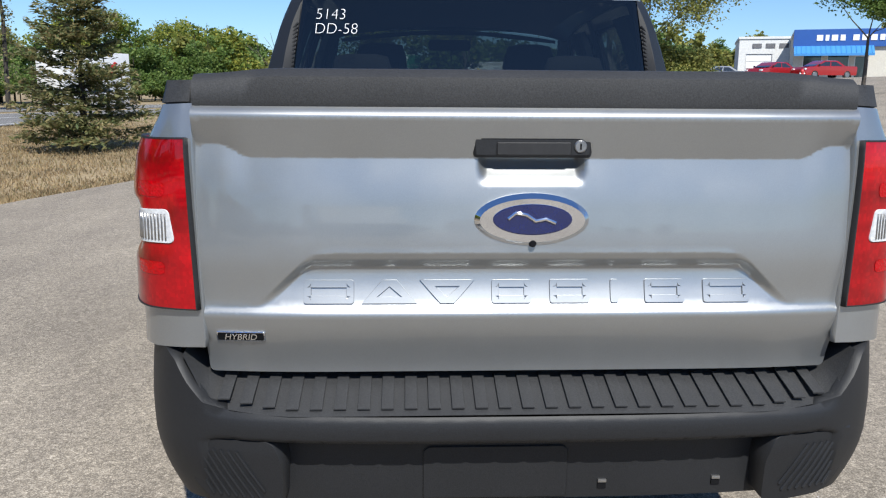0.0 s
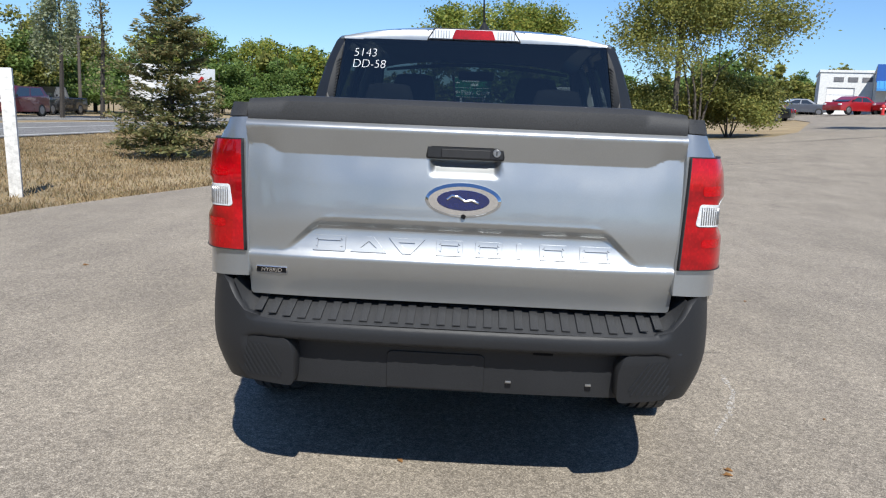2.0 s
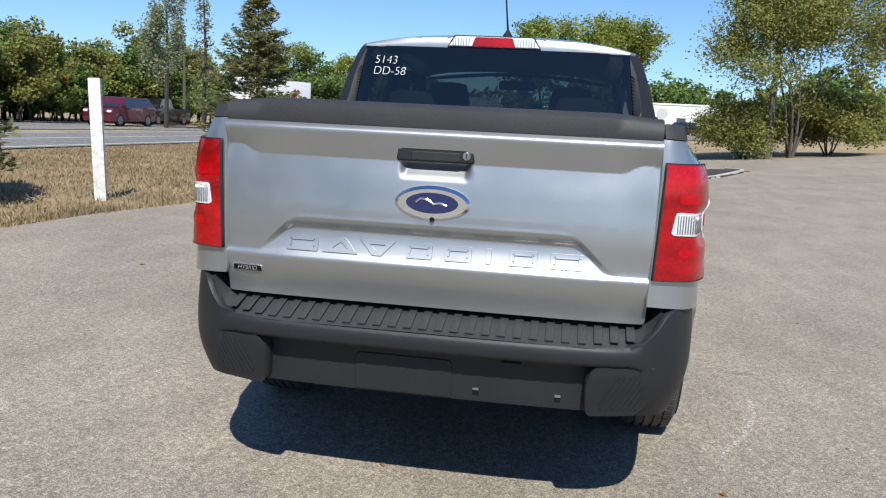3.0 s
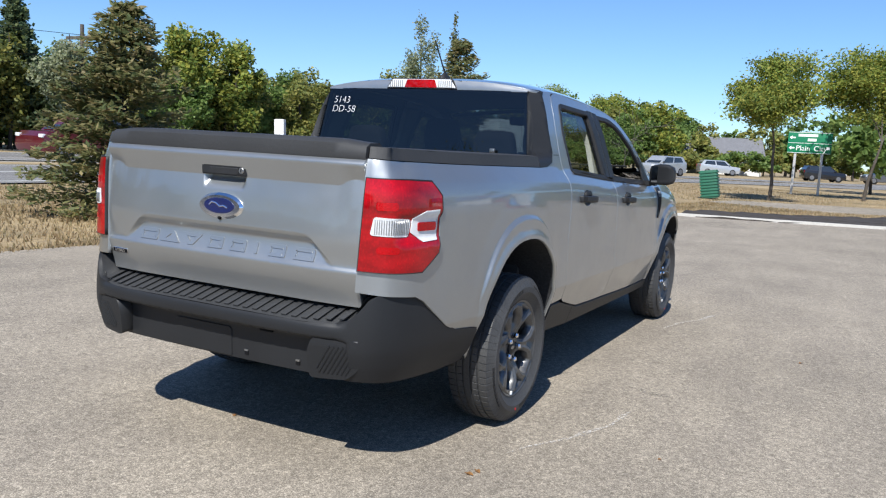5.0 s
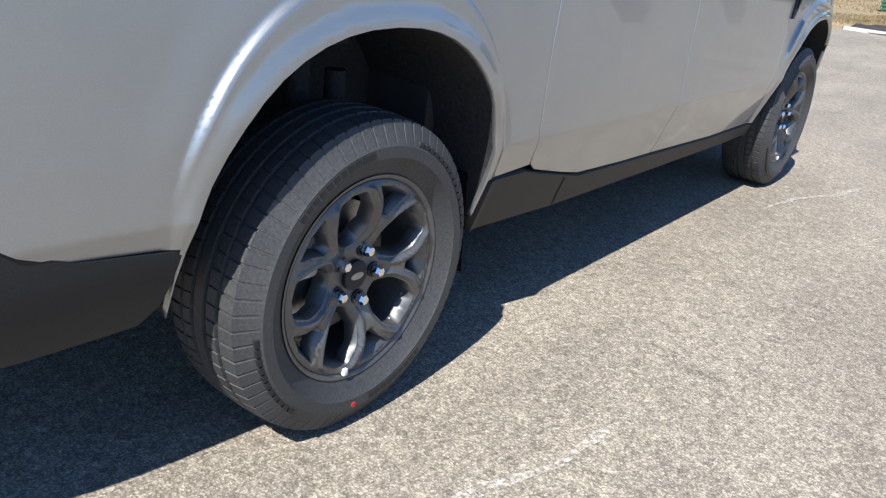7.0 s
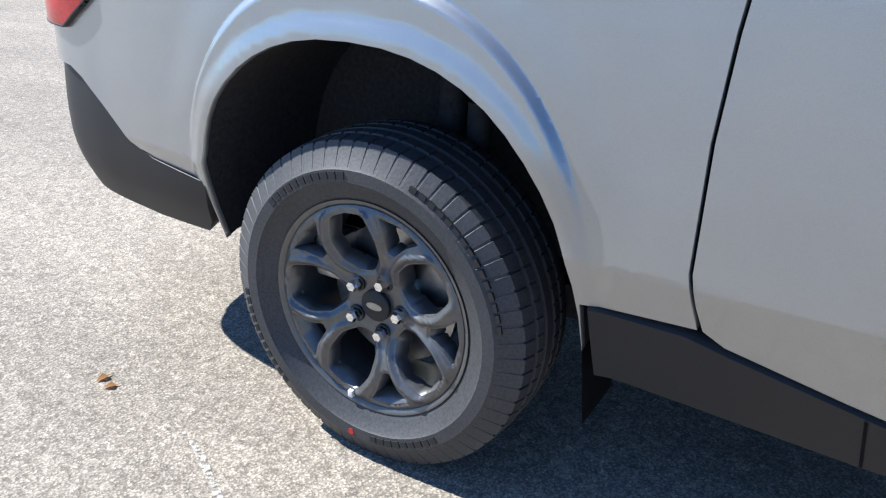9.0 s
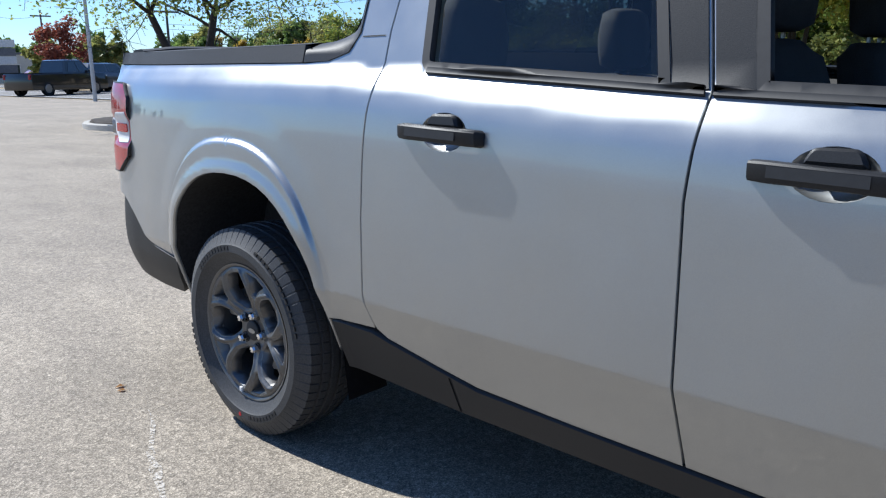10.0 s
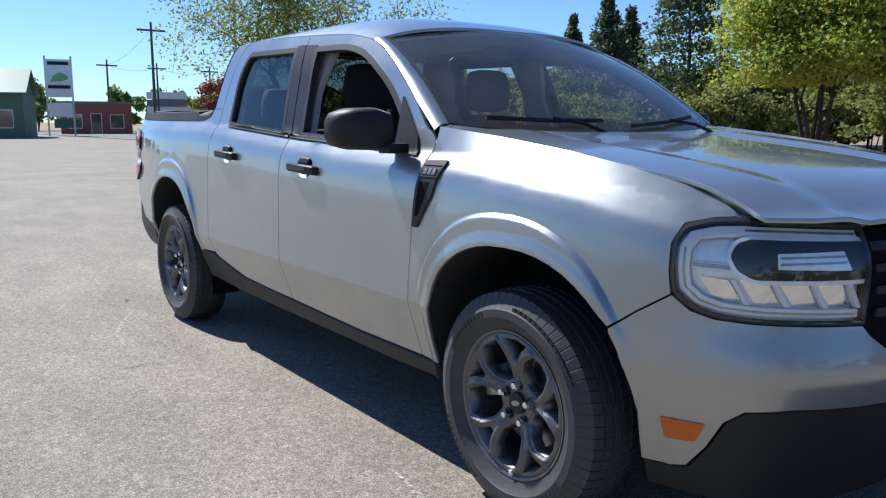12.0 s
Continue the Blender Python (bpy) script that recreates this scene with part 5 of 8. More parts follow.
# ---- underbody, wheel housings, bed ----
for side in (1, -1):
    for c, edge_pts in ((REAR, REAR_ARCH), (NOSE, NOSE_ARCH)):
        rr = []
        for s, z in edge_pts:
            o = Vector(fl(s, z, side, -0.004))
            rr.append([o, Vector((side * 0.78, o.y, o.z + 0.01)), Vector((side * 0.50, o.y, o.z + 0.02))])
        part("wheel_housing", loft(rr, closed=False), M_HOUSING, truck)
        part("housing_wall", box(at(min(side * 0.50, side * 0.48), c[0] - 0.46, 0.25), at(max(side * 0.50, side * 0.48), c[0] + 0.46, 0.88)), M_HOUSING, truck)
    part("mud_flap", loft([[at(side * x, 1.405 + 0.03 * t, 0.50 - 0.28 * t) for t in (0, 0.5, 1)] for x in (0.66, 0.815)], closed=False), M_DARK, truck)
    spring = tube([at(side * 0.62, REAR[0] + 0.02, 0.45), at(side * 0.60, REAR[0] + 0.03, 0.82)], 0.03, 10)
    part("damper", spring, M_HOUSING, truck)
    part("damper_mount", box(at(min(side * 0.52, side * 0.68), 0.96, 0.80), at(max(side * 0.52, side * 0.68), 1.10, 0.85), 0.01), M_HOUSING, truck)
    part("bump_stop", tube([at(side * 0.64, 1.10, 0.62), at(side * 0.64, 1.10, 0.74)], 0.024, 12), M_HOUSING, truck)
part("chassis", box(at(-0.5, 0.3, 0.30), at(0.5, 4.6, 0.42), 0.03), M_DARK, truck)
part("rear_axle", tube([at(-0.7, REAR[0], 0.33), at(0.7, REAR[0], 0.33)], 0.05, 10), M_DARK, truck)
part("front_axle", tube([at(-0.7, NOSE[0], 0.33), at(0.7, NOSE[0], 0.33)], 0.04, 10), M_DARK, truck)
part("cabin_floor", box(at(-0.80, 1.42, 0.40), at(0.80, 3.62, 0.46), 0.01), M_CABIN, truck)
part("bulkhead", box(at(-0.78, 3.56, 0.40), at(0.78, 3.60, 1.10), 0.01), M_DARK, truck)
part("engine_bay", box(at(-0.60, 3.62, 0.40), at(0.60, 4.62, 0.92), 0.05), M_DARK, truck)
part("bed_floor", box(at(-0.66, 0.0, 0.90), at(0.66, 1.40, 0.92)), M_BLACK, truck)
part("bed_front", box(at(-0.70, 1.36, 0.55), at(0.70, 1.40, 1.245), 0.01), M_RAIL, truck)
for x in (-0.69, 0.66):
    part("bed_wall", box(at(x, -0.02, 0.90), at(x + 0.03, 1.38, 1.235)), M_BLACK, truck)
hl_pts = [-0.55, -0.3, 0, 0.3, 0.55]
part("headliner", loft([[(x, y0, roof(x, y0 + 2.5)[2] - 0.035) for x in hl_pts] for y0 in (-0.96, -0.7, -0.4, 0.0, 0.3, 0.46)], closed=False), M_LINER, truck, "pale grey headliner")

# ---- cabin ----
def cushion(name, lo, hi, r, parent, lean=0.0, mat=M_SEATC, taper=0.0):
    bm = bmesh.new()
    (x0, y0, z0), (x1, y1, z1) = lo, hi
    add_box(bm, lo, hi)
    bmesh.ops.subdivide_edges(bm, edges=bm.edges[:], cuts=3, use_grid_fill=True)
    cx, cy, cz = (x0 + x1) / 2, (y0 + y1) / 2, (z0 + z1) / 2
    for v in bm.verts:
        u = Vector(((v.co.x - cx) / ((x1 - x0) / 2), (v.co.y - cy) / ((y1 - y0) / 2), (v.co.z - cz) / ((z1 - z0) / 2)))
        m = max(abs(u.x), abs(u.y), abs(u.z), 1e-6)
        w = u * (m / max(u.length, 1e-6)) * 1.2
        u = u.lerp(Vector([max(-1, min(1, c)) for c in w]), r)
        k = 1 - taper * max(0.0, u.z)
        v.co = Vector((cx + u.x * (x1 - x0) / 2 * k, cy + u.y * (y1 - y0) / 2 - lean * (u.z + 1) / 2, cz + u.z * (z1 - z0) / 2))
    return part(name, bm, mat, parent, smooth=70)


for sx, nm in ((0.37, "passenger_seat"), (-0.37, "driver_seat")):
    st = cushion(nm, at(sx - 0.25, 2.52, 0.60), at(sx + 0.25, 3.02, 0.76), 0.5, truck)
    cushion("backrest", at(sx - 0.24, 2.50, 0.70), at(sx + 0.24, 2.62, 1.24), 0.5, st, 0.12, taper=0.22)
    cushion("headrest", at(sx - 0.13, 2.40, 1.255), at(sx + 0.13, 2.50, 1.475), 0.55, st, 0.0, taper=0.12)
    for d in (-0.05, 0.05):
        part("headrest_post", tube([at(sx + d, 2.44, 1.20), at(sx + d, 2.45, 1.30)], 0.006, 6), M_STEEL, st)
bench = cushion("rear_bench", at(-0.66, 1.72, 0.62), at(0.66, 2.18, 0.80), 0.35, truck)
cushion("backrest", at(-0.66, 1.60, 0.75), at(0.66, 1.72, 1.16), 0.35, bench, 0.06)
for sx in (-0.42, 0.42):
    cushion("headrest", at(sx - 0.125, 1.545, 1.17), at(sx + 0.125, 1.635, 1.385), 0.55, bench, 0.0, taper=0.12)
    for d in (-0.04, 0.04):
        part("headrest_post", tube([at(sx + d, 1.58, 1.12), at(sx + d, 1.59, 1.20)], 0.006, 6), M_STEEL, bench)
dash = cushion("dashboard", at(-0.72, 3.14, 0.78), at(0.72, 3.58, 1.115), 0.25, truck, mat=M_CABIN)
wheel_rim = bmesh.new()
add_tube(wheel_rim, [(0.18 * math.cos(a), 0, 0.18 * math.sin(a)) for a in (2 * math.pi * k / 24 for k in range(25))], 0.015, 8)
add_box(wheel_rim, (-0.17, -0.012, -0.03), (0.17, 0.012, 0.03))
sw = part("steering_wheel", wheel_rim, M_CABIN, truck)
sw.matrix_basis = pose(-0.37, 3.02 - 2.5, 1.02, -25)
part("steering_column", tube([at(-0.37, 3.02, 1.02), at(-0.37, 3.25, 0.93)], 0.04, 10), M_CABIN, truck)
part("inside_mirror", prism(rounded([(-0.12, 1.47), (0.12, 1.47), (0.12, 1.53), (-0.12, 1.53)], 0.02), lambda a, b, h: at(a, 3.02 + h, b), 0.03, 0.008), M_CABIN, truck)
strip("seat_belt", [at(0.70, 2.44, 1.50), at(0.705, 2.44, 1.2), at(0.71, 2.43, 0.8)], [at(0.70, 2.49, 1.50), at(0.705, 2.49, 1.2), at(0.71, 2.48, 0.8)], M_SEAL, truck, 1)
part("belt_buckle", box(at(0.688, 2.45, 1.30), at(0.70, 2.48, 1.34)), M_WHITE, truck)

# ---- wheels ----
TYRE = 0.352


def tyre_mesh():
    """A tyre with grooved tread and notched shoulders, its outer side towards +x."""
    half = [(-0.085, 0.225), (-0.098, 0.245), (-0.112, 0.285), (-0.110, 0.318), (-0.099, 0.340), (-0.090, 0.3455), (-0.062, 0.350), (-0.058, 0.350), (-0.056, 0.343), (-0.049, 0.343), (-0.047, 0.351), (-0.024, 0.352), (-0.022, 0.344), (-0.014, 0.344), (-0.012, 0.352)]
    prof = half + [(-u, r) for u, r in half[::-1]]
    prof = prof[:-5] + [(0.113, 0.300), (0.1165, 0.296), (0.1165, 0.272), (0.112, 0.268), (0.098, 0.243), (0.091, 0.232), (0.087, 0.226)]
    notch = {(-0.099), (-0.090), (-0.062), (0.062), (0.090), (0.099)}
    rings, pitches = [], 66
    for k in range(pitches):
        for f, deep in ((0.0, 0), (0.80, 0), (0.84, 1), (0.96, 1)):
            ring = []
            for u, r in prof:
                d = 0.004 if deep and u in notch else (0.003 if deep and 0.02 < abs(u) < 0.06 and r > 0.349 else 0.0)
                a = 2 * math.pi * (k + f + 0.35 * (abs(u) / 0.1 if abs(u) < 0.1 else 1.0)) / pitches
                ring.append((u, (r - d) * math.cos(a), (r - d) * math.sin(a)))
            rings.append(ring)
    bm = bmesh.new()
    rows = [[bm.verts.new(p) for p in r] for r in rings]
    n = len(prof)
    for k in range(len(rows)):
        a, b = rows[k], rows[(k + 1) % len(rows)]
        for i in range(n - 1):
            bm.faces.new((a[i], a[i + 1], b[i + 1], b[i]))
    return bm


def polar(r, deg):
    return (r * math.cos(radians(deg)), r * math.sin(radians(deg)))


face_x = table([(0.0, 0.056), (0.045, 0.058), (0.075, 0.064), (0.12, 0.082), (0.17, 0.095), (0.20, 0.096), (0.213, 0.092), (0.224, 0.086)])


def near_line(p, a, b):
    d = b - a
    k = max(0.0, min(1.0, (p - a).dot(d) / max(1e-12, d.dot(d))))
    return (p - a - d * k).length


def build_wheel():
    barrel = lathe([(-0.10, 0.222), (-0.10, 0.214), (-0.06, 0.200), (0.03, 0.198), (0.06, 0.205), (0.080, 0.214), (0.088, 0.224), (0.094, 0.231), (0.094, 0.226), (0.086, 0.219)], "x", 64)
    wheel = part("wheel", barrel, M_RIM, truck, "dark grey alloy wheel with forked spokes", smooth=50)
    part("tyre", tyre_mesh(), M_RUBBER, wheel, "black all-season tyre", smooth=32)
    big, small = [], []
    for k in range(5):
        c = 33 + 72 * k
        big.append(rounded([polar(r, c + d) for r, d in ((0.076, -13), (0.112, -23.5), (0.156, -20.5), (0.201, -11.5), (0.204, 0), (0.201, 11.5), (0.156, 20.5), (0.112, 23.5), (0.076, 13))], [0.012, 0.008, 0.014, 0.012, 0, 0.012, 0.014, 0.008, 0.012], 3))
        c = -3 + 72 * k
        small.append(rounded([polar(r, c + d) for r, d in ((0.142, -3.5), (0.178, -8.5), (0.206, -13.5), (0.209, 0), (0.206, 13.5), (0.178, 8.5), (0.142, 3.5))], 0.004, 2))
    disc = [polar(0.2195, 6 * k) for k in range(60)]

    def face(a, b):
        r = math.hypot(a, b)
        ang = math.degrees(math.atan2(b, a))
        x = face_x(r)
        q = Vector((a, b))
        d = 1.0
        for lp in big:
            if (lp[0][0] - a) ** 2 + (lp[0][1] - b) ** 2 < 0.03:
                d = min(d, min(near_line(q, Vector(lp[i - 1]), Vector(lp[i])) for i in range(len(lp))))
        e = 1.0
        for lp in small:
            if (lp[0][0] - a) ** 2 + (lp[0][1] - b) ** 2 < 0.03:
                e = min(e, min(near_line(q, Vector(lp[i - 1]), Vector(lp[i])) for i in range(len(lp))))
        mid = smoothstep(0.068, 0.085, r) * smoothstep(0.214, 0.204, r)
        x += 0.005 * smoothstep(0.022, 0.0125, d) * mid
        x -= 0.011 * max(0.0, 1 - d / 0.011) * smoothstep(0.06, 0.08, r)
        x -= 0.006 * max(0.0, 1 - e / 0.006)
        return (x, a, b)

    patch("rim_face", disc, face, M_RIM, wheel, 0.0055, big + small, 0.040, "dark grey forked spokes", Vector((-3, 0, 0)), 0.005)
    for k in range(5):
        y, z = polar(0.060, -3 + 72 * k)
        nut = part("lug_nut", lathe([(0.045, 0.0135), (0.078, 0.0135), (0.085, 0.010), (0.087, 0.0)], "x", 6), M_CHROME, wheel, "steel lug nut", smooth=False)
        nut.matrix_basis = pose(0, y, z)
    for k in range(5):
        y, z = polar(0.060, -3 + 72 * k)
        part("nut_seat", lathe([(0.050, 0.0185), (0.0625, 0.0185), (0.0625, 0.0145), (0.050, 0.0145)], "x", 20, True), M_SEAL, wheel).matrix_basis = pose(0, y, z)
    part("centre_cap", lathe([(0.050, 0.034), (0.066, 0.034), (0.069, 0.030), (0.069, 0.0)], "x", 32), M_SEAL, wheel)
    part("cap_oval", prism(oval(0, 0, 0.019, 0.008, 24), lambda a, b, h: (0.0692 + h, a, b), 0.0008), M_STEEL, wheel)
    part("brake_disc", lathe([(-0.02, 0.15), (0.0, 0.15), (0.0, 0.07), (0.03, 0.07), (0.03, 0.0)], "x", 40), M_STEEL, wheel, "dull steel brake disc")
    part("brake_caliper", box((-0.02, -0.165, 0.02), (0.05, -0.095, 0.12), 0.012), M_STEEL, wheel)
    # moulded marks on the tyre wall: plain raised bars
    def sidewall(r):
        return 0.1135 if r > 0.30 else 0.117
    for c0, c1, r0, r1 in ((96, 142, 0.278, 0.292), (-86, -50, 0.278, 0.292), (10, 70, 0.302, 0.312), (185, 232, 0.302, 0.312)):
        n = int((c1 - c0) / 4)
        for k in range(n):
            d0 = c0 + 4 * k
            bm = bmesh.new()
            x = sidewall(r0)
            add_loft(bm, [[(x + h - (0.004 if h == 0 else 0) - (0.0015 if r > 0.30 else 0), *polar(r, d)) for r, d in ((r0, d0), (r0, d0 + 2.8), (r1, d0 + 2.8), (r1, d0))] for h in (0.0, 0.0014)])
            part("raised_mark", bm, M_SEAL, wheel, smooth=False)
    bm = bmesh.new()
    y, z = polar(0.288, 264)
    part("red_dot", prism([(y + 0.007 * math.cos(a), z + 0.007 * math.sin(a)) for a in (k * math.pi / 6 for k in range(12))], lambda a, b, h: (0.115 + h, a, b), 0.0028), plain("red_paint_dot", (0.6, 0.02, 0.02), 0.7), wheel)
    y, z = polar(0.212, 258)
    part("balance_weight", box((0.090, y - 0.006, z - 0.008), (0.100, y + 0.006, z + 0.008), 0.002), M_WHITE, wheel)
    return wheel


w0 = build_wheel()
for k, (x, c, turn, flipped) in enumerate(((0.782, REAR, 0, False), (0.782, NOSE, 16, False), (-0.782, REAR, 40, True), (-0.782, NOSE, 100, True))):
    m = pose(x, c[0] - 2.5, 0.350, turn, 0, 180 if flipped else 0)
    if k == 0:
        w0.matrix_basis = m
    else:
        copy_thing(w0, m)

# ---- ground, car park, road ----
def land(x, y):
    """The land is level round the truck and climbs to the east."""
    return 0.088 * max(0.0, min(x, 31.0) - 3.5) * smoothstep(8, 30, y)


def grass_ground():
    m, t, b = nodes_of("dry_grass_ground")
    v = coords(t)
    c = ramp(t, noise_tex(t, 0.35, 4, 0.6, v), [(0.3, (0.19, 0.155, 0.08)), (0.5, (0.33, 0.245, 0.135)), (0.7, (0.44, 0.335, 0.19))])
    c = mixed(t, c, ramp(t, noise_tex(t, 14, 5, 0.7, v), [(0.3, grey(0.55)), (0.7, grey(1.15))]), 1.0, "MULTIPLY")
    t.links.new(c, b.inputs["Base Color"])
    b.inputs["Roughness"].default_value = 0.95
    bumped(t, b, noise_tex(t, 30, 4, 0.7, v), 0.6, 0.03)
    return m


M_GRASSG = grass_ground()
M_MULCH = plain("dark_mulch", (0.045, 0.036, 0.03), 0.95, grain=28, vary=0.6, bump=0.8, big=2)
M_KERB = plain("concrete_kerb", (0.40, 0.38, 0.345), 0.85, grain=40, vary=0.2, bump=0.3)
M_PAINTW = plain("road_paint", (0.62, 0.62, 0.58), 0.7, grain=12, vary=0.2)
bm = bmesh.new()
gx = [-4000, -900, -300, -120] + list(range(-60, 81, 4)) + [120, 300, 900, 4000]
rows = [[bm.verts.new((x, y, land(x, y) - 0.035)) for x in gx] for y in gx]
for a, b in zip(rows, rows[1:]):
    for i in range(len(gx) - 1):
        bm.faces.new((a[i], a[i + 1], b[i + 1], b[i]))
tagged(part("ground", bm, M_GRASSG, smooth=False), kind="structure")

LOT = [(-13.3, -110), (60, -110), (60, 28), (40, 40), (44, 100), (32, 100), (21, 50), (14.5, 35), (12.3, 31.8), (9, 31.6), (6.0, 33), (3, 31), (-2, 28.5), (-2.5, 26.0), (1.5, 25.2), (4.3, 26.2), (5.5, 25.8), (6.0, 24.2), (4.6, 21.4), (2.9, 18.6), (0.5, 17.7), (-1.7, 17.0), (-3.1, 13), (-4.05, 9.5), (-4.6, 7.5), (-4.95, 6), (-5.05, 4.5), (-5.3, 2.4), (-5.6, -3), (-9, -7), (-13.3, -10)]
pav = patch("pavement", LOT, lambda x, y: (x, y, land(x, y)), M_ASPH, None, 3.0, (), 0.05, "", Vector((0, 0, -500)))
tagged(pav, kind="structure")


def along(points, half, name, material, lift, step=3.0):
    """A ribbon of ground along a line."""
    pts = [Vector(p) for p in points]
    fine = []
    for i in range(len(pts) - 1):
        p0, p1, p2, p3 = pts[max(0, i - 1)], pts[i], pts[i + 1], pts[min(len(pts) - 1, i + 2)]
        n = max(2, int((p2 - p1).length / step))
        for k in range(n):
            t = k / n
            fine.append(0.5 * (2 * p1 + (p2 - p0) * t + (2 * p0 - 5 * p1 + 4 * p2 - p3) * t * t + (3 * p1 - p0 - 3 * p2 + p3) * t**3))
    fine.append(pts[-1])
    bm, prev = bmesh.new(), None
    for i, p in enumerate(fine):
        d = (fine[min(i + 1, len(fine) - 1)] - fine[max(i - 1, 0)]).normalized()
        n = Vector((d.y, -d.x))
        row = [bm.verts.new((*(p + n * h), land(*(p + n * h)) + lift)) for h in half]
        if prev:
            for j in range(len(half) - 1):
                bm.faces.new((prev[j], prev[j + 1], row[j + 1], row[j]))
        prev = row
    ob = part(name, bm, material, smooth=False)
    return tagged(ob, kind="structure")


ROADLINE = [(-22.5, -140), (-22.5, -60), (-22.5, 25), (-19.5, 45), (-10, 66), (8, 86), (40, 106), (120, 125)]
along(ROADLINE, (1.0, 8.6), "road", M_ROAD, 0.0)
along(ROADLINE, (-9.5, -1.6), "road_2", M_ROAD, 0.0)
for h in (8.05, 4.7, 1.4, -2.0, -9.0):
    along(ROADLINE, (h, h + 0.16), "trim", M_PAINTW, 0.006)
for h in (1.0, -1.6, -9.6):
    along(ROADLINE, (h - 0.1, h, h + 0.12), "trim", M_KERB, 0.09)


def kerb(line, name="trim", w=0.16, h=0.13):
    pts = dense(line, 0.8, False)
    rings = []
    for i, p in enumerate(pts):
        d = (pts[min(i + 1, len(pts) - 1)] - pts[max(i - 1, 0)]).normalized()
        n = Vector((-d.y, d.x))
        z = land(p.x, p.y)
        rings.append([(*(p + n * a), z + b) for a, b in ((0, -0.05), (0.01, h - 0.02), (0.03, h), (w - 0.02, h), (w, h - 0.02), (w, -0.05))])
    return tagged(part(name, loft(rings), M_KERB, smooth=40), kind="structure")


def mulch(name, loop, h):
    def f(x, y):
        return (x, y, land(x, y) + h + 0.05 * noise.noise(Vector((x * 2, y * 2, 0))) + 0.02 * noise.noise(Vector((x * 9, y * 9, 3))))
    ob = patch(name, loop, f, M_MULCH, None, 0.25, (), 0.15, "", Vector((0, 0, -500)))
    return tagged(ob, kind="structure")


FINGER = rounded([(-1.7, 17.1), (0.5, 17.8), (2.85, 18.7), (4.55, 21.5), (5.85, 24.2), (5.4, 25.6), (4.4, 25.3), (1.8, 22.4), (-1.8, 19.4)], 0.5)
mulch("mulch_bed", FINGER, 0.03)
kerb([(-1.7, 17.1), (0.5, 17.8), (2.55, 18.55), (2.95, 18.8), (4.55, 21.5), (5.7, 23.9), (5.85, 24.5), (5.5, 25.4)], w=0.14, h=0.06)
ISLE = rounded([(-5.0, -14.6), (-5.6, -11.4), (-8, -10.4), (-12, -10.6), (-13, -12.5), (-12, -16.5), (-8, -17.4)], 1.2)
mulch("mulch_island", ISLE, 0.16)
kerb(ISLE[::-1] + ISLE[-1:])

# small marks and litter on the asphalt
def streak(name, pts, w, material, lift=0.004):
    bm = bmesh.new()
    pts = dense(pts, 0.05, False)
    rings = []
    for i, p in enumerate(pts):
        d = (pts[min(i + 1, len(pts) - 1)] - pts[max(i - 1, 0)]).normalized()
        n = Vector((-d.y, d.x))
        k = w * (0.4 + 0.6 * abs(noise.noise(Vector((p.x * 7, p.y * 7, 1)))) * 2) * min(1, 6 * i / len(pts), 6 * (len(pts) - 1 - i) / len(pts) + 0.05)
        o = n * 0.02 * noise.noise(Vector((p.x * 5, p.y * 5, 2)))
        rings.append([(*(p + o + n * k), land(p.x, p.y) + lift), (*(p + o - n * k), land(p.x, p.y) + lift)])
    return tagged(part(name, loft(rings, closed=False), material, smooth=False), kind="structure")


def worn(name, color, cover):
    """A thin trace that shows only in spots."""
    m, t, b = nodes_of(name)
    v = coords(t)
    b.inputs["Base Color"].default_value = (*color, 1)
    b.inputs["Roughness"].default_value = 0.9
    t.links.new(ramp(t, noise_tex(t, 70, 4, 0.7, v), [(0.45, grey(0.0)), (0.62, grey(cover))]), b.inputs["Alpha"])
    return m


M_CHALK, M_TAR = worn("chalky_scrape", (0.62, 0.58, 0.52), 0.75), worn("tar_trace", (0.05, 0.048, 0.045), 0.8)
M_FAINT = worn("faint_stain", (0.17, 0.155, 0.135), 0.45)
streak("pavement_scrape", [(1.02, 0.55), (1.11, 0.75), (1.2, 0.94), (1.3, 1.19), (1.33, 1.5)], 0.018, M_CHALK)
streak("pavement_scrape", [(1.0, 3.55), (1.04, 3.92), (1.18, 4.2), (1.25, 4.6)], 0.02, M_CHALK)
streak("pavement_stain", [(1.2, 1.9), (1.33, 1.85), (1.45, 1.88)], 0.07, M_FAINT)
streak("pavement_stain", [(6.3, 19.3), (8.6, 20.2)], 0.08, M_TAR)
streak("pavement_crack", [(-3.3, 9.0), (-2.2, 10.2), (-0.5, 13.8)], 0.03, M_TAR)
streak("pavement_stain", [(10, 27), (20, 29.5), (30, 30)], 0.3, M_TAR)
streak("pavement_crack", [(1.2, -3), (1.0, -9), (0.2, -18), (-1.5, -30)], 0.03, M_TAR)

M_LITTER = leaf_mat("fallen_leaf", [(0.30, 0.12, 0.04), (0.42, 0.22, 0.08), (0.20, 0.09, 0.04)], 0.8)


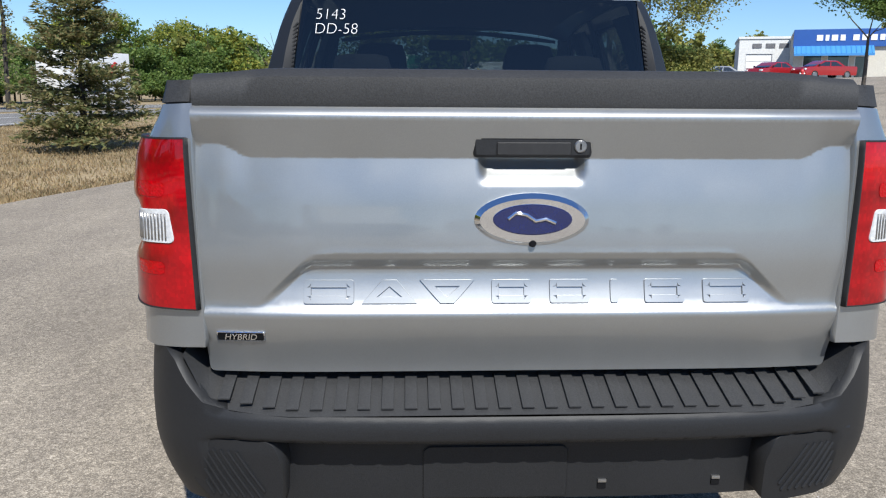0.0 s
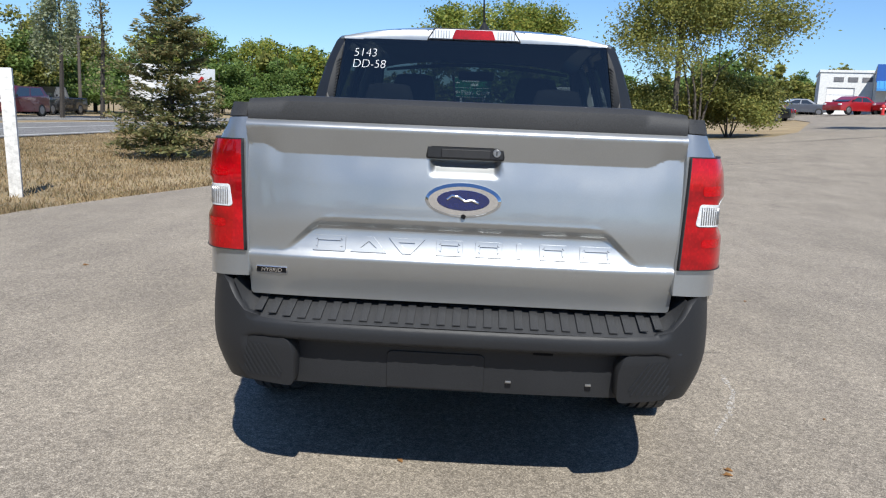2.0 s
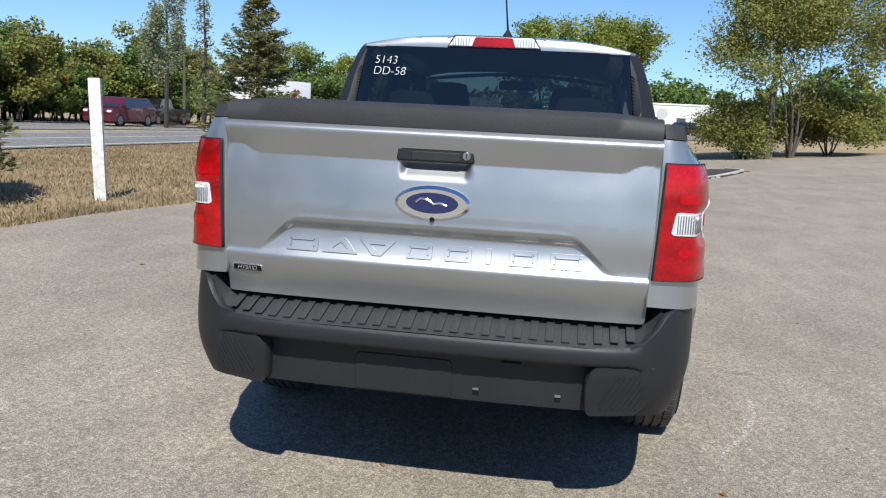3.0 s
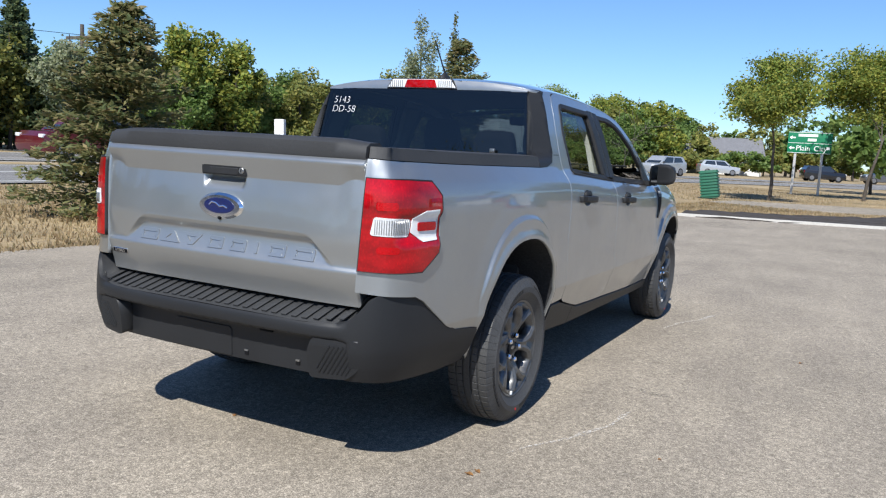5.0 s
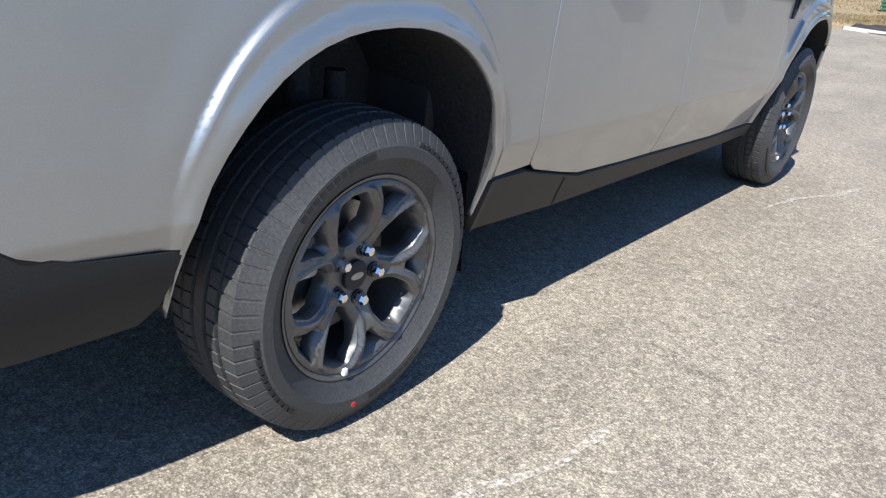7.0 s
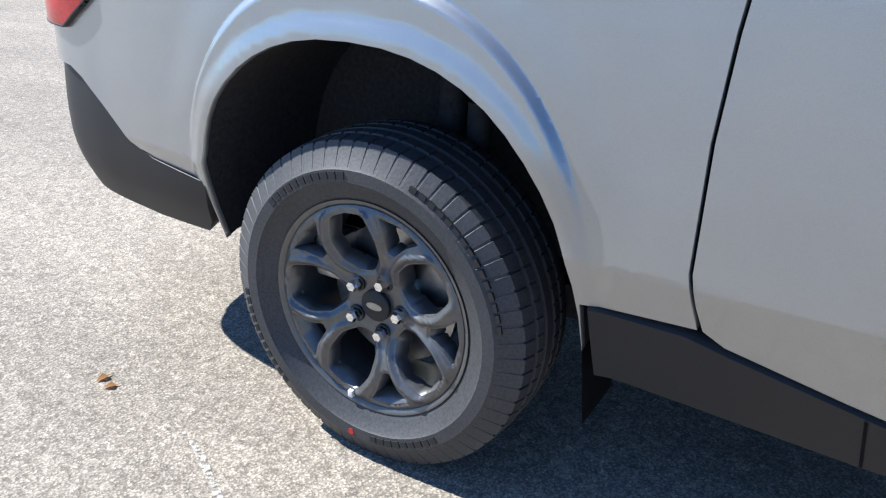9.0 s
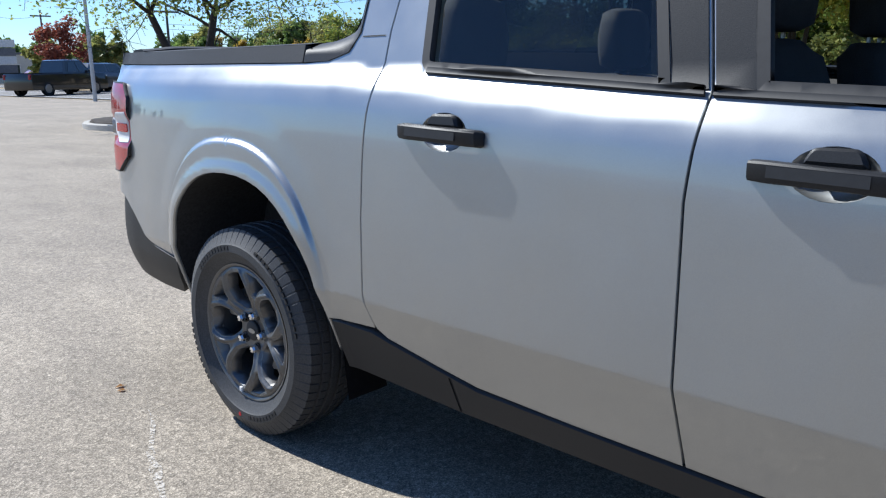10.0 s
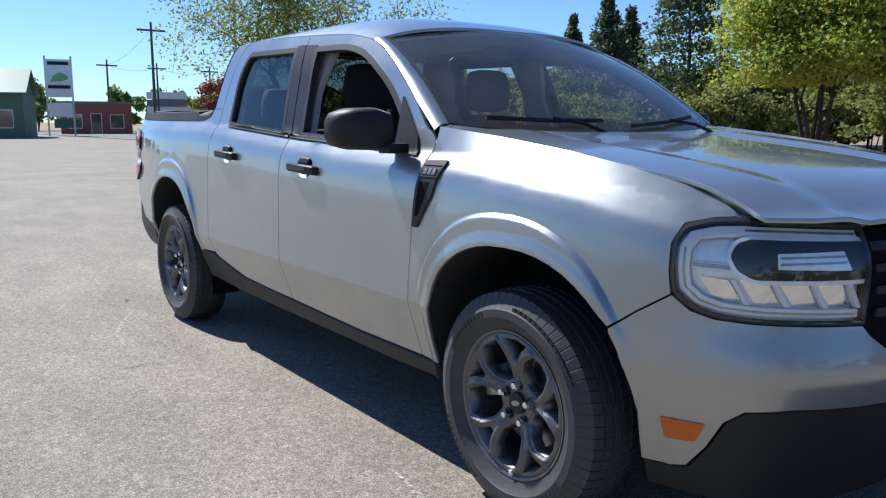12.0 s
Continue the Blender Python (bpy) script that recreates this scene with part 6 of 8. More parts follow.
def fallen_leaf(x, y, s, turn):
    bm = bmesh.new()
    pts = [(0, -1.0, 0.0), (0.45, -0.35, 0.22), (0.55, 0.2, 0.3), (0.12, 0.55, 0.08), (0.0, 1.1, 0.12), (-0.15, 0.5, 0.05), (-0.6, 0.15, 0.28), (-0.4, -0.4, 0.15)]
    c = bm.verts.new((0, 0, 0.02))
    vs = [bm.verts.new(p) for p in pts]
    for i in range(len(vs)):
        bm.faces.new((c, vs[i], vs[(i + 1) % len(vs)]))
    ob = part("fallen_leaf", bm, M_LITTER, recalc=False)
    ob.matrix_basis = pose(x, y, land(x, y) + 0.003, 0, 0, turn) @ Matrix.Scale(s, 4)
    return tagged(ob, "small dry brown leaf lying on the asphalt", "leaf", "fallen leaves")


rnd = random.Random(4)
for x, y, s in ((0.995, 0.275, 0.022), (-0.19, 0.24, 0.018), (-2.9, 3.34, 0.03), (1.01, 0.32, 0.02), (-1.16, 3.1, 0.02), (1.6, 0.9, 0.012), (2.0, 3.2, 0.02), (1.6, -1.2, 0.018), (2.5, 0.5, 0.014)):
    fallen_leaf(x, y, s, rnd.uniform(0, 360))

# ---- plants ----
def quads(name, corners, material):
    """One mesh of loose quads: corners is an array of n x 4 x 3."""
    n = len(corners)
    me = bpy.data.meshes.new(name)
    me.vertices.add(n * 4)
    me.vertices.foreach_set("co", np.asarray(corners, np.float32).ravel())
    me.loops.add(n * 4)
    me.loops.foreach_set("vertex_index", np.arange(n * 4, dtype=np.int32))
    me.polygons.add(n)
    me.polygons.foreach_set("loop_start", np.arange(0, n * 4, 4, dtype=np.int32))
    me.polygons.foreach_set("loop_total", np.full(n, 4, np.int32))
    me.materials.append(material)
    me.update(calc_edges=True)
    me.validate()
    return new(name, me)


def leaves_at(rng, centres, size, long=1.7, droop=0.3, up=0.35):
    """Leaf-shaped quads (a kite each) at the given places, turned at random."""
    n = len(centres)
    d = rng.normal(size=(n, 3))
    d[:, 2] = d[:, 2] * 0.6 - droop
    d /= np.linalg.norm(d, axis=1)[:, None]
    u = rng.normal(size=(n, 3))
    u[:, 2] += up * 2
    s = np.cross(d, u)
    s /= np.linalg.norm(s, axis=1)[:, None] + 1e-9
    k = size * rng.uniform(0.6, 1.35, size=(n, 1))
    a, b = d * k * long * 0.5, s * k * 0.5
    return np.stack([centres - a, centres + b - a * 0.1, centres + a, centres - b - a * 0.1], 1)


def branches(rng, base, height, spread, stems=1, levels=4, r=0.09, lean=0.15, split=3, fork=0.3):
    """Grows limbs from the base. Gives tubes of (start, end, radius, radius) and the ends of the twigs."""
    segs, tips = [], []

    def grow(p, d, length, rad, level):
        steps = 3
        for k in range(steps):
            d = d + rng.normal(size=3) * 0.12
            d[2] += 0.04 if level < 2 else -0.02
            d /= np.linalg.norm(d)
            q = p + d * length / steps
            segs.append((p, q, rad, rad * 0.82))
            p, rad = q, rad * 0.82
            if level >= 2:
                tips.append((p, level))
            if k == steps - 1 or (level > 0 and rng.random() < 0.55):
                if level < levels:
                    for _ in range(split if k == steps - 1 else 1):
                        a = rng.normal(size=3)
                        a -= d * (a @ d)
                        a /= np.linalg.norm(a)
                        a[2] *= 0.7
                        e = d * (1 - spread * 0.55) + a * spread
                        e /= np.linalg.norm(e)
                        grow(p, e, length * rng.uniform(0.6, 0.82), rad * 0.62, level + 1)
        tips.append((p, level + 1))

    for s in range(stems):
        a = 2 * math.pi * (s + rng.random() * 0.4) / stems
        d = np.array([math.cos(a) * lean * (stems > 1) * 2, math.sin(a) * lean * (stems > 1) * 2, 1.0]) + rng.normal(size=3) * 0.04
        grow(np.array(base, float) + np.array([math.cos(a), math.sin(a), 0]) * 0.12 * (stems > 1), d / np.linalg.norm(d), height * fork, r, 0)
    return segs, tips


M_BARK = plain("grey_bark", (0.10, 0.085, 0.07), 0.9, grain=25, vary=0.45, bump=0.6)
M_BARKD = plain("dark_bark", (0.045, 0.038, 0.032), 0.9, grain=25, vary=0.45, bump=0.6)
L_GREEN = leaf_mat("green_leaves", [(0.105, 0.175, 0.045), (0.16, 0.245, 0.062), (0.23, 0.30, 0.085)])
L_YELLOW = leaf_mat("yellowing_leaves", [(0.160, 0.208, 0.040), (0.320, 0.320, 0.048), (0.544, 0.432, 0.056), (0.224, 0.256, 0.048)])
L_OLIVE = leaf_mat("olive_leaves", [(0.165, 0.20, 0.058), (0.25, 0.265, 0.078), (0.38, 0.345, 0.095), (0.185, 0.235, 0.062)])
L_AMBER = leaf_mat("amber_leaves", [(0.352, 0.240, 0.048), (0.576, 0.384, 0.064), (0.320, 0.288, 0.064)])
L_SPRUCE = leaf_mat("spruce_needles", [(0.115, 0.155, 0.066), (0.18, 0.20, 0.085), (0.27, 0.255, 0.11), (0.36, 0.29, 0.15)])
L_LIME = leaf_mat("turning_leaves", [(0.14, 0.215, 0.05), (0.21, 0.28, 0.06), (0.30, 0.33, 0.07), (0.42, 0.39, 0.075), (0.17, 0.24, 0.055)])
L_PINE = leaf_mat("pine_needles", [(0.065, 0.105, 0.058), (0.105, 0.15, 0.072), (0.175, 0.20, 0.085)])
L_LEMON = leaf_mat("bright_leaves", [(0.22, 0.32, 0.06), (0.32, 0.42, 0.07), (0.46, 0.48, 0.08), (0.62, 0.52, 0.09)])
L_RED = leaf_mat("red_leaves", [(0.256, 0.080, 0.056), (0.384, 0.128, 0.080)])
L_PALE = leaf_mat("silvery_leaves", [(0.256, 0.288, 0.160), (0.384, 0.400, 0.256), (0.192, 0.240, 0.112)])


def leafy_tree(x, y, height, seed, leaf, size, per_tip, spread, label, stems=1, r=0.09, levels=3, fork=0.34, bark=M_BARK, puff=0.22, group="", split=3, lean=0.15, name="tree", floor=0.0, wide=1.0, turn=0.0):
    rng = np.random.default_rng(seed)
    z0 = land(x, y)
    segs, tips = branches(rng, (0, 0, 0), height, spread, stems, levels, r, lean, split, fork)
    top = max(t[0][2] for t in tips)
    k = np.array([wide, wide, 1.0]) * height / (top + 0.3)
    e = tagged(empty(name, (x, y, z0 - 0.03), turn), label, "tree", group)
    bm = bmesh.new()
    for p, q, r0, r1 in segs:
        add_tube(bm, [Vector(p * k), Vector(q * k)], [max(0.006, r0), max(0.004, r1)], 6 if r0 > 0.03 else 4)
    part("trunk", bm, bark, e, smooth=60)
    cs = []
    for p, level in tips:
        n = rng.poisson(per_tip * (1.0 if level > 2 else 0.5))
        cs.append(np.array(p) * k + rng.normal(size=(n, 3)) * puff * np.array([1, 1, 0.7]))
    cs = np.concatenate(cs)
    cs = cs[cs[:, 2] > floor]
    cr = quads("crown", leaves_at(rng, cs, size), leaf)
    cr.parent = e
    return e


def spruce(x, y, height, width, seed, label, dense_=1.0, leaf=None, bare=0.35, name="spruce_tree"):
    rng = np.random.default_rng(seed)
    e = tagged(empty(name, (x, y, land(x, y) - 0.03)), label, "tree")
    bm = bmesh.new()
    add_tube(bm, [(0, 0, 0), (0.02, 0, height * 0.5), (0, 0.01, height)], [0.035 * height / 1.6, 0.02 * height / 1.6, 0.008], 8)
    cs, ds = [], []
    z = bare
    while z < height * 0.985:
        f = 1 - z / height
        for k in range(rng.integers(5, 8)):
            a = rng.uniform(0, 2 * math.pi)
            l = width / 2 * (f**0.75 + 0.05) * rng.uniform(0.7, 1.12)
            rise = -0.10 + 0.55 * (1 - f)
            prev = Vector((0, 0, z))
            n = max(3, int(l / 0.13))
            for i in range(1, n + 1):
                t = i / n
                p = Vector((math.cos(a) * l * t, math.sin(a) * l * t, z + l * (rise * t + 0.18 * t * t - 0.16 * t)))
                if i % 2 == 0 or i == n:
                    add_tube(bm, [prev, p], [0.012 * (1.1 - t), 0.009 * (1.05 - t)], 4)
                    prev = p
                m = int((9 + 12 * t) * dense_)
                side = np.array([-math.sin(a), math.cos(a), 0.0])
                fan = 0.16 * l * (1.15 - 0.8 * t) + 0.05
                w = rng.normal(size=(m, 1)) * fan
                c = np.array(p) + w * side + rng.normal(size=(m, 3)) * 0.035 - np.array([0, 0, 1]) * np.abs(w) * 0.25
                cs.append(c)
                ds.append(np.array([math.cos(a), math.sin(a), 0.1]) * 0.7 + side * np.sign(w) * 0.7 + rng.normal(size=(m, 3)) * 0.35)
        z += height * rng.uniform(0.028, 0.046)
    part("trunk", bm, M_BARKD, e, smooth=60)
    c, d = np.concatenate(cs), np.concatenate(ds)
    d /= np.linalg.norm(d, axis=1)[:, None]
    s = np.cross(d, rng.normal(size=d.shape) * 0.5 + np.array([0, 0, 1.0]))
    s /= np.linalg.norm(s, axis=1)[:, None] + 1e-9
    k = rng.uniform(0.045, 0.095, size=(len(c), 1))
    a, b = d * k, s * k * 0.33
    cr = quads("crown", np.stack([c - a, c + b, c + a, c - b], 1), leaf or L_SPRUCE)
    cr.parent = e
    return e


spruce(-7.0, 15.6, 3.95, 3.0, 11, "olive-green spruce with browning tips on dry grass", 1.25)
spruce(-7.6, 5.9, 3.1, 2.8, 12, "small broad spruce with a sparse brown-tipped top", 1.15, bare=0.2)
leafy_tree(-1.1, 31.7, 5.9, 21, L_LIME, 0.075, 85, 0.5, "slim young tree with green and yellow leaves", r=0.085, fork=0.38, group="street trees", puff=0.22, lean=0.1, floor=2.6, wide=0.86)
leafy_tree(2.2, 38.6, 7.0, 22, L_LIME, 0.08, 95, 0.55, "broad young tree turning yellow", r=0.10, fork=0.34, group="street trees", puff=0.28, floor=1.9, wide=0.8)
leafy_tree(9.4, 33.4, 8.2, 23, L_OLIVE, 0.075, 44, 0.55, "tall many-stemmed shrubby tree with thin yellow-green leaves", stems=5, r=0.07, fork=0.34, puff=0.42, lean=0.13, levels=3, wide=0.74)
leafy_tree(11.2, 34.5, 3.0, 24, L_OLIVE, 0.07, 55, 0.7, "low olive bush beside the tall shrubby tree", stems=5, r=0.04, fork=0.4, puff=0.3, lean=0.3, name="bush")
leafy_tree(7.6, 33.8, 2.6, 25, L_OLIVE, 0.07, 45, 0.7, "low thin bush on the verge", stems=4, r=0.04, fork=0.4, puff=0.3, lean=0.3, name="bush")
leafy_tree(-7.6, -13.9, 6.6, 26, L_LIME, 0.052, 8.5, 0.85, "spreading locust tree with dark forked trunks on a mulch island", stems=3, r=0.13, fork=0.32, bark=M_BARKD, puff=0.30, lean=0.22, levels=4, split=3, wide=0.70, turn=60, floor=2.3)
leafy_tree(-12.3, -2.3, 4.9, 27, L_LEMON, 0.05, 88, 0.66, "bright green and yellow tree on the grass verge", stems=5, r=0.07, fork=0.34, bark=M_BARKD, puff=0.24, lean=0.10, floor=1.9, wide=0.6)
leafy_tree(-3.6, 19.0, 3.0, 28, L_GREEN, 0.16, 0.0, 0.5, "small bare dead tree on the grass", r=0.022, fork=0.5, levels=3, split=2)
leafy_tree(20.0, 33.6, 5.6, 29, L_GREEN, 0.085, 62, 0.7, "green tree overhanging the shop front", r=0.10, fork=0.5, puff=0.3, floor=2.9, wide=0.9)


def wood(name, spots, leaf, seed, size, n, label, conifer=False, shape=1.0):
    """Far trees of one kind, each with a trunk and an uneven crown of loose leaf clumps, as one stand."""
    rng = np.random.default_rng(seed)
    cs, bm = [], bmesh.new()
    for x, y, h, w in spots:
        z0 = land(x, y)
        add_tube(bm, [(x, y, z0 - 0.1), (x + rng.normal() * 0.3, y, z0 + h * 0.5), (x, y, z0 + h * 0.9)], [0.016 * h, 0.011 * h, 0.02], 5)
        if conifer:
            m = int(n * 1.0)
            t = rng.uniform(0.12, 1.0, m) ** 0.8
            tier = np.round(t * 9) / 9 + rng.normal(size=m) * 0.028
            rad = w / 2 * (1.03 - t) ** 0.75 * np.sqrt(rng.uniform(0.1, 1, m))
            a = rng.uniform(0, 2 * math.pi, m)
            lob = 1 + 0.25 * np.sin(a * 5 + t * 37)
            c = np.stack([x + rad * lob * np.cos(a), y + rad * lob * np.sin(a), z0 + h * tier - 0.10 * rad], 1)
        else:
            blobs = int(12 + h)
            c0 = rng.normal(size=(blobs, 3))
            c0 /= np.linalg.norm(c0, axis=1)[:, None]
            c0 *= rng.uniform(0.35, 0.95, size=(blobs, 1))
            c0 = c0 * np.array([w / 2, w / 2, h * 0.40]) + np.array([x, y, z0 + h * 0.56])
            each = rng.integers(0, blobs, n)
            off = rng.normal(size=(n, 3))
            off /= np.linalg.norm(off, axis=1)[:, None]
            off *= (rng.uniform(0, 1, size=(n, 1)) ** 0.45) * rng.uniform(0.13, 0.22, size=(n, 1)) * np.array([w, w, h * 0.62])
            c = c0[each] + off
        cs.append(c)
    c = np.concatenate(cs)
    q = leaves_at(rng, c, size, 1.4, 0.15)
    e = tagged(empty(name, (0, 0, 0)), label, "woodland", kind="stuff")
    part("trunks", bm, M_BARKD, e, smooth=60)
    quads("crowns", q, leaf).parent = e
    return e


rg = np.random.default_rng(77)


def scatter(line, n, depth, h0, h1, ratio=0.62):
    out = []
    pts = [np.array(p, float) for p in line]
    ls = [np.linalg.norm(b - a) for a, b in zip(pts, pts[1:])]
    for _ in range(n):
        d = rg.uniform(0, sum(ls))
        i = 0
        while d > ls[i]:
            d -= ls[i]
            i += 1
        t = (pts[i + 1] - pts[i]) / ls[i]
        p = pts[i] + t * d + np.array([-t[1], t[0]]) * rg.uniform(0, depth)
        h = rg.uniform(h0, h1)
        out.append((p[0], p[1], h, h * ratio * rg.uniform(0.8, 1.25)))
    return out


WEST = [(-36, -70), (-36, 30), (-33, 48), (-32, 58)]
wood("woodland", scatter(WEST, 62, 9, 4.0, 6.2), L_GREEN, 31, 0.184, 3100, "mixed green trees beyond the road")
wood("woodland", scatter(WEST, 58, 8, 3.6, 6.0), L_OLIVE, 32, 0.177, 3100, "olive and yellowing trees beyond the road")
wood("woodland", scatter(WEST, 16, 4, 3.0, 4.8), L_AMBER, 33, 0.163, 2170, "amber autumn trees beyond the road")
wood("woodland", scatter(WEST, 110, 3, 1.6, 3.2, 1.3), L_OLIVE, 34, 0.163, 806, "low brush along the roadside")
wood("woodland", scatter(WEST, 70, 2, 1.4, 2.6, 1.3), L_GREEN, 35, 0.15, 806, "green brush along the roadside")
wood("woodland", [(-33.5, -21.3, 9.6, 8.5), (-34.6, -27.8, 8.2, 5.4), (-37.1, -28.2, 7.8, 4.2), (-36.5, -14, 7.6, 5.0), (-36.1, 23.5, 7.6, 4.2), (-37, 38, 5.5, 3.6), (-38, -34, 8.0, 4)], L_PINE, 36, 0.163, 8060, "tall dark pines beyond the road", conifer=True)
wood("woodland", [(-33.7, 32.6, 8.4, 4.0), (-31.6, 34.6, 7.6, 3.4), (-36, 98, 11.4, 9), (-29, 99.5, 9.8, 7)], L_LIME, 48, 0.177, 6510, "tall olive-green trees beyond the road")
wood("woodland", [(-31.4, 23.0, 6.2, 3.4), (-25.2, 45.2, 9.8, 3.0)], L_PALE, 37, 0.116, 6510, "silvery poplars beyond the road")
wood("woodland", [(-23.3, 46.4, 9.8, 2.4)], L_SPRUCE, 49, 0.116, 1395, "gaunt thin spruce beyond the road", conifer=True)
wood("woodland", scatter([(-36, 14), (-32, 38), (-31, 56)], 34, 6, 4.4, 6.6), L_OLIVE, 50, 0.17, 3100, "close olive trees beyond the road")
wood("woodland", scatter([(-36, 14), (-32, 38), (-31, 56)], 26, 6, 4.2, 6.4), L_GREEN, 53, 0.17, 3100, "close green trees beyond the road")
wood("woodland", scatter([(-31, -38), (-31, 6)], 60, 3, 2.2, 3.8, 1.2), L_OLIVE, 54, 0.15, 1395, "olive scrub along the roadside")
wood("woodland", scatter([(-32, -40), (-32, 6)], 26, 4, 3.6, 5.4), L_LIME, 55, 0.15, 2635, "turning trees along the roadside")
wood("woodland", scatter([(-46, 97), (-20, 100)], 16, 8, 8.0, 11.0), L_LIME, 56, 0.315, 2550, "tall trees at the bend of the road")
wood("woodland", scatter([(-36, 56), (-34, 74)], 10, 6, 6.5, 8.5), L_OLIVE, 57, 0.204, 3100, "tall olive trees by the road")
wood("woodland", scatter([(-36, 34), (-33, 50), (-30, 64), (-26, 80), (-21, 92)], 70, 4, 2.0, 3.8, 1.2), L_GREEN, 58, 0.17, 1000, "green brush closing the roadside")
wood("woodland", scatter([(-37, 40), (-35, 60), (-30, 84), (-20, 98)], 34, 6, 5.0, 7.6), L_GREEN, 59, 0.2, 2600, "full green trees beyond the bend")
wood("woodland", [(-13.5, 106, 3.4, 5), (-17.5, 107, 3.0, 5), (-10, 108, 3.6, 5)], L_GREEN, 60, 0.3, 1200, "green bushes before the house")
NORTH = [(-24, 92), (-8, 122), (30, 138), (80, 150)]
wood("woodland", scatter(NORTH, 46, 16, 6, 11), L_GREEN, 38, 0.432, 1120, "far green trees")
wood("woodland", scatter(NORTH, 40, 12, 4.5, 9), L_OLIVE, 39, 0.396, 1120, "far yellowing trees")
wood("woodland", scatter(NORTH, 60, 4, 2.0, 3.6, 1.4), L_OLIVE, 40, 0.36, 416, "far low brush")
wood("woodland", scatter([(38, 110), (60, 118), (95, 90)], 22, 14, 6, 11), L_OLIVE, 41, 0.432, 1120, "far trees behind the shops")
wood("woodland", [(29, 98, 8, 6), (34, 104, 6.5, 6), (26, 103, 5, 5)], L_GREEN, 42, 0.36, 1440, "green trees at the end of the street")
wood("woodland", [(27, 92, 3.2, 5), (31, 96, 4.0, 5)], L_AMBER, 43, 0.3, 1200, "rusty brown bushes at the end of the street")
SOUTH = [(-70, -110), (-45, -118), (-20, -128), (40, -135)]
wood("woodland", scatter(SOUTH, 36, 20, 4, 8), L_GREEN, 44, 0.432, 960, "far low trees beyond the shops")
wood("woodland", scatter([(-30, -74), (-20, -62)], 7, 6, 3.5, 5.5), L_OLIVE, 45, 0.27, 1500, "small yellowing trees at the far side of the car park")
wood("woodland", [(-20.5, -54, 5.2, 3.4)], L_RED, 46, 0.15, 3410, "red-leaved tree at the far side of the car park")
wood("woodland", [(2.5, 52, 6.5, 6), (-32.5, 98, 10, 8), (-24, 98, 8, 6)], L_GREEN, 47, 0.3, 2400, "green roadside trees")

# grass: loose blades over the verges
def verge(name, loops, n, seed, h, label):
    rng = np.random.default_rng(seed)
    cs = []
    for loop, share in loops:
        lo, hi = np.min(loop, 0), np.max(loop, 0)
        got, want = [], int(n * share)
        while len(got) < want:
            for p in rng.uniform(lo, hi, size=(want, 2)):
                if inside(p, loop) and noise.noise(Vector((p[0] * 0.9, p[1] * 0.9, 5))) > rng.uniform(-0.9, 0.3):
                    got.append(p)
        cs += got[:want]
    c = np.array(cs)
    z = np.array([land(*p) - 0.03 for p in c])
    base = np.column_stack([c, z])
    a = rng.uniform(0, 2 * math.pi, len(c))
    k = rng.uniform(0.5, 1.4, size=(len(c), 1)) * h
    side = np.column_stack([np.cos(a), np.sin(a), 0 * a]) * 0.010 * rng.uniform(0.6, 1.6, size=(len(c), 1))
    tip = base + np.column_stack([rng.normal(size=(len(c), 2)) * 0.35, np.ones(len(c))]) * k
    ob = quads(name, np.stack([base - side, base + side, tip + side * 0.25, tip - side * 0.25], 1), leaf_mat("dry_grass_blades", [(0.26, 0.18, 0.095), (0.40, 0.295, 0.165), (0.50, 0.385, 0.225), (0.19, 0.165, 0.075)], 0.8))
    return tagged(ob, label, "grass", kind="stuff")


verge("grass", [([(-5.2, 2.0), (-4.75, 7.5), (-4.2, 9.4), (-3.2, 13), (-1.9, 17), (-4, 26), (-13.6, 28), (-13.6, -3), (-5.6, -3)], 0.8), ([(-13, 28), (-3, 26.5), (3, 31.5), (6, 34), (4, 48), (-9, 50)], 0.2), ([(-4, 18.5), (-1.8, 19.3), (1.8, 22.4), (4.3, 25.6), (1.5, 25.1), (-2.5, 25.9)], 0.1)], 75000, 51, 0.055, "dry straw-coloured grass")
verge("dead_leaves", [([(-5.25, 2.0), (-4.95, 6), (-4.15, 9.5), (-3.2, 13), (-3.5, 13), (-4.6, 9.4), (-5.4, 6), (-5.7, 2)], 1.0)], 2500, 52, 0.05, "dead leaves and stubble along the asphalt edge")

# ---- street furniture, vehicles and buildings round the car park ----
def paint(name, c, rough=0.5, metal=0.0):
    return plain(name, c, rough, metal, vary=0.12)


M_SIGN = paint("sign_green", (0.0, 0.16, 0.07), 0.5)
M_LETTER = paint("sign_white", (0.8, 0.8, 0.8), 0.5)
M_POST = paint("galvanised_post", (0.5, 0.5, 0.5), 0.5, 0.4)
M_WOODW = plain("peeling_white_paint", (0.66, 0.65, 0.62), 0.8, grain=20, vary=0.25, bump=0.4)
M_TYREF = plain("far_tyre", (0.015, 0.015, 0.015), 0.8)
M_CARGLASS = plain("far_car_glass", (0.02, 0.025, 0.03), 0.06, coat=1.0)
M_HUB = paint("far_hub", (0.3, 0.3, 0.31), 0.3, 0.8)
M_LAMPW = paint("far_lamp", (0.7, 0.7, 0.7), 0.15)

# white wooden marker post
post = part("marker_post", box((-0.075, -0.075, -0.1), (0.075, 0.075, 1.58), 0.012), M_WOODW)
post.matrix_basis = pose(-5.85, 7.45, 0, 0, -2.0, 25)
tagged(post, "weathered white wooden post at the edge of the grass", "post")

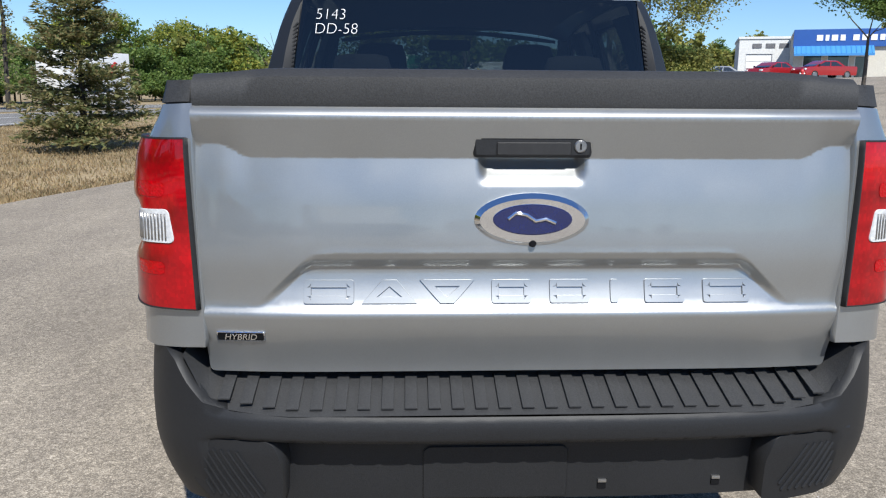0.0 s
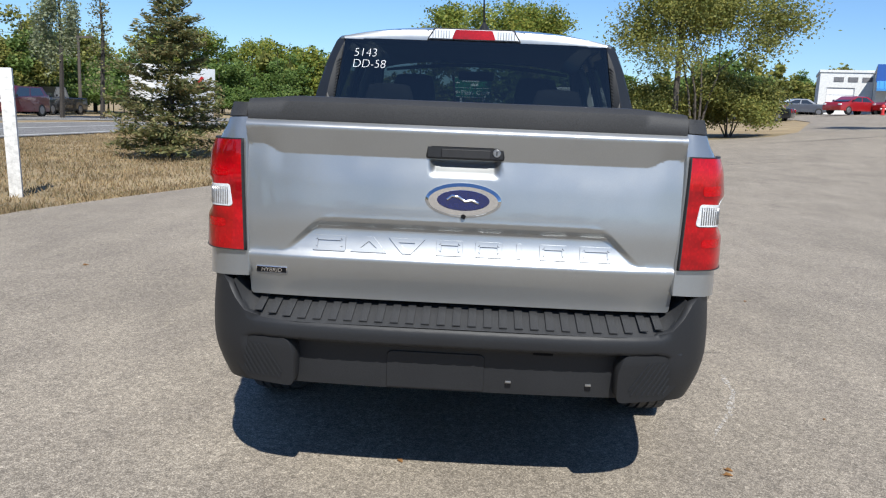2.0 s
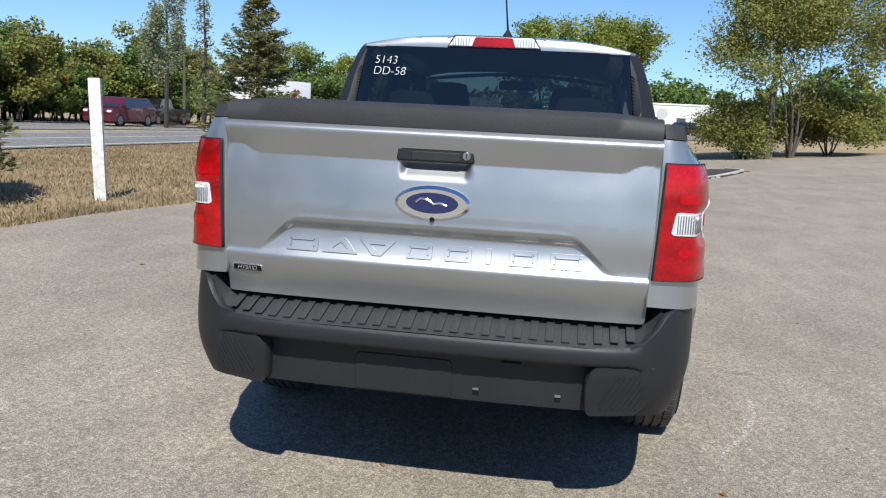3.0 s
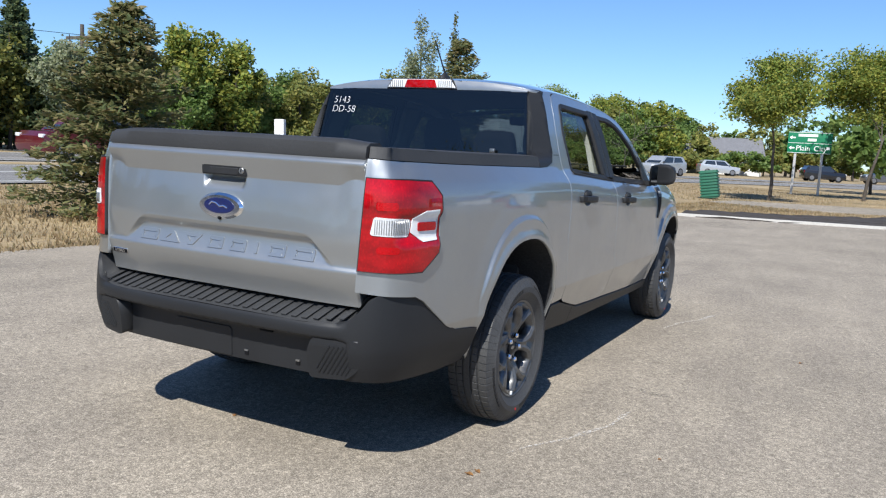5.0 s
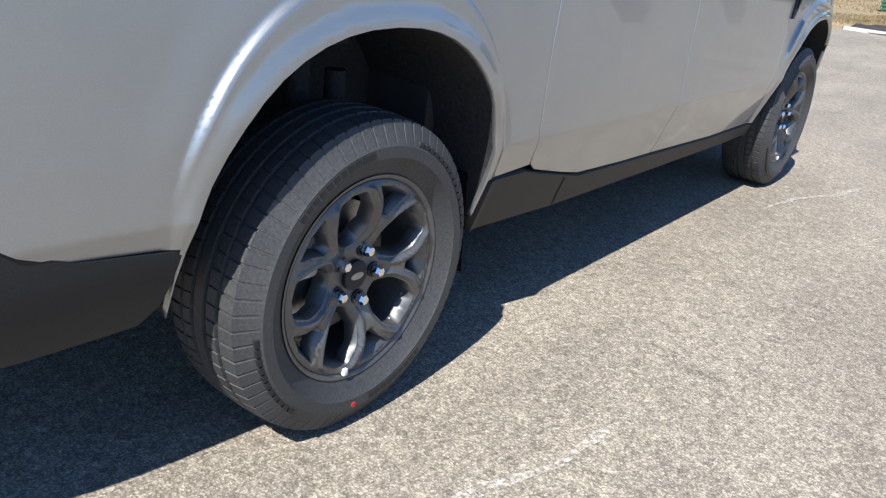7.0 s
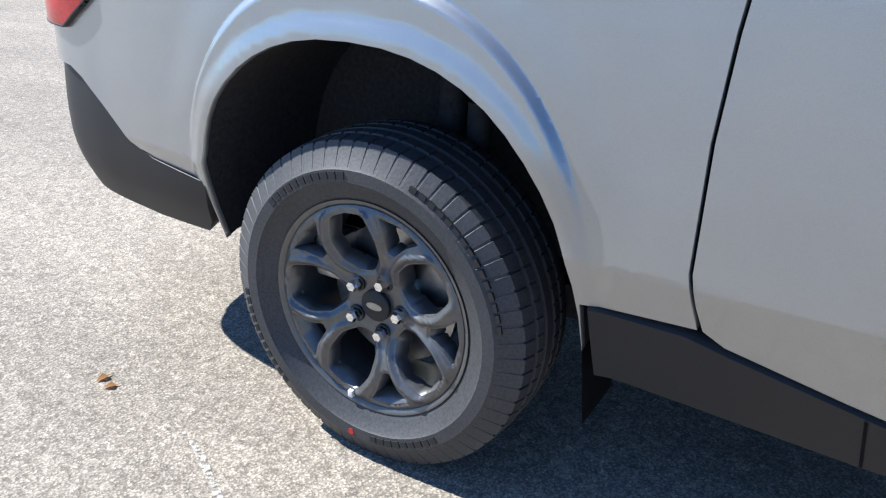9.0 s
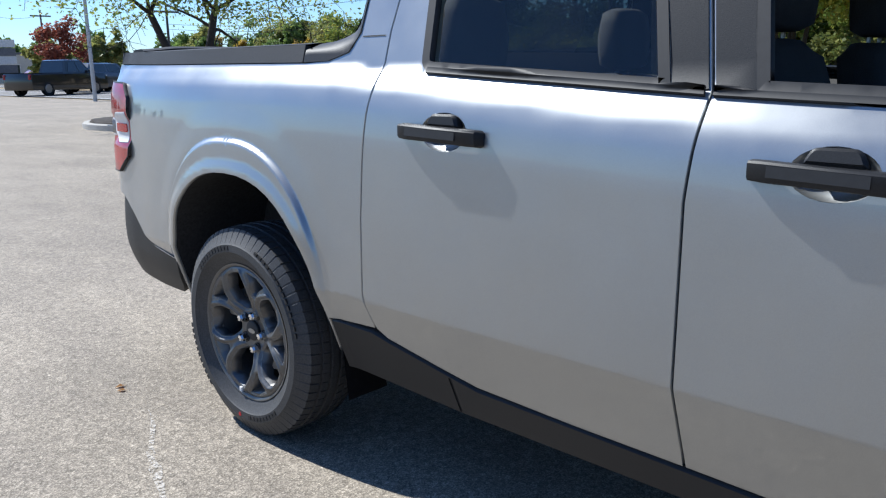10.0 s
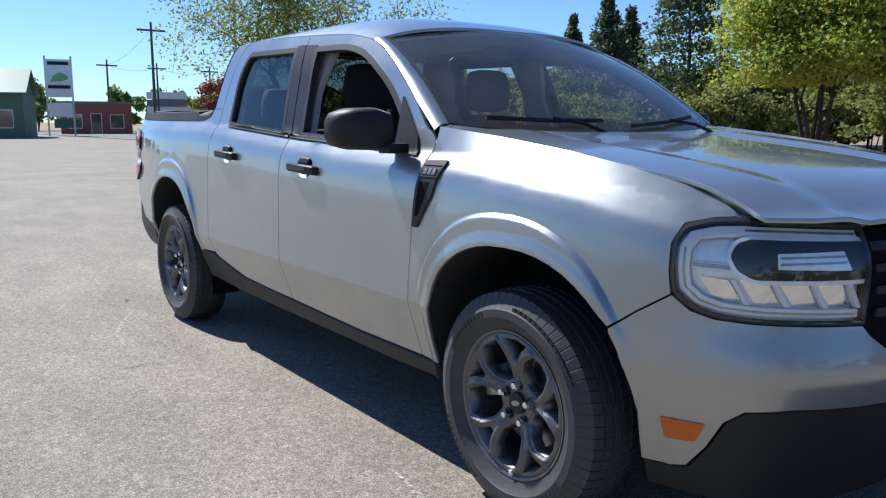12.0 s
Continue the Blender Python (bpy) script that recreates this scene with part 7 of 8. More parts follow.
# green road sign on two posts
sg = tagged(empty("road_sign", (-0.5, 42.0, 0)), "green road sign with white lettering on two grey posts", "road sign")
part("panel", box((-1.02, -0.03, 2.08), (1.02, 0.0, 3.15), 0.01), M_SIGN, sg)
for z0, z1 in ((3.115, 3.135), (2.095, 2.115), (2.58, 2.60)):
    part("border", box((-1.0, -0.036, z0), (1.0, -0.031, z1)), M_LETTER, sg)
for x in (-0.62, 0.62):
    part("post", box((x - 0.06, 0.0, 0.0), (x + 0.06, 0.08, 3.1), 0.01), M_POST, sg)
word("Plain", 0.36, M_LETTER, pose(-0.62, -0.035, 2.22, 90), sg, "lettering", 0.002)
word("City", 0.36, M_LETTER, pose(0.21, -0.035, 2.22, 90), sg, "lettering", 0.002)
for z in (2.34, 2.86):
    part("arrow", prism([(-0.95, z), (-0.83, z + 0.10), (-0.83, z + 0.035), (-0.68, z + 0.035), (-0.68, z - 0.035), (-0.83, z - 0.035), (-0.83, z - 0.10)], lambda a, b, h: (a, -0.032 - h, b), 0.004), M_LETTER, sg)
for x0, x1, z in ((-0.55, 0.35, 2.92), (-0.1, 0.3, 2.70), (0.78, 0.95, 2.30)):
    part("lettering_bar", box((x0, -0.036, z), (x1, -0.031, z + 0.13)), M_LETTER, sg)

# slatted green box
gb = tagged(empty("utility_cover", (-2.9, 29.0, 0)), "leaning green slatted plastic box on the grass", "utility box")
gm = plain("green_plastic", (0.02, 0.12, 0.07), 0.55, vary=0.2)
part("body", box((-0.30, -0.22, 0.0), (0.30, 0.22, 1.05), 0.02, pose(0, 0, 0, 0, -9, 0)), gm, gb)
for k in range(9):
    part("slat", box((-0.33, -0.245, 0.06 + 0.11 * k), (0.33, 0.245, 0.12 + 0.11 * k), 0.008, pose(0, 0, 0, 0, -9, 0)), gm, gb)

# fire hydrant
hy = tagged(empty("fire_hydrant", (29.5, 58.5, land(29.5, 58.5))), "red fire hydrant with a white cap", "fire hydrant")
part("barrel", lathe([(0, 0.0), (0, 0.17), (0.06, 0.17), (0.06, 0.12), (0.55, 0.12), (0.58, 0.16), (0.62, 0.16), (0.72, 0.10), (0.78, 0.03), (0.78, 0)], "z", 20), paint("hydrant_red", (0.5, 0.03, 0.03)), hy)
part("outlet", tube([(-0.2, 0, 0.45), (0.2, 0, 0.45)], 0.055, 12), M_LETTER, hy)


def car(kind, x, y, heading, color, label, group="", length=None):
    """A parked or halted vehicle: the nose towards its +y before it is turned."""
    L, W, H, bonnet_z, deck_z, cab = {
        "sedan": (4.8, 1.82, 1.45, 0.98, 1.02, (0.22, 0.36, 0.62, 0.80)),
        "suv": (4.85, 1.95, 1.78, 1.12, 1.30, (0.02, 0.10, 0.62, 0.78)),
        "pickup": (5.8, 2.0, 1.92, 1.22, 1.20, (0.42, 0.46, 0.66, 0.78)),
        "van": (5.6, 2.0, 2.5, 1.35, 2.0, (0.01, 0.03, 0.72, 0.86)),
    }[kind]
    e = tagged(empty("car" if kind != "pickup" else "pickup", (x, y, land(x, y)), heading), label, "pickup truck" if kind == "pickup" else "car", group)
    m = car_paint("vehicle_paint", color, 0.35, 0.3)
    h = L / 2
    low = [(-h, 0.45), (-h + 0.05, 0.3), (h - 0.08, 0.28), (h, 0.5), (h - 0.04, bonnet_z - 0.25), (h - 0.25, bonnet_z - 0.06), (-h + L * cab[3], bonnet_z), (-h + L * cab[0], deck_z), (-h + 0.06, deck_z - 0.02), (-h, deck_z - 0.2)]
    rings = []
    for fx, sc in ((-1, 0.94), (-0.97, 0.985), (-0.8, 1.0), (0, 1.0), (0.8, 1.0), (0.97, 0.985), (1, 0.94)):
        rings.append([(fx * W / 2, yy * sc, 0.28 + (zz - 0.28) * (sc if abs(fx) > 0.9 else 1)) for yy, zz in low])
    body_ = part("body", loft(rings), m, e, smooth=30)
    a, b, c, d = (-h + L * k for k in cab)
    up = [(a + 0.04, deck_z - 0.03), (b, H - 0.04), (b + 0.12, H), (c - 0.15, H), (c, H - 0.03), (d, bonnet_z - 0.02)]
    rings = []
    for fx, dz in ((-1, 0), (-0.86, 1), (0.86, 1), (1, 0)):
        wide = W / 2 * 0.94
        rings.append([(fx * wide * (1.0 if zz < deck_z + 0.05 or dz == 0 else 1.0) * (1 - 0.16 * max(0, (zz - bonnet_z) / (H - bonnet_z))), yy, zz if dz else min(zz, H - 0.03)) for yy, zz in up])
    part("cabin", loft(rings), m, e, smooth=30)
    # glazing set a little proud of the cabin
    zb, zt = bonnet_z + 0.03, H - 0.10
    for sx in (-1, 1):
        wx = lambda z: sx * (W / 2 * 0.94 * (1 - 0.16 * max(0, (z - bonnet_z) / (H - bonnet_z))) + 0.006)
        spans = [(0.06, 0.48), (0.53, 0.95)] if kind != "van" else [(0.72, 0.97)]
        lo_y, hi_y = a + 0.15, d - 0.12
        lo_t, hi_t = b + 0.12, c - 0.02
        for u0, u1 in spans:
            q = [(wx(zb), lo_y + (hi_y - lo_y) * u0, zb), (wx(zb), lo_y + (hi_y - lo_y) * u1, zb), (wx(zt), lo_t + (hi_t - lo_t) * u1, zt), (wx(zt), lo_t + (hi_t - lo_t) * u0, zt)]
            bm = bmesh.new()
            add_loft(bm, [q, [(v[0] - sx * 0.02, v[1], v[2]) for v in q]])
            part("side_window", bm, M_CARGLASS, e, smooth=False)
    ww = W / 2 * 0.76
    for y0, y1, s in ((d - 0.03, c - 0.02, 1), (a + 0.06, b - 0.0, -1)):
        z0 = bonnet_z + 0.04 if s > 0 else deck_z + 0.03
        q = [(-ww, y0 + s * 0.008, z0), (ww, y0 + s * 0.008, z0), (ww * 0.9, y1 + s * 0.02, zt), (-ww * 0.9, y1 + s * 0.02, zt)]
        bm = bmesh.new()
        add_loft(bm, [q, [(v[0], v[1] - s * 0.02, v[2] - 0.01) for v in q]])
        part("windscreen" if s > 0 else "rear_window", bm, M_CARGLASS, e, smooth=False)
    if kind == "pickup":
        part("bed", box((-W / 2 * 0.86, -h + 0.12, deck_z - 0.45), (W / 2 * 0.86, a - 0.02, deck_z + 0.012)), M_DARK, e)
    r = 0.33 if kind == "sedan" else 0.38
    for sx in (-1, 1):
        for fy in (0.19, 0.81):
            w = part("wheel", lathe([(-0.11, 0.2), (-0.11, r - 0.03), (-0.07, r), (0.07, r), (0.11, r - 0.03), (0.112, r * 0.66)], "x", 20), M_TYREF, e)
            w.matrix_basis = pose(sx * (W / 2 - 0.10), -h + L * fy, r, 0, 0, 0 if sx > 0 else 180)
            part("hub", lathe([(0.10, r * 0.66), (0.118, r * 0.6), (0.112, r * 0.3), (0.125, 0.0)], "x", 10), M_HUB, w)
            part("arch", lathe([(-0.05, r * 1.02), (0.008, r * 1.20), (0.008, r * 1.02)], "x", 20), M_DARK, w).matrix_basis = pose(0.09, 0, 0.01)
        part("head_lamp", box((sx * W * 0.40 - 0.16, h - 0.16, bonnet_z - 0.30), (sx * W * 0.40 + 0.12, h - 0.015, bonnet_z - 0.16), 0.03), M_LAMPW, e)
        part("tail_lamp", box((sx * W * 0.43 - 0.08, -h - 0.012, deck_z - 0.34), (sx * W * 0.43 + 0.07, -h + 0.1, deck_z - 0.08), 0.02), M_RED, e)
        part("mirror", box((sx * W / 2 - 0.05 + sx * 0.05, d - 0.35, bonnet_z + 0.02), (sx * W / 2 + 0.06 + sx * 0.05, d - 0.22, bonnet_z + 0.17), 0.03), M_BLACK, e)
    return e


WHITE, BLACK, SILVER, MAROON, GREYC, REDC, BLUEC = (0.75, 0.75, 0.74), (0.012, 0.012, 0.014), (0.42, 0.44, 0.46), (0.13, 0.012, 0.02), (0.10, 0.11, 0.13), (0.40, 0.015, 0.02), (0.10, 0.16, 0.24)
car("suv", -27.6, 44.0, 178, MAROON, "maroon estate car halted on the road", "cars on the road")
car("pickup", -30.2, 53.5, 178, BLACK, "black pickup halted on the road", "cars on the road")
car("suv", -26.5, 20.0, 176, MAROON, "dark red pickup-like car on the road", "cars on the road")
car("sedan", -20.0, 50.5, 160, WHITE, "white car on the road", "cars on the road")
car("suv", -14.5, 72.0, 155, SILVER, "silver estate car on the road", "cars on the road")
car("suv", -14.0, 100.0, 295, SILVER, "silver estate car on the far road", "cars on the road")
car("suv", -2.5, 103.0, 292, BLACK, "black car queuing on the far road", "cars on the road")
car("suv", 4.0, 106.0, 112, GREYC, "dark grey car queuing on the far road", "cars on the road")
car("suv", 10.0, 108.0, 112, WHITE, "white car queuing on the far road", "cars on the road")
car("sedan", -19.5, 92.5, 300, BLUEC, "pale blue saloon on the far road", "cars on the road")
car("suv", 15.5, 110.0, 292, BLACK, "black car on the far road", "cars on the road")
car("sedan", 20.0, 57.0, 60, BLACK, "dark saloon parked beside the street", "parked cars")
car("suv", 22.5, 66.0, 60, WHITE, "white car parked far up the street", "parked cars")
car("sedan", 29.8, 64.0, 115, REDC, "red saloon parked outside the shop", "parked cars")
car("sedan", 33.5, 63.0, 100, REDC, "red saloon parked outside the shop", "parked cars")
for k, c in enumerate((GREYC, SILVER, BLACK, BLUEC)):
    car("sedan", 28.6 + 0.9 * k, 72 + 3.3 * k, 80, c, "dark car parked in a row up the street", "parked cars")
car("pickup", -16.4, -44.3, 115, BLACK, "black pickup parked at the far side of the car park", "parked cars")
car("suv", -21.0, -49.0, 115, GREYC, "dark car parked at the far side of the car park", "parked cars")
car("sedan", -25.0, -70.0, 100, MAROON, "dark red saloon parked far off", "parked cars")
car("suv", -22.5, -54.0, 60, BLACK, "black car parked at the far side of the car park", "parked cars")

# semi-trailer
tr = tagged(empty("trailer", (-24.6, 61.5, 0), 66), "white box trailer with a red mark", "trailer")
part("box", box((-3.3, -1.3, 1.15), (3.3, 1.3, 3.95), 0.04), paint("trailer_white", (0.75, 0.75, 0.74), 0.35), tr)
part("skirt", box((-1.9, -1.25, 0.5), (1.5, 1.25, 1.15), 0.02), M_LETTER, tr)
part("red_mark", prism([(0.6, 2.3), (1.7, 3.3), (2.0, 3.2), (1.5, 2.6), (2.2, 2.2), (1.4, 2.35)], lambda a, b, h: (a, -1.302 - h, b), 0.006), paint("trailer_red", (0.5, 0.02, 0.02)), tr)
for x in (-2.7, 2.6):
    for s in (-1, 1):
        part("wheel", lathe([(-0.15, 0.0), (-0.15, 0.5), (0.15, 0.5), (0.15, 0.0)], "x", 20), M_TYREF, tr).matrix_basis = pose(x, s * 1.1, 0.5, 0, 0, 90)

# ---- buildings ----
M_CREAM = plain("cream_render", (0.58, 0.55, 0.48), 0.8, grain=8, vary=0.1)
M_WHITEB = plain("white_cladding", (0.66, 0.66, 0.64), 0.7, grain=6, vary=0.1)
M_BLUEB = paint("shop_blue", (0.02, 0.09, 0.33), 0.5)
M_AWN = paint("awning_blue", (0.05, 0.24, 0.55), 0.6)
M_SHOPGL = plain("shop_glass", (0.03, 0.04, 0.045), 0.08, coat=1.0)
M_ROOFG = plain("grey_shingles", (0.16, 0.16, 0.17), 0.9, grain=10, vary=0.3)
M_BRICK = plain("red_brick", (0.26, 0.09, 0.065), 0.85, grain=20, vary=0.3)
M_GREENB = plain("faded_green_siding", (0.10, 0.16, 0.11), 0.75, grain=8, vary=0.15)


def house(name, x, y, turn, w, d, h, label, wall, roof_mat, openings, flat=True, rise=1.4, extras=()):
    """A building with walls, roof, and recessed openings given as (x0, x1, z0, z1, kind) along its front (-y)."""
    e = tagged(empty(name, (x, y, land(x, y) - 0.05), turn), label, "building")
    cuts = sorted(openings)
    px, slabs = -w / 2, []
    for x0, x1, z0, z1, kind in cuts:
        if x0 > px + 1e-3:
            slabs.append((px, x0, 0, h))
        if z0 > 0:
            slabs.append((x0, x1, 0, z0))
        slabs.append((x0, x1, z1, h))
        px = x1
    if px < w / 2:
        slabs.append((px, w / 2, 0, h))
    for x0, x1, z0, z1 in slabs:
        part("front_wall", box((x0, -d / 2, z0), (x1, -d / 2 + 0.25, z1)), wall, e, smooth=False)
    part("side_wall", box((-w / 2, -d / 2 + 0.25, 0), (-w / 2 + 0.25, d / 2, h)), wall, e, smooth=False)
    part("side_wall", box((w / 2 - 0.25, -d / 2 + 0.25, 0), (w / 2, d / 2, h)), wall, e, smooth=False)
    part("back_wall", box((-w / 2 + 0.25, d / 2 - 0.25, 0), (w / 2 - 0.25, d / 2, h)), wall, e, smooth=False)
    for x0, x1, z0, z1, kind in cuts:
        o = part("window" if kind == "w" else "door", box((x0, -d / 2 + 0.10, z0), (x1, -d / 2 + 0.14, z1)), M_SHOPGL if kind != "g" else M_LETTER, e, smooth=False)
        fr = bmesh.new()
        for lo, hi in (((x0, z0), (x0 + 0.07, z1)), ((x1 - 0.07, z0), (x1, z1)), ((x0 + 0.07, z1 - 0.07), (x1 - 0.07, z1)), ((x0 + 0.07, z0), (x1 - 0.07, z0 + 0.07))):
            add_box(fr, (lo[0], -d / 2 + 0.05, lo[1]), (hi[0], -d / 2 + 0.12, hi[1]))
        if kind == "g":
            for k in range(1, 4):
                add_box(fr, (x0, -d / 2 + 0.08, z0 + (z1 - z0) * k / 4 - 0.02), (x1, -d / 2 + 0.11, z0 + (z1 - z0) * k / 4 + 0.02))
        part("frame", fr, M_LETTER if kind != "g" else M_POST, o, smooth=False)
    if flat:
        part("roof", box((-w / 2 - 0.1, -d / 2 - 0.1, h), (w / 2 + 0.1, d / 2 + 0.1, h + 0.25), 0.02), roof_mat, e, smooth=False)
    else:
        part("roof", loft([[(xx, -d / 2 - 0.4, h - 0.1), (xx, 0, h + rise), (xx, d / 2 + 0.4, h - 0.1), (xx, d / 2 + 0.4, h + 0.05), (xx, 0, h + rise + 0.18), (xx, -d / 2 - 0.4, h + 0.05)] for xx in (-w / 2 - 0.3, w / 2 + 0.3)]), roof_mat, e, smooth=False)
        g = bmesh.new()
        for xx in (-w / 2 + 0.1, w / 2 - 0.35):
            add_loft(g, [[(xx + k, -d / 2, h), (xx + k, d / 2, h), (xx + k, 0, h + rise)] for k in (0, 0.25)])
        part("gable", g, wall, e, smooth=False)
    return e


shop = house("tyre_shop", 47.2, 72.0, -24, 22, 12, 4.2, "single-storey shop with a blue fascia and blue awning", M_CREAM, M_WHITEB, [(-10.2, -8.6, 0.5, 2.3, "w"), (-8.2, -6.4, 0.5, 2.3, "w"), (-6.0, -4.9, 0.0, 2.2, "d"), (-2.6, 0.6, 0.0, 3.0, "g"), (1.6, 4.8, 0.0, 3.0, "g"), (5.8, 9.0, 0.0, 3.0, "g")])
part("fascia", box((-11.1, -6.25, 2.95), (11.1, -6.0, 4.5), 0.03), M_BLUEB, shop, smooth=False)
for x0, x1 in ((-9.2, -8.7), (-8.5, -8.2), (-8.0, -7.5), (-7.3, -6.9), (-6.3, -5.8), (-5.6, -5.1), (-4.9, -4.4), (-4.2, -3.8)):
    part("sign_shape", box((x0, -6.3, 3.5), (x1, -6.26, 4.0)), M_LETTER, shop, smooth=False)
for x0, x1 in ((0.5, 1.0), (1.2, 1.6), (1.8, 2.2), (2.4, 2.9), (3.1, 3.5)):
    part("sign_shape", box((x0, -6.3, 3.5), (x1, -6.26, 4.0)), paint("sign_red", (0.45, 0.02, 0.02)), shop, smooth=False)
part("awning", loft([[(xx, -6.25, 3.05), (xx, -7.5, 2.35), (xx, -7.5, 2.15), (xx, -6.25, 2.9)] for xx in [-11.0 + 0.4 * k for k in range(17)]]), M_AWN, shop, smooth=False)
for k in range(16):
    part("awning_rib", tube([(-11.0 + 0.4 * k + 0.2, -6.25, 3.07), (-11.0 + 0.4 * k + 0.2, -7.5, 2.37)], 0.03, 4), M_AWN, shop)
sb = house("service_building", 40.5, 86, -20, 9, 10, 4.4, "pale grey service building with roller doors", M_WHITEB, M_WHITEB, [(-3.8, -1.2, 0.0, 2.9, "g"), (0.4, 3.2, 0.0, 2.9, "g")])
for k in range(5):
    part("sign_shape", box((-3.2 + 1.3 * k, -5.06, 3.5), (-2.3 + 1.3 * k, -5.0, 3.95)), M_ROOFG, sb, smooth=False)
house("low_building", 20, 128, 0, 22, 12, 4.0, "long low white building", M_WHITEB, M_WHITEB, [(-9, -7.5, 1, 2.2, "w"), (-5, -3.5, 1, 2.2, "w"), (2, 4.5, 0, 3, "g"), (6, 8.5, 0, 3, "g")])
house("house", -16.5, 117, 15, 10, 8, 2.8, "small house with a grey pitched roof", M_WHITEB, M_ROOFG, [(-3, -1.6, 0.9, 2.2, "w"), (0.5, 1.4, 0, 2.1, "d"), (2.4, 3.8, 0.9, 2.2, "w")], False, 2.2)
grn = house("green_shop", -5.6, -67.2, 165, 8, 9, 3.4, "dark green shop with a pitched metal roof", M_GREENB, paint("green_metal_roof", (0.06, 0.14, 0.095), 0.55), [(-3.4, -2.2, 0.8, 2.2, "w"), (-1.8, -0.6, 0.8, 2.2, "w"), (0.4, 1.4, 0, 2.2, "d"), (2.0, 3.3, 0.8, 2.2, "w")], False, 1.9)
red = house("brick_shop", -19.9, -89, 166, 7, 8, 3.2, "dark red flat-roofed brick shop", M_BRICK, M_ROOFG, [(-2.8, -1.4, 0.6, 2.1, "w"), (-0.6, 0.5, 0, 2.2, "d"), (1.3, 2.7, 0.6, 2.1, "w")])
house("low_shop", -40, -112, 165, 14, 10, 3.6, "long pale shop across the road", M_CREAM, M_ROOFG, [(-5, -2, 0.6, 2.4, "w"), (1, 4, 0.6, 2.4, "w")])

# tall shop sign behind the car park: words left as plain bars
ts = tagged(empty("shop_sign", (-13.0, -72.5, 0), 169), "tall white shop sign on posts with dark and green shapes", "sign")
for x in (-1.05, 1.05):
    part("post", box((x - 0.08, -0.08, 0), (x + 0.08, 0.08, 7.0), 0.01), M_POST, ts)
part("panel", box((-1.1, -0.18, 3.4), (1.1, -0.08, 6.7), 0.02), M_LETTER, ts)
for z, w in ((6.2, 0.85), (4.15, 0.9)):
    part("name_bar", box((-w, -0.20, z), (w, -0.182, z + 0.3)), M_BLACK, ts, smooth=False)
part("green_shape", prism([(0.1, 5.6), (0.7, 5.3), (0.75, 5.0), (0.2, 4.8), (-0.7, 4.75), (-0.5, 5.2)], lambda a, b, h: (a, -0.183 - h, b), 0.01), paint("sign_leaf_green", (0.22, 0.42, 0.18)), ts, smooth=False)
part("lower_panel", box((-0.95, -0.16, 1.7), (0.95, -0.08, 2.9), 0.02), M_LETTER, ts, smooth=False)
part("lower_board", box((-0.6, -0.16, 0.7), (0.6, -0.08, 1.5), 0.02), paint("board_green", (0.03, 0.12, 0.10)), ts, smooth=False)
ps = tagged(empty("plaza_sign", (-30.5, -98, 0), 162), "grey stacked directory sign boards on a post", "sign")
part("post", box((-0.3, -0.1, 0), (0.3, 0.1, 1.4), 0.02), M_ROOFG, ps)
for k in range(4):
    part("board", box((-2.4, -0.2, 1.3 + 0.95 * k), (2.4, 0.2, 2.15 + 0.95 * k), 0.03), M_ROOFG if k % 2 == 0 else M_WHITEB, ps, smooth=False)


def utility_pole(x, y, h, arm=True, label="wooden utility pole with a crossarm"):
    e = tagged(empty("utility_pole", (x, y, land(x, y))), label, "pole", "utility poles")
    part("shaft", tube([(0, 0, -0.2), (0, 0, h)], [0.14, 0.09], 8), M_BARK, e)
    if arm:
        part("crossarm", box((-1.1, -0.06, h - 0.7), (1.1, 0.06, h - 0.55)), M_BARK, e, smooth=False)
    return e


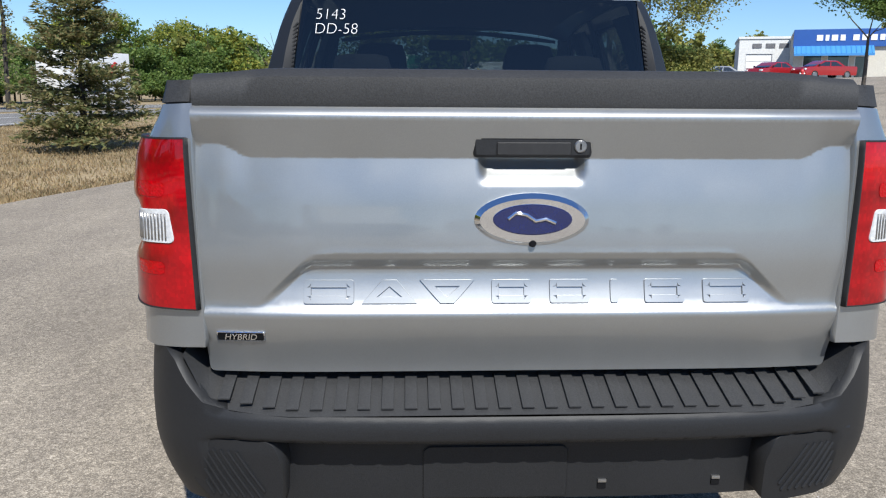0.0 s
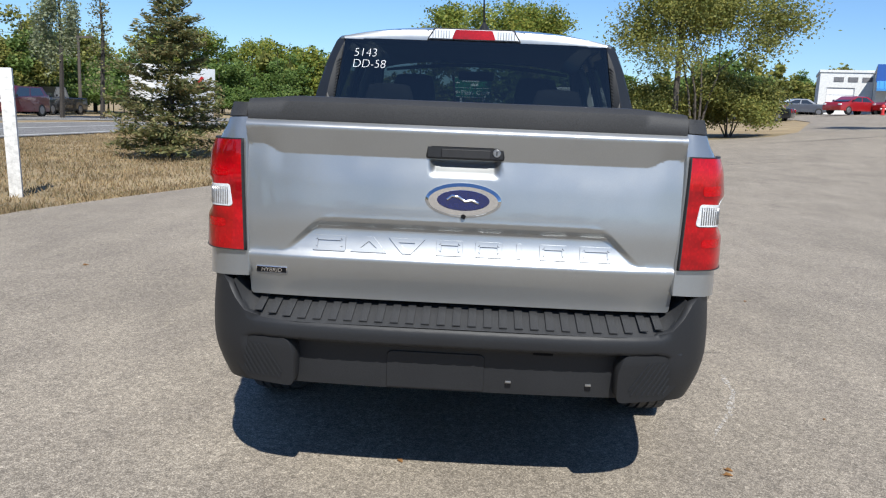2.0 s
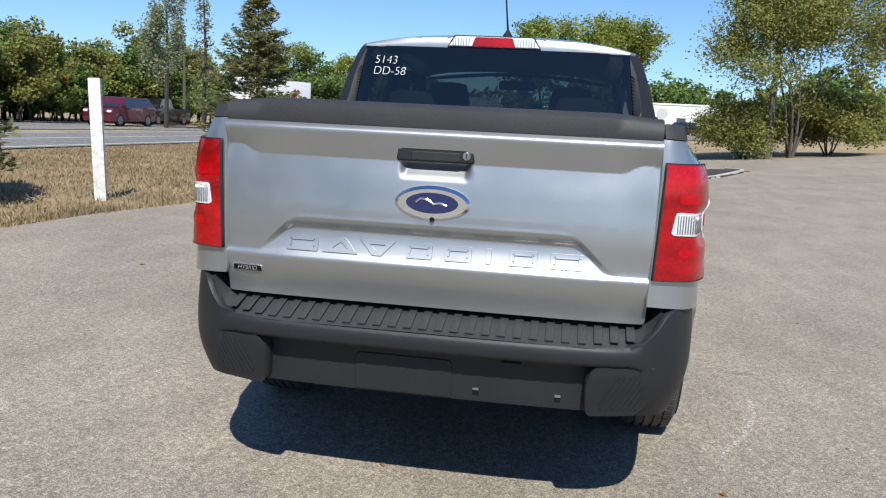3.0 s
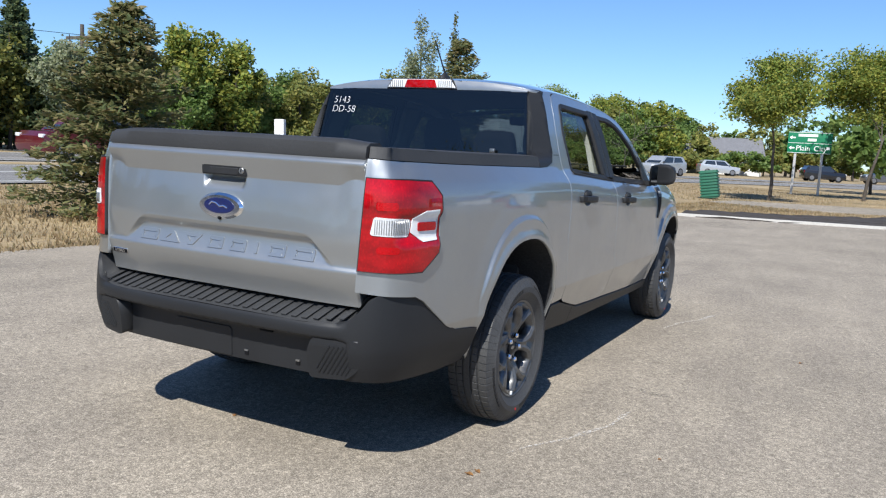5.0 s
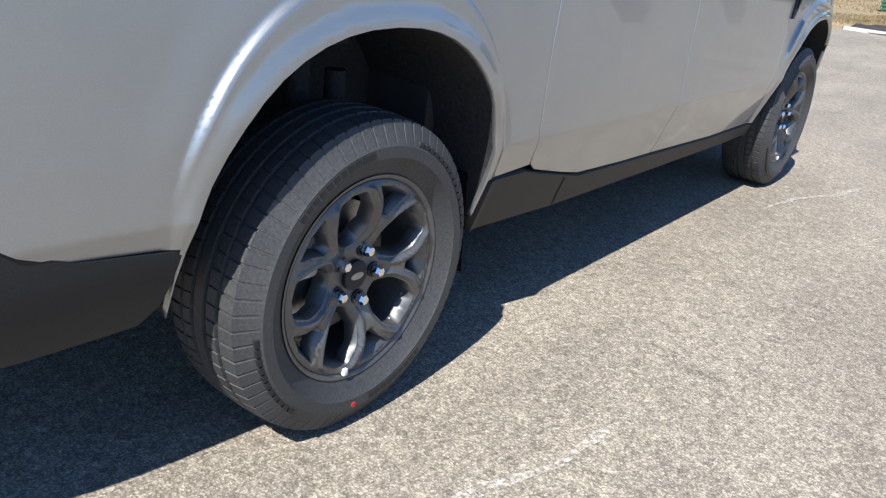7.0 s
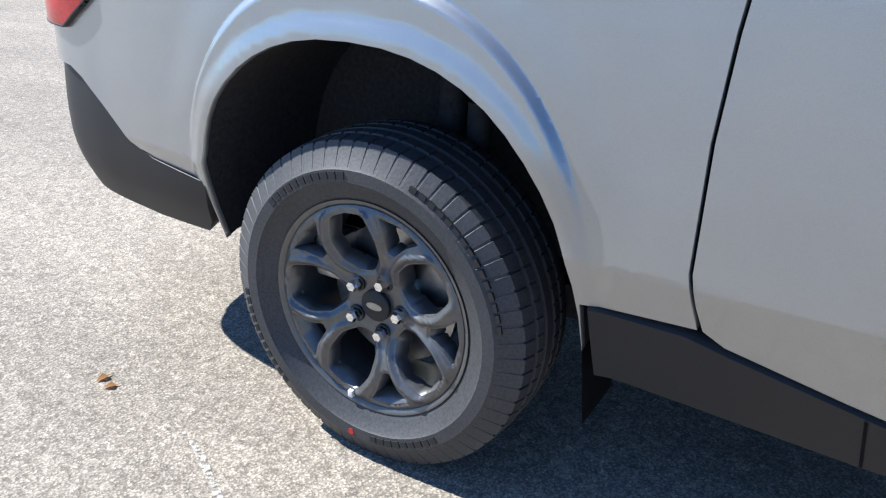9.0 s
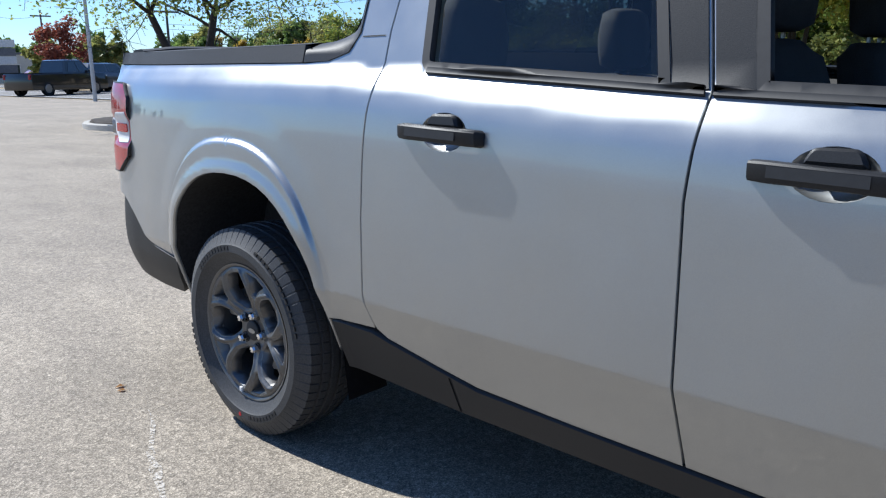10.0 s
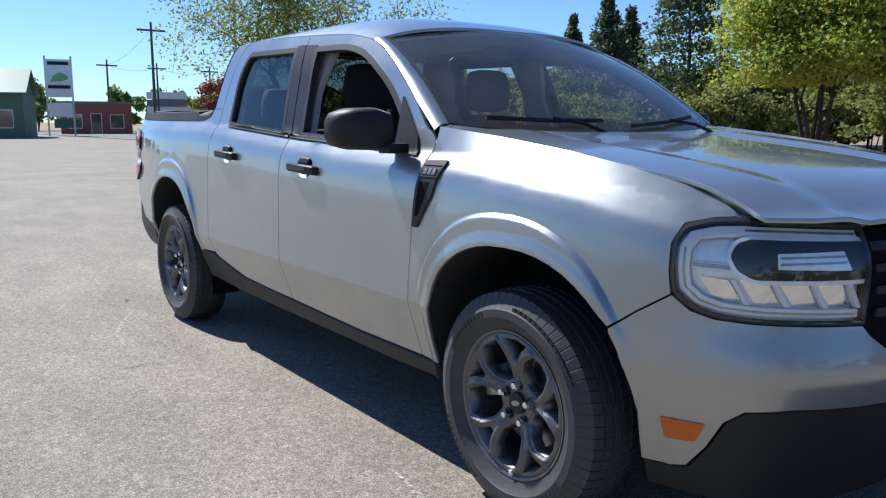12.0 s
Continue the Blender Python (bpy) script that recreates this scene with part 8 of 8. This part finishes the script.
POLES = [(-31.8, -60, 6.6), (-31.8, -18, 6.6), (-31.8, 24, 6.2), (-29.5, 56, 6.2), (-21, -88, 8), (-27, -90, 8), (-34, -92, 8), (-17.5, -60, 9), (8.3, 32.6, 8)]
for k, (x, y, h) in enumerate(POLES):
    utility_pole(x, y, h, k < 8)
for (xa, ya, ha), (xb, yb, hb) in zip(POLES[:3], POLES[1:4]):
    for dz in (-0.5, -1.6, -2.0):
        pts = [(xa + (xb - xa) * t, ya + (yb - ya) * t, ha + (hb - ha) * t + dz - 3.2 * t * (1 - t)) for t in (k / 10 for k in range(11))]
        tagged(part("overhead_cable", tube(pts, 0.012, 4), M_DARK), "black overhead cable between poles", "cable", "overhead cables")
for (xa, ya, ha), (xb, yb, hb) in ((POLES[7], POLES[4]), (POLES[4], POLES[5]), (POLES[5], POLES[6])):
    pts = [(xa + (xb - xa) * t, ya + (yb - ya) * t, ha + (hb - ha) * t - 0.55 - 2.0 * t * (1 - t)) for t in (k / 10 for k in range(11))]
    tagged(part("overhead_cable", tube(pts, 0.014, 4), M_DARK), "black overhead cable between poles", "cable", "overhead cables")
lp = tagged(empty("lamp_post", (-12.6, -31, 0)), "slim grey car park lamp post", "lamp post")
part("shaft", tube([(0, 0, 0), (0, 0, 8.5)], [0.09, 0.06], 8), M_POST, lp)
part("head", box((-0.3, -0.15, 8.4), (0.5, 0.15, 8.55), 0.03), M_POST, lp)
for x, y, shape, c, lab in ((5.7, 66, 4, (0.7, 0.45, 0.02), "yellow diamond warning sign on a post"), (7.5, 68, 8, (0.45, 0.45, 0.45), "back of an octagonal sign on a post")):
    e = tagged(empty("warning_sign", (x, y, land(x, y))), lab, "road sign")
    part("post", box((-0.04, 0, 0), (0.04, 0.06, 2.6)), M_POST, e, smooth=False)
    part("plate", prism([(0.5 * math.cos(2 * math.pi * (k + (0 if shape == 4 else 0.5)) / shape), 2.5 + 0.5 * math.sin(2 * math.pi * (k + (0 if shape == 4 else 0.5)) / shape)) for k in range(shape)], lambda a, b, h: (a, -0.01 - h, b), 0.02), paint("plate_paint", c), e, smooth=False)
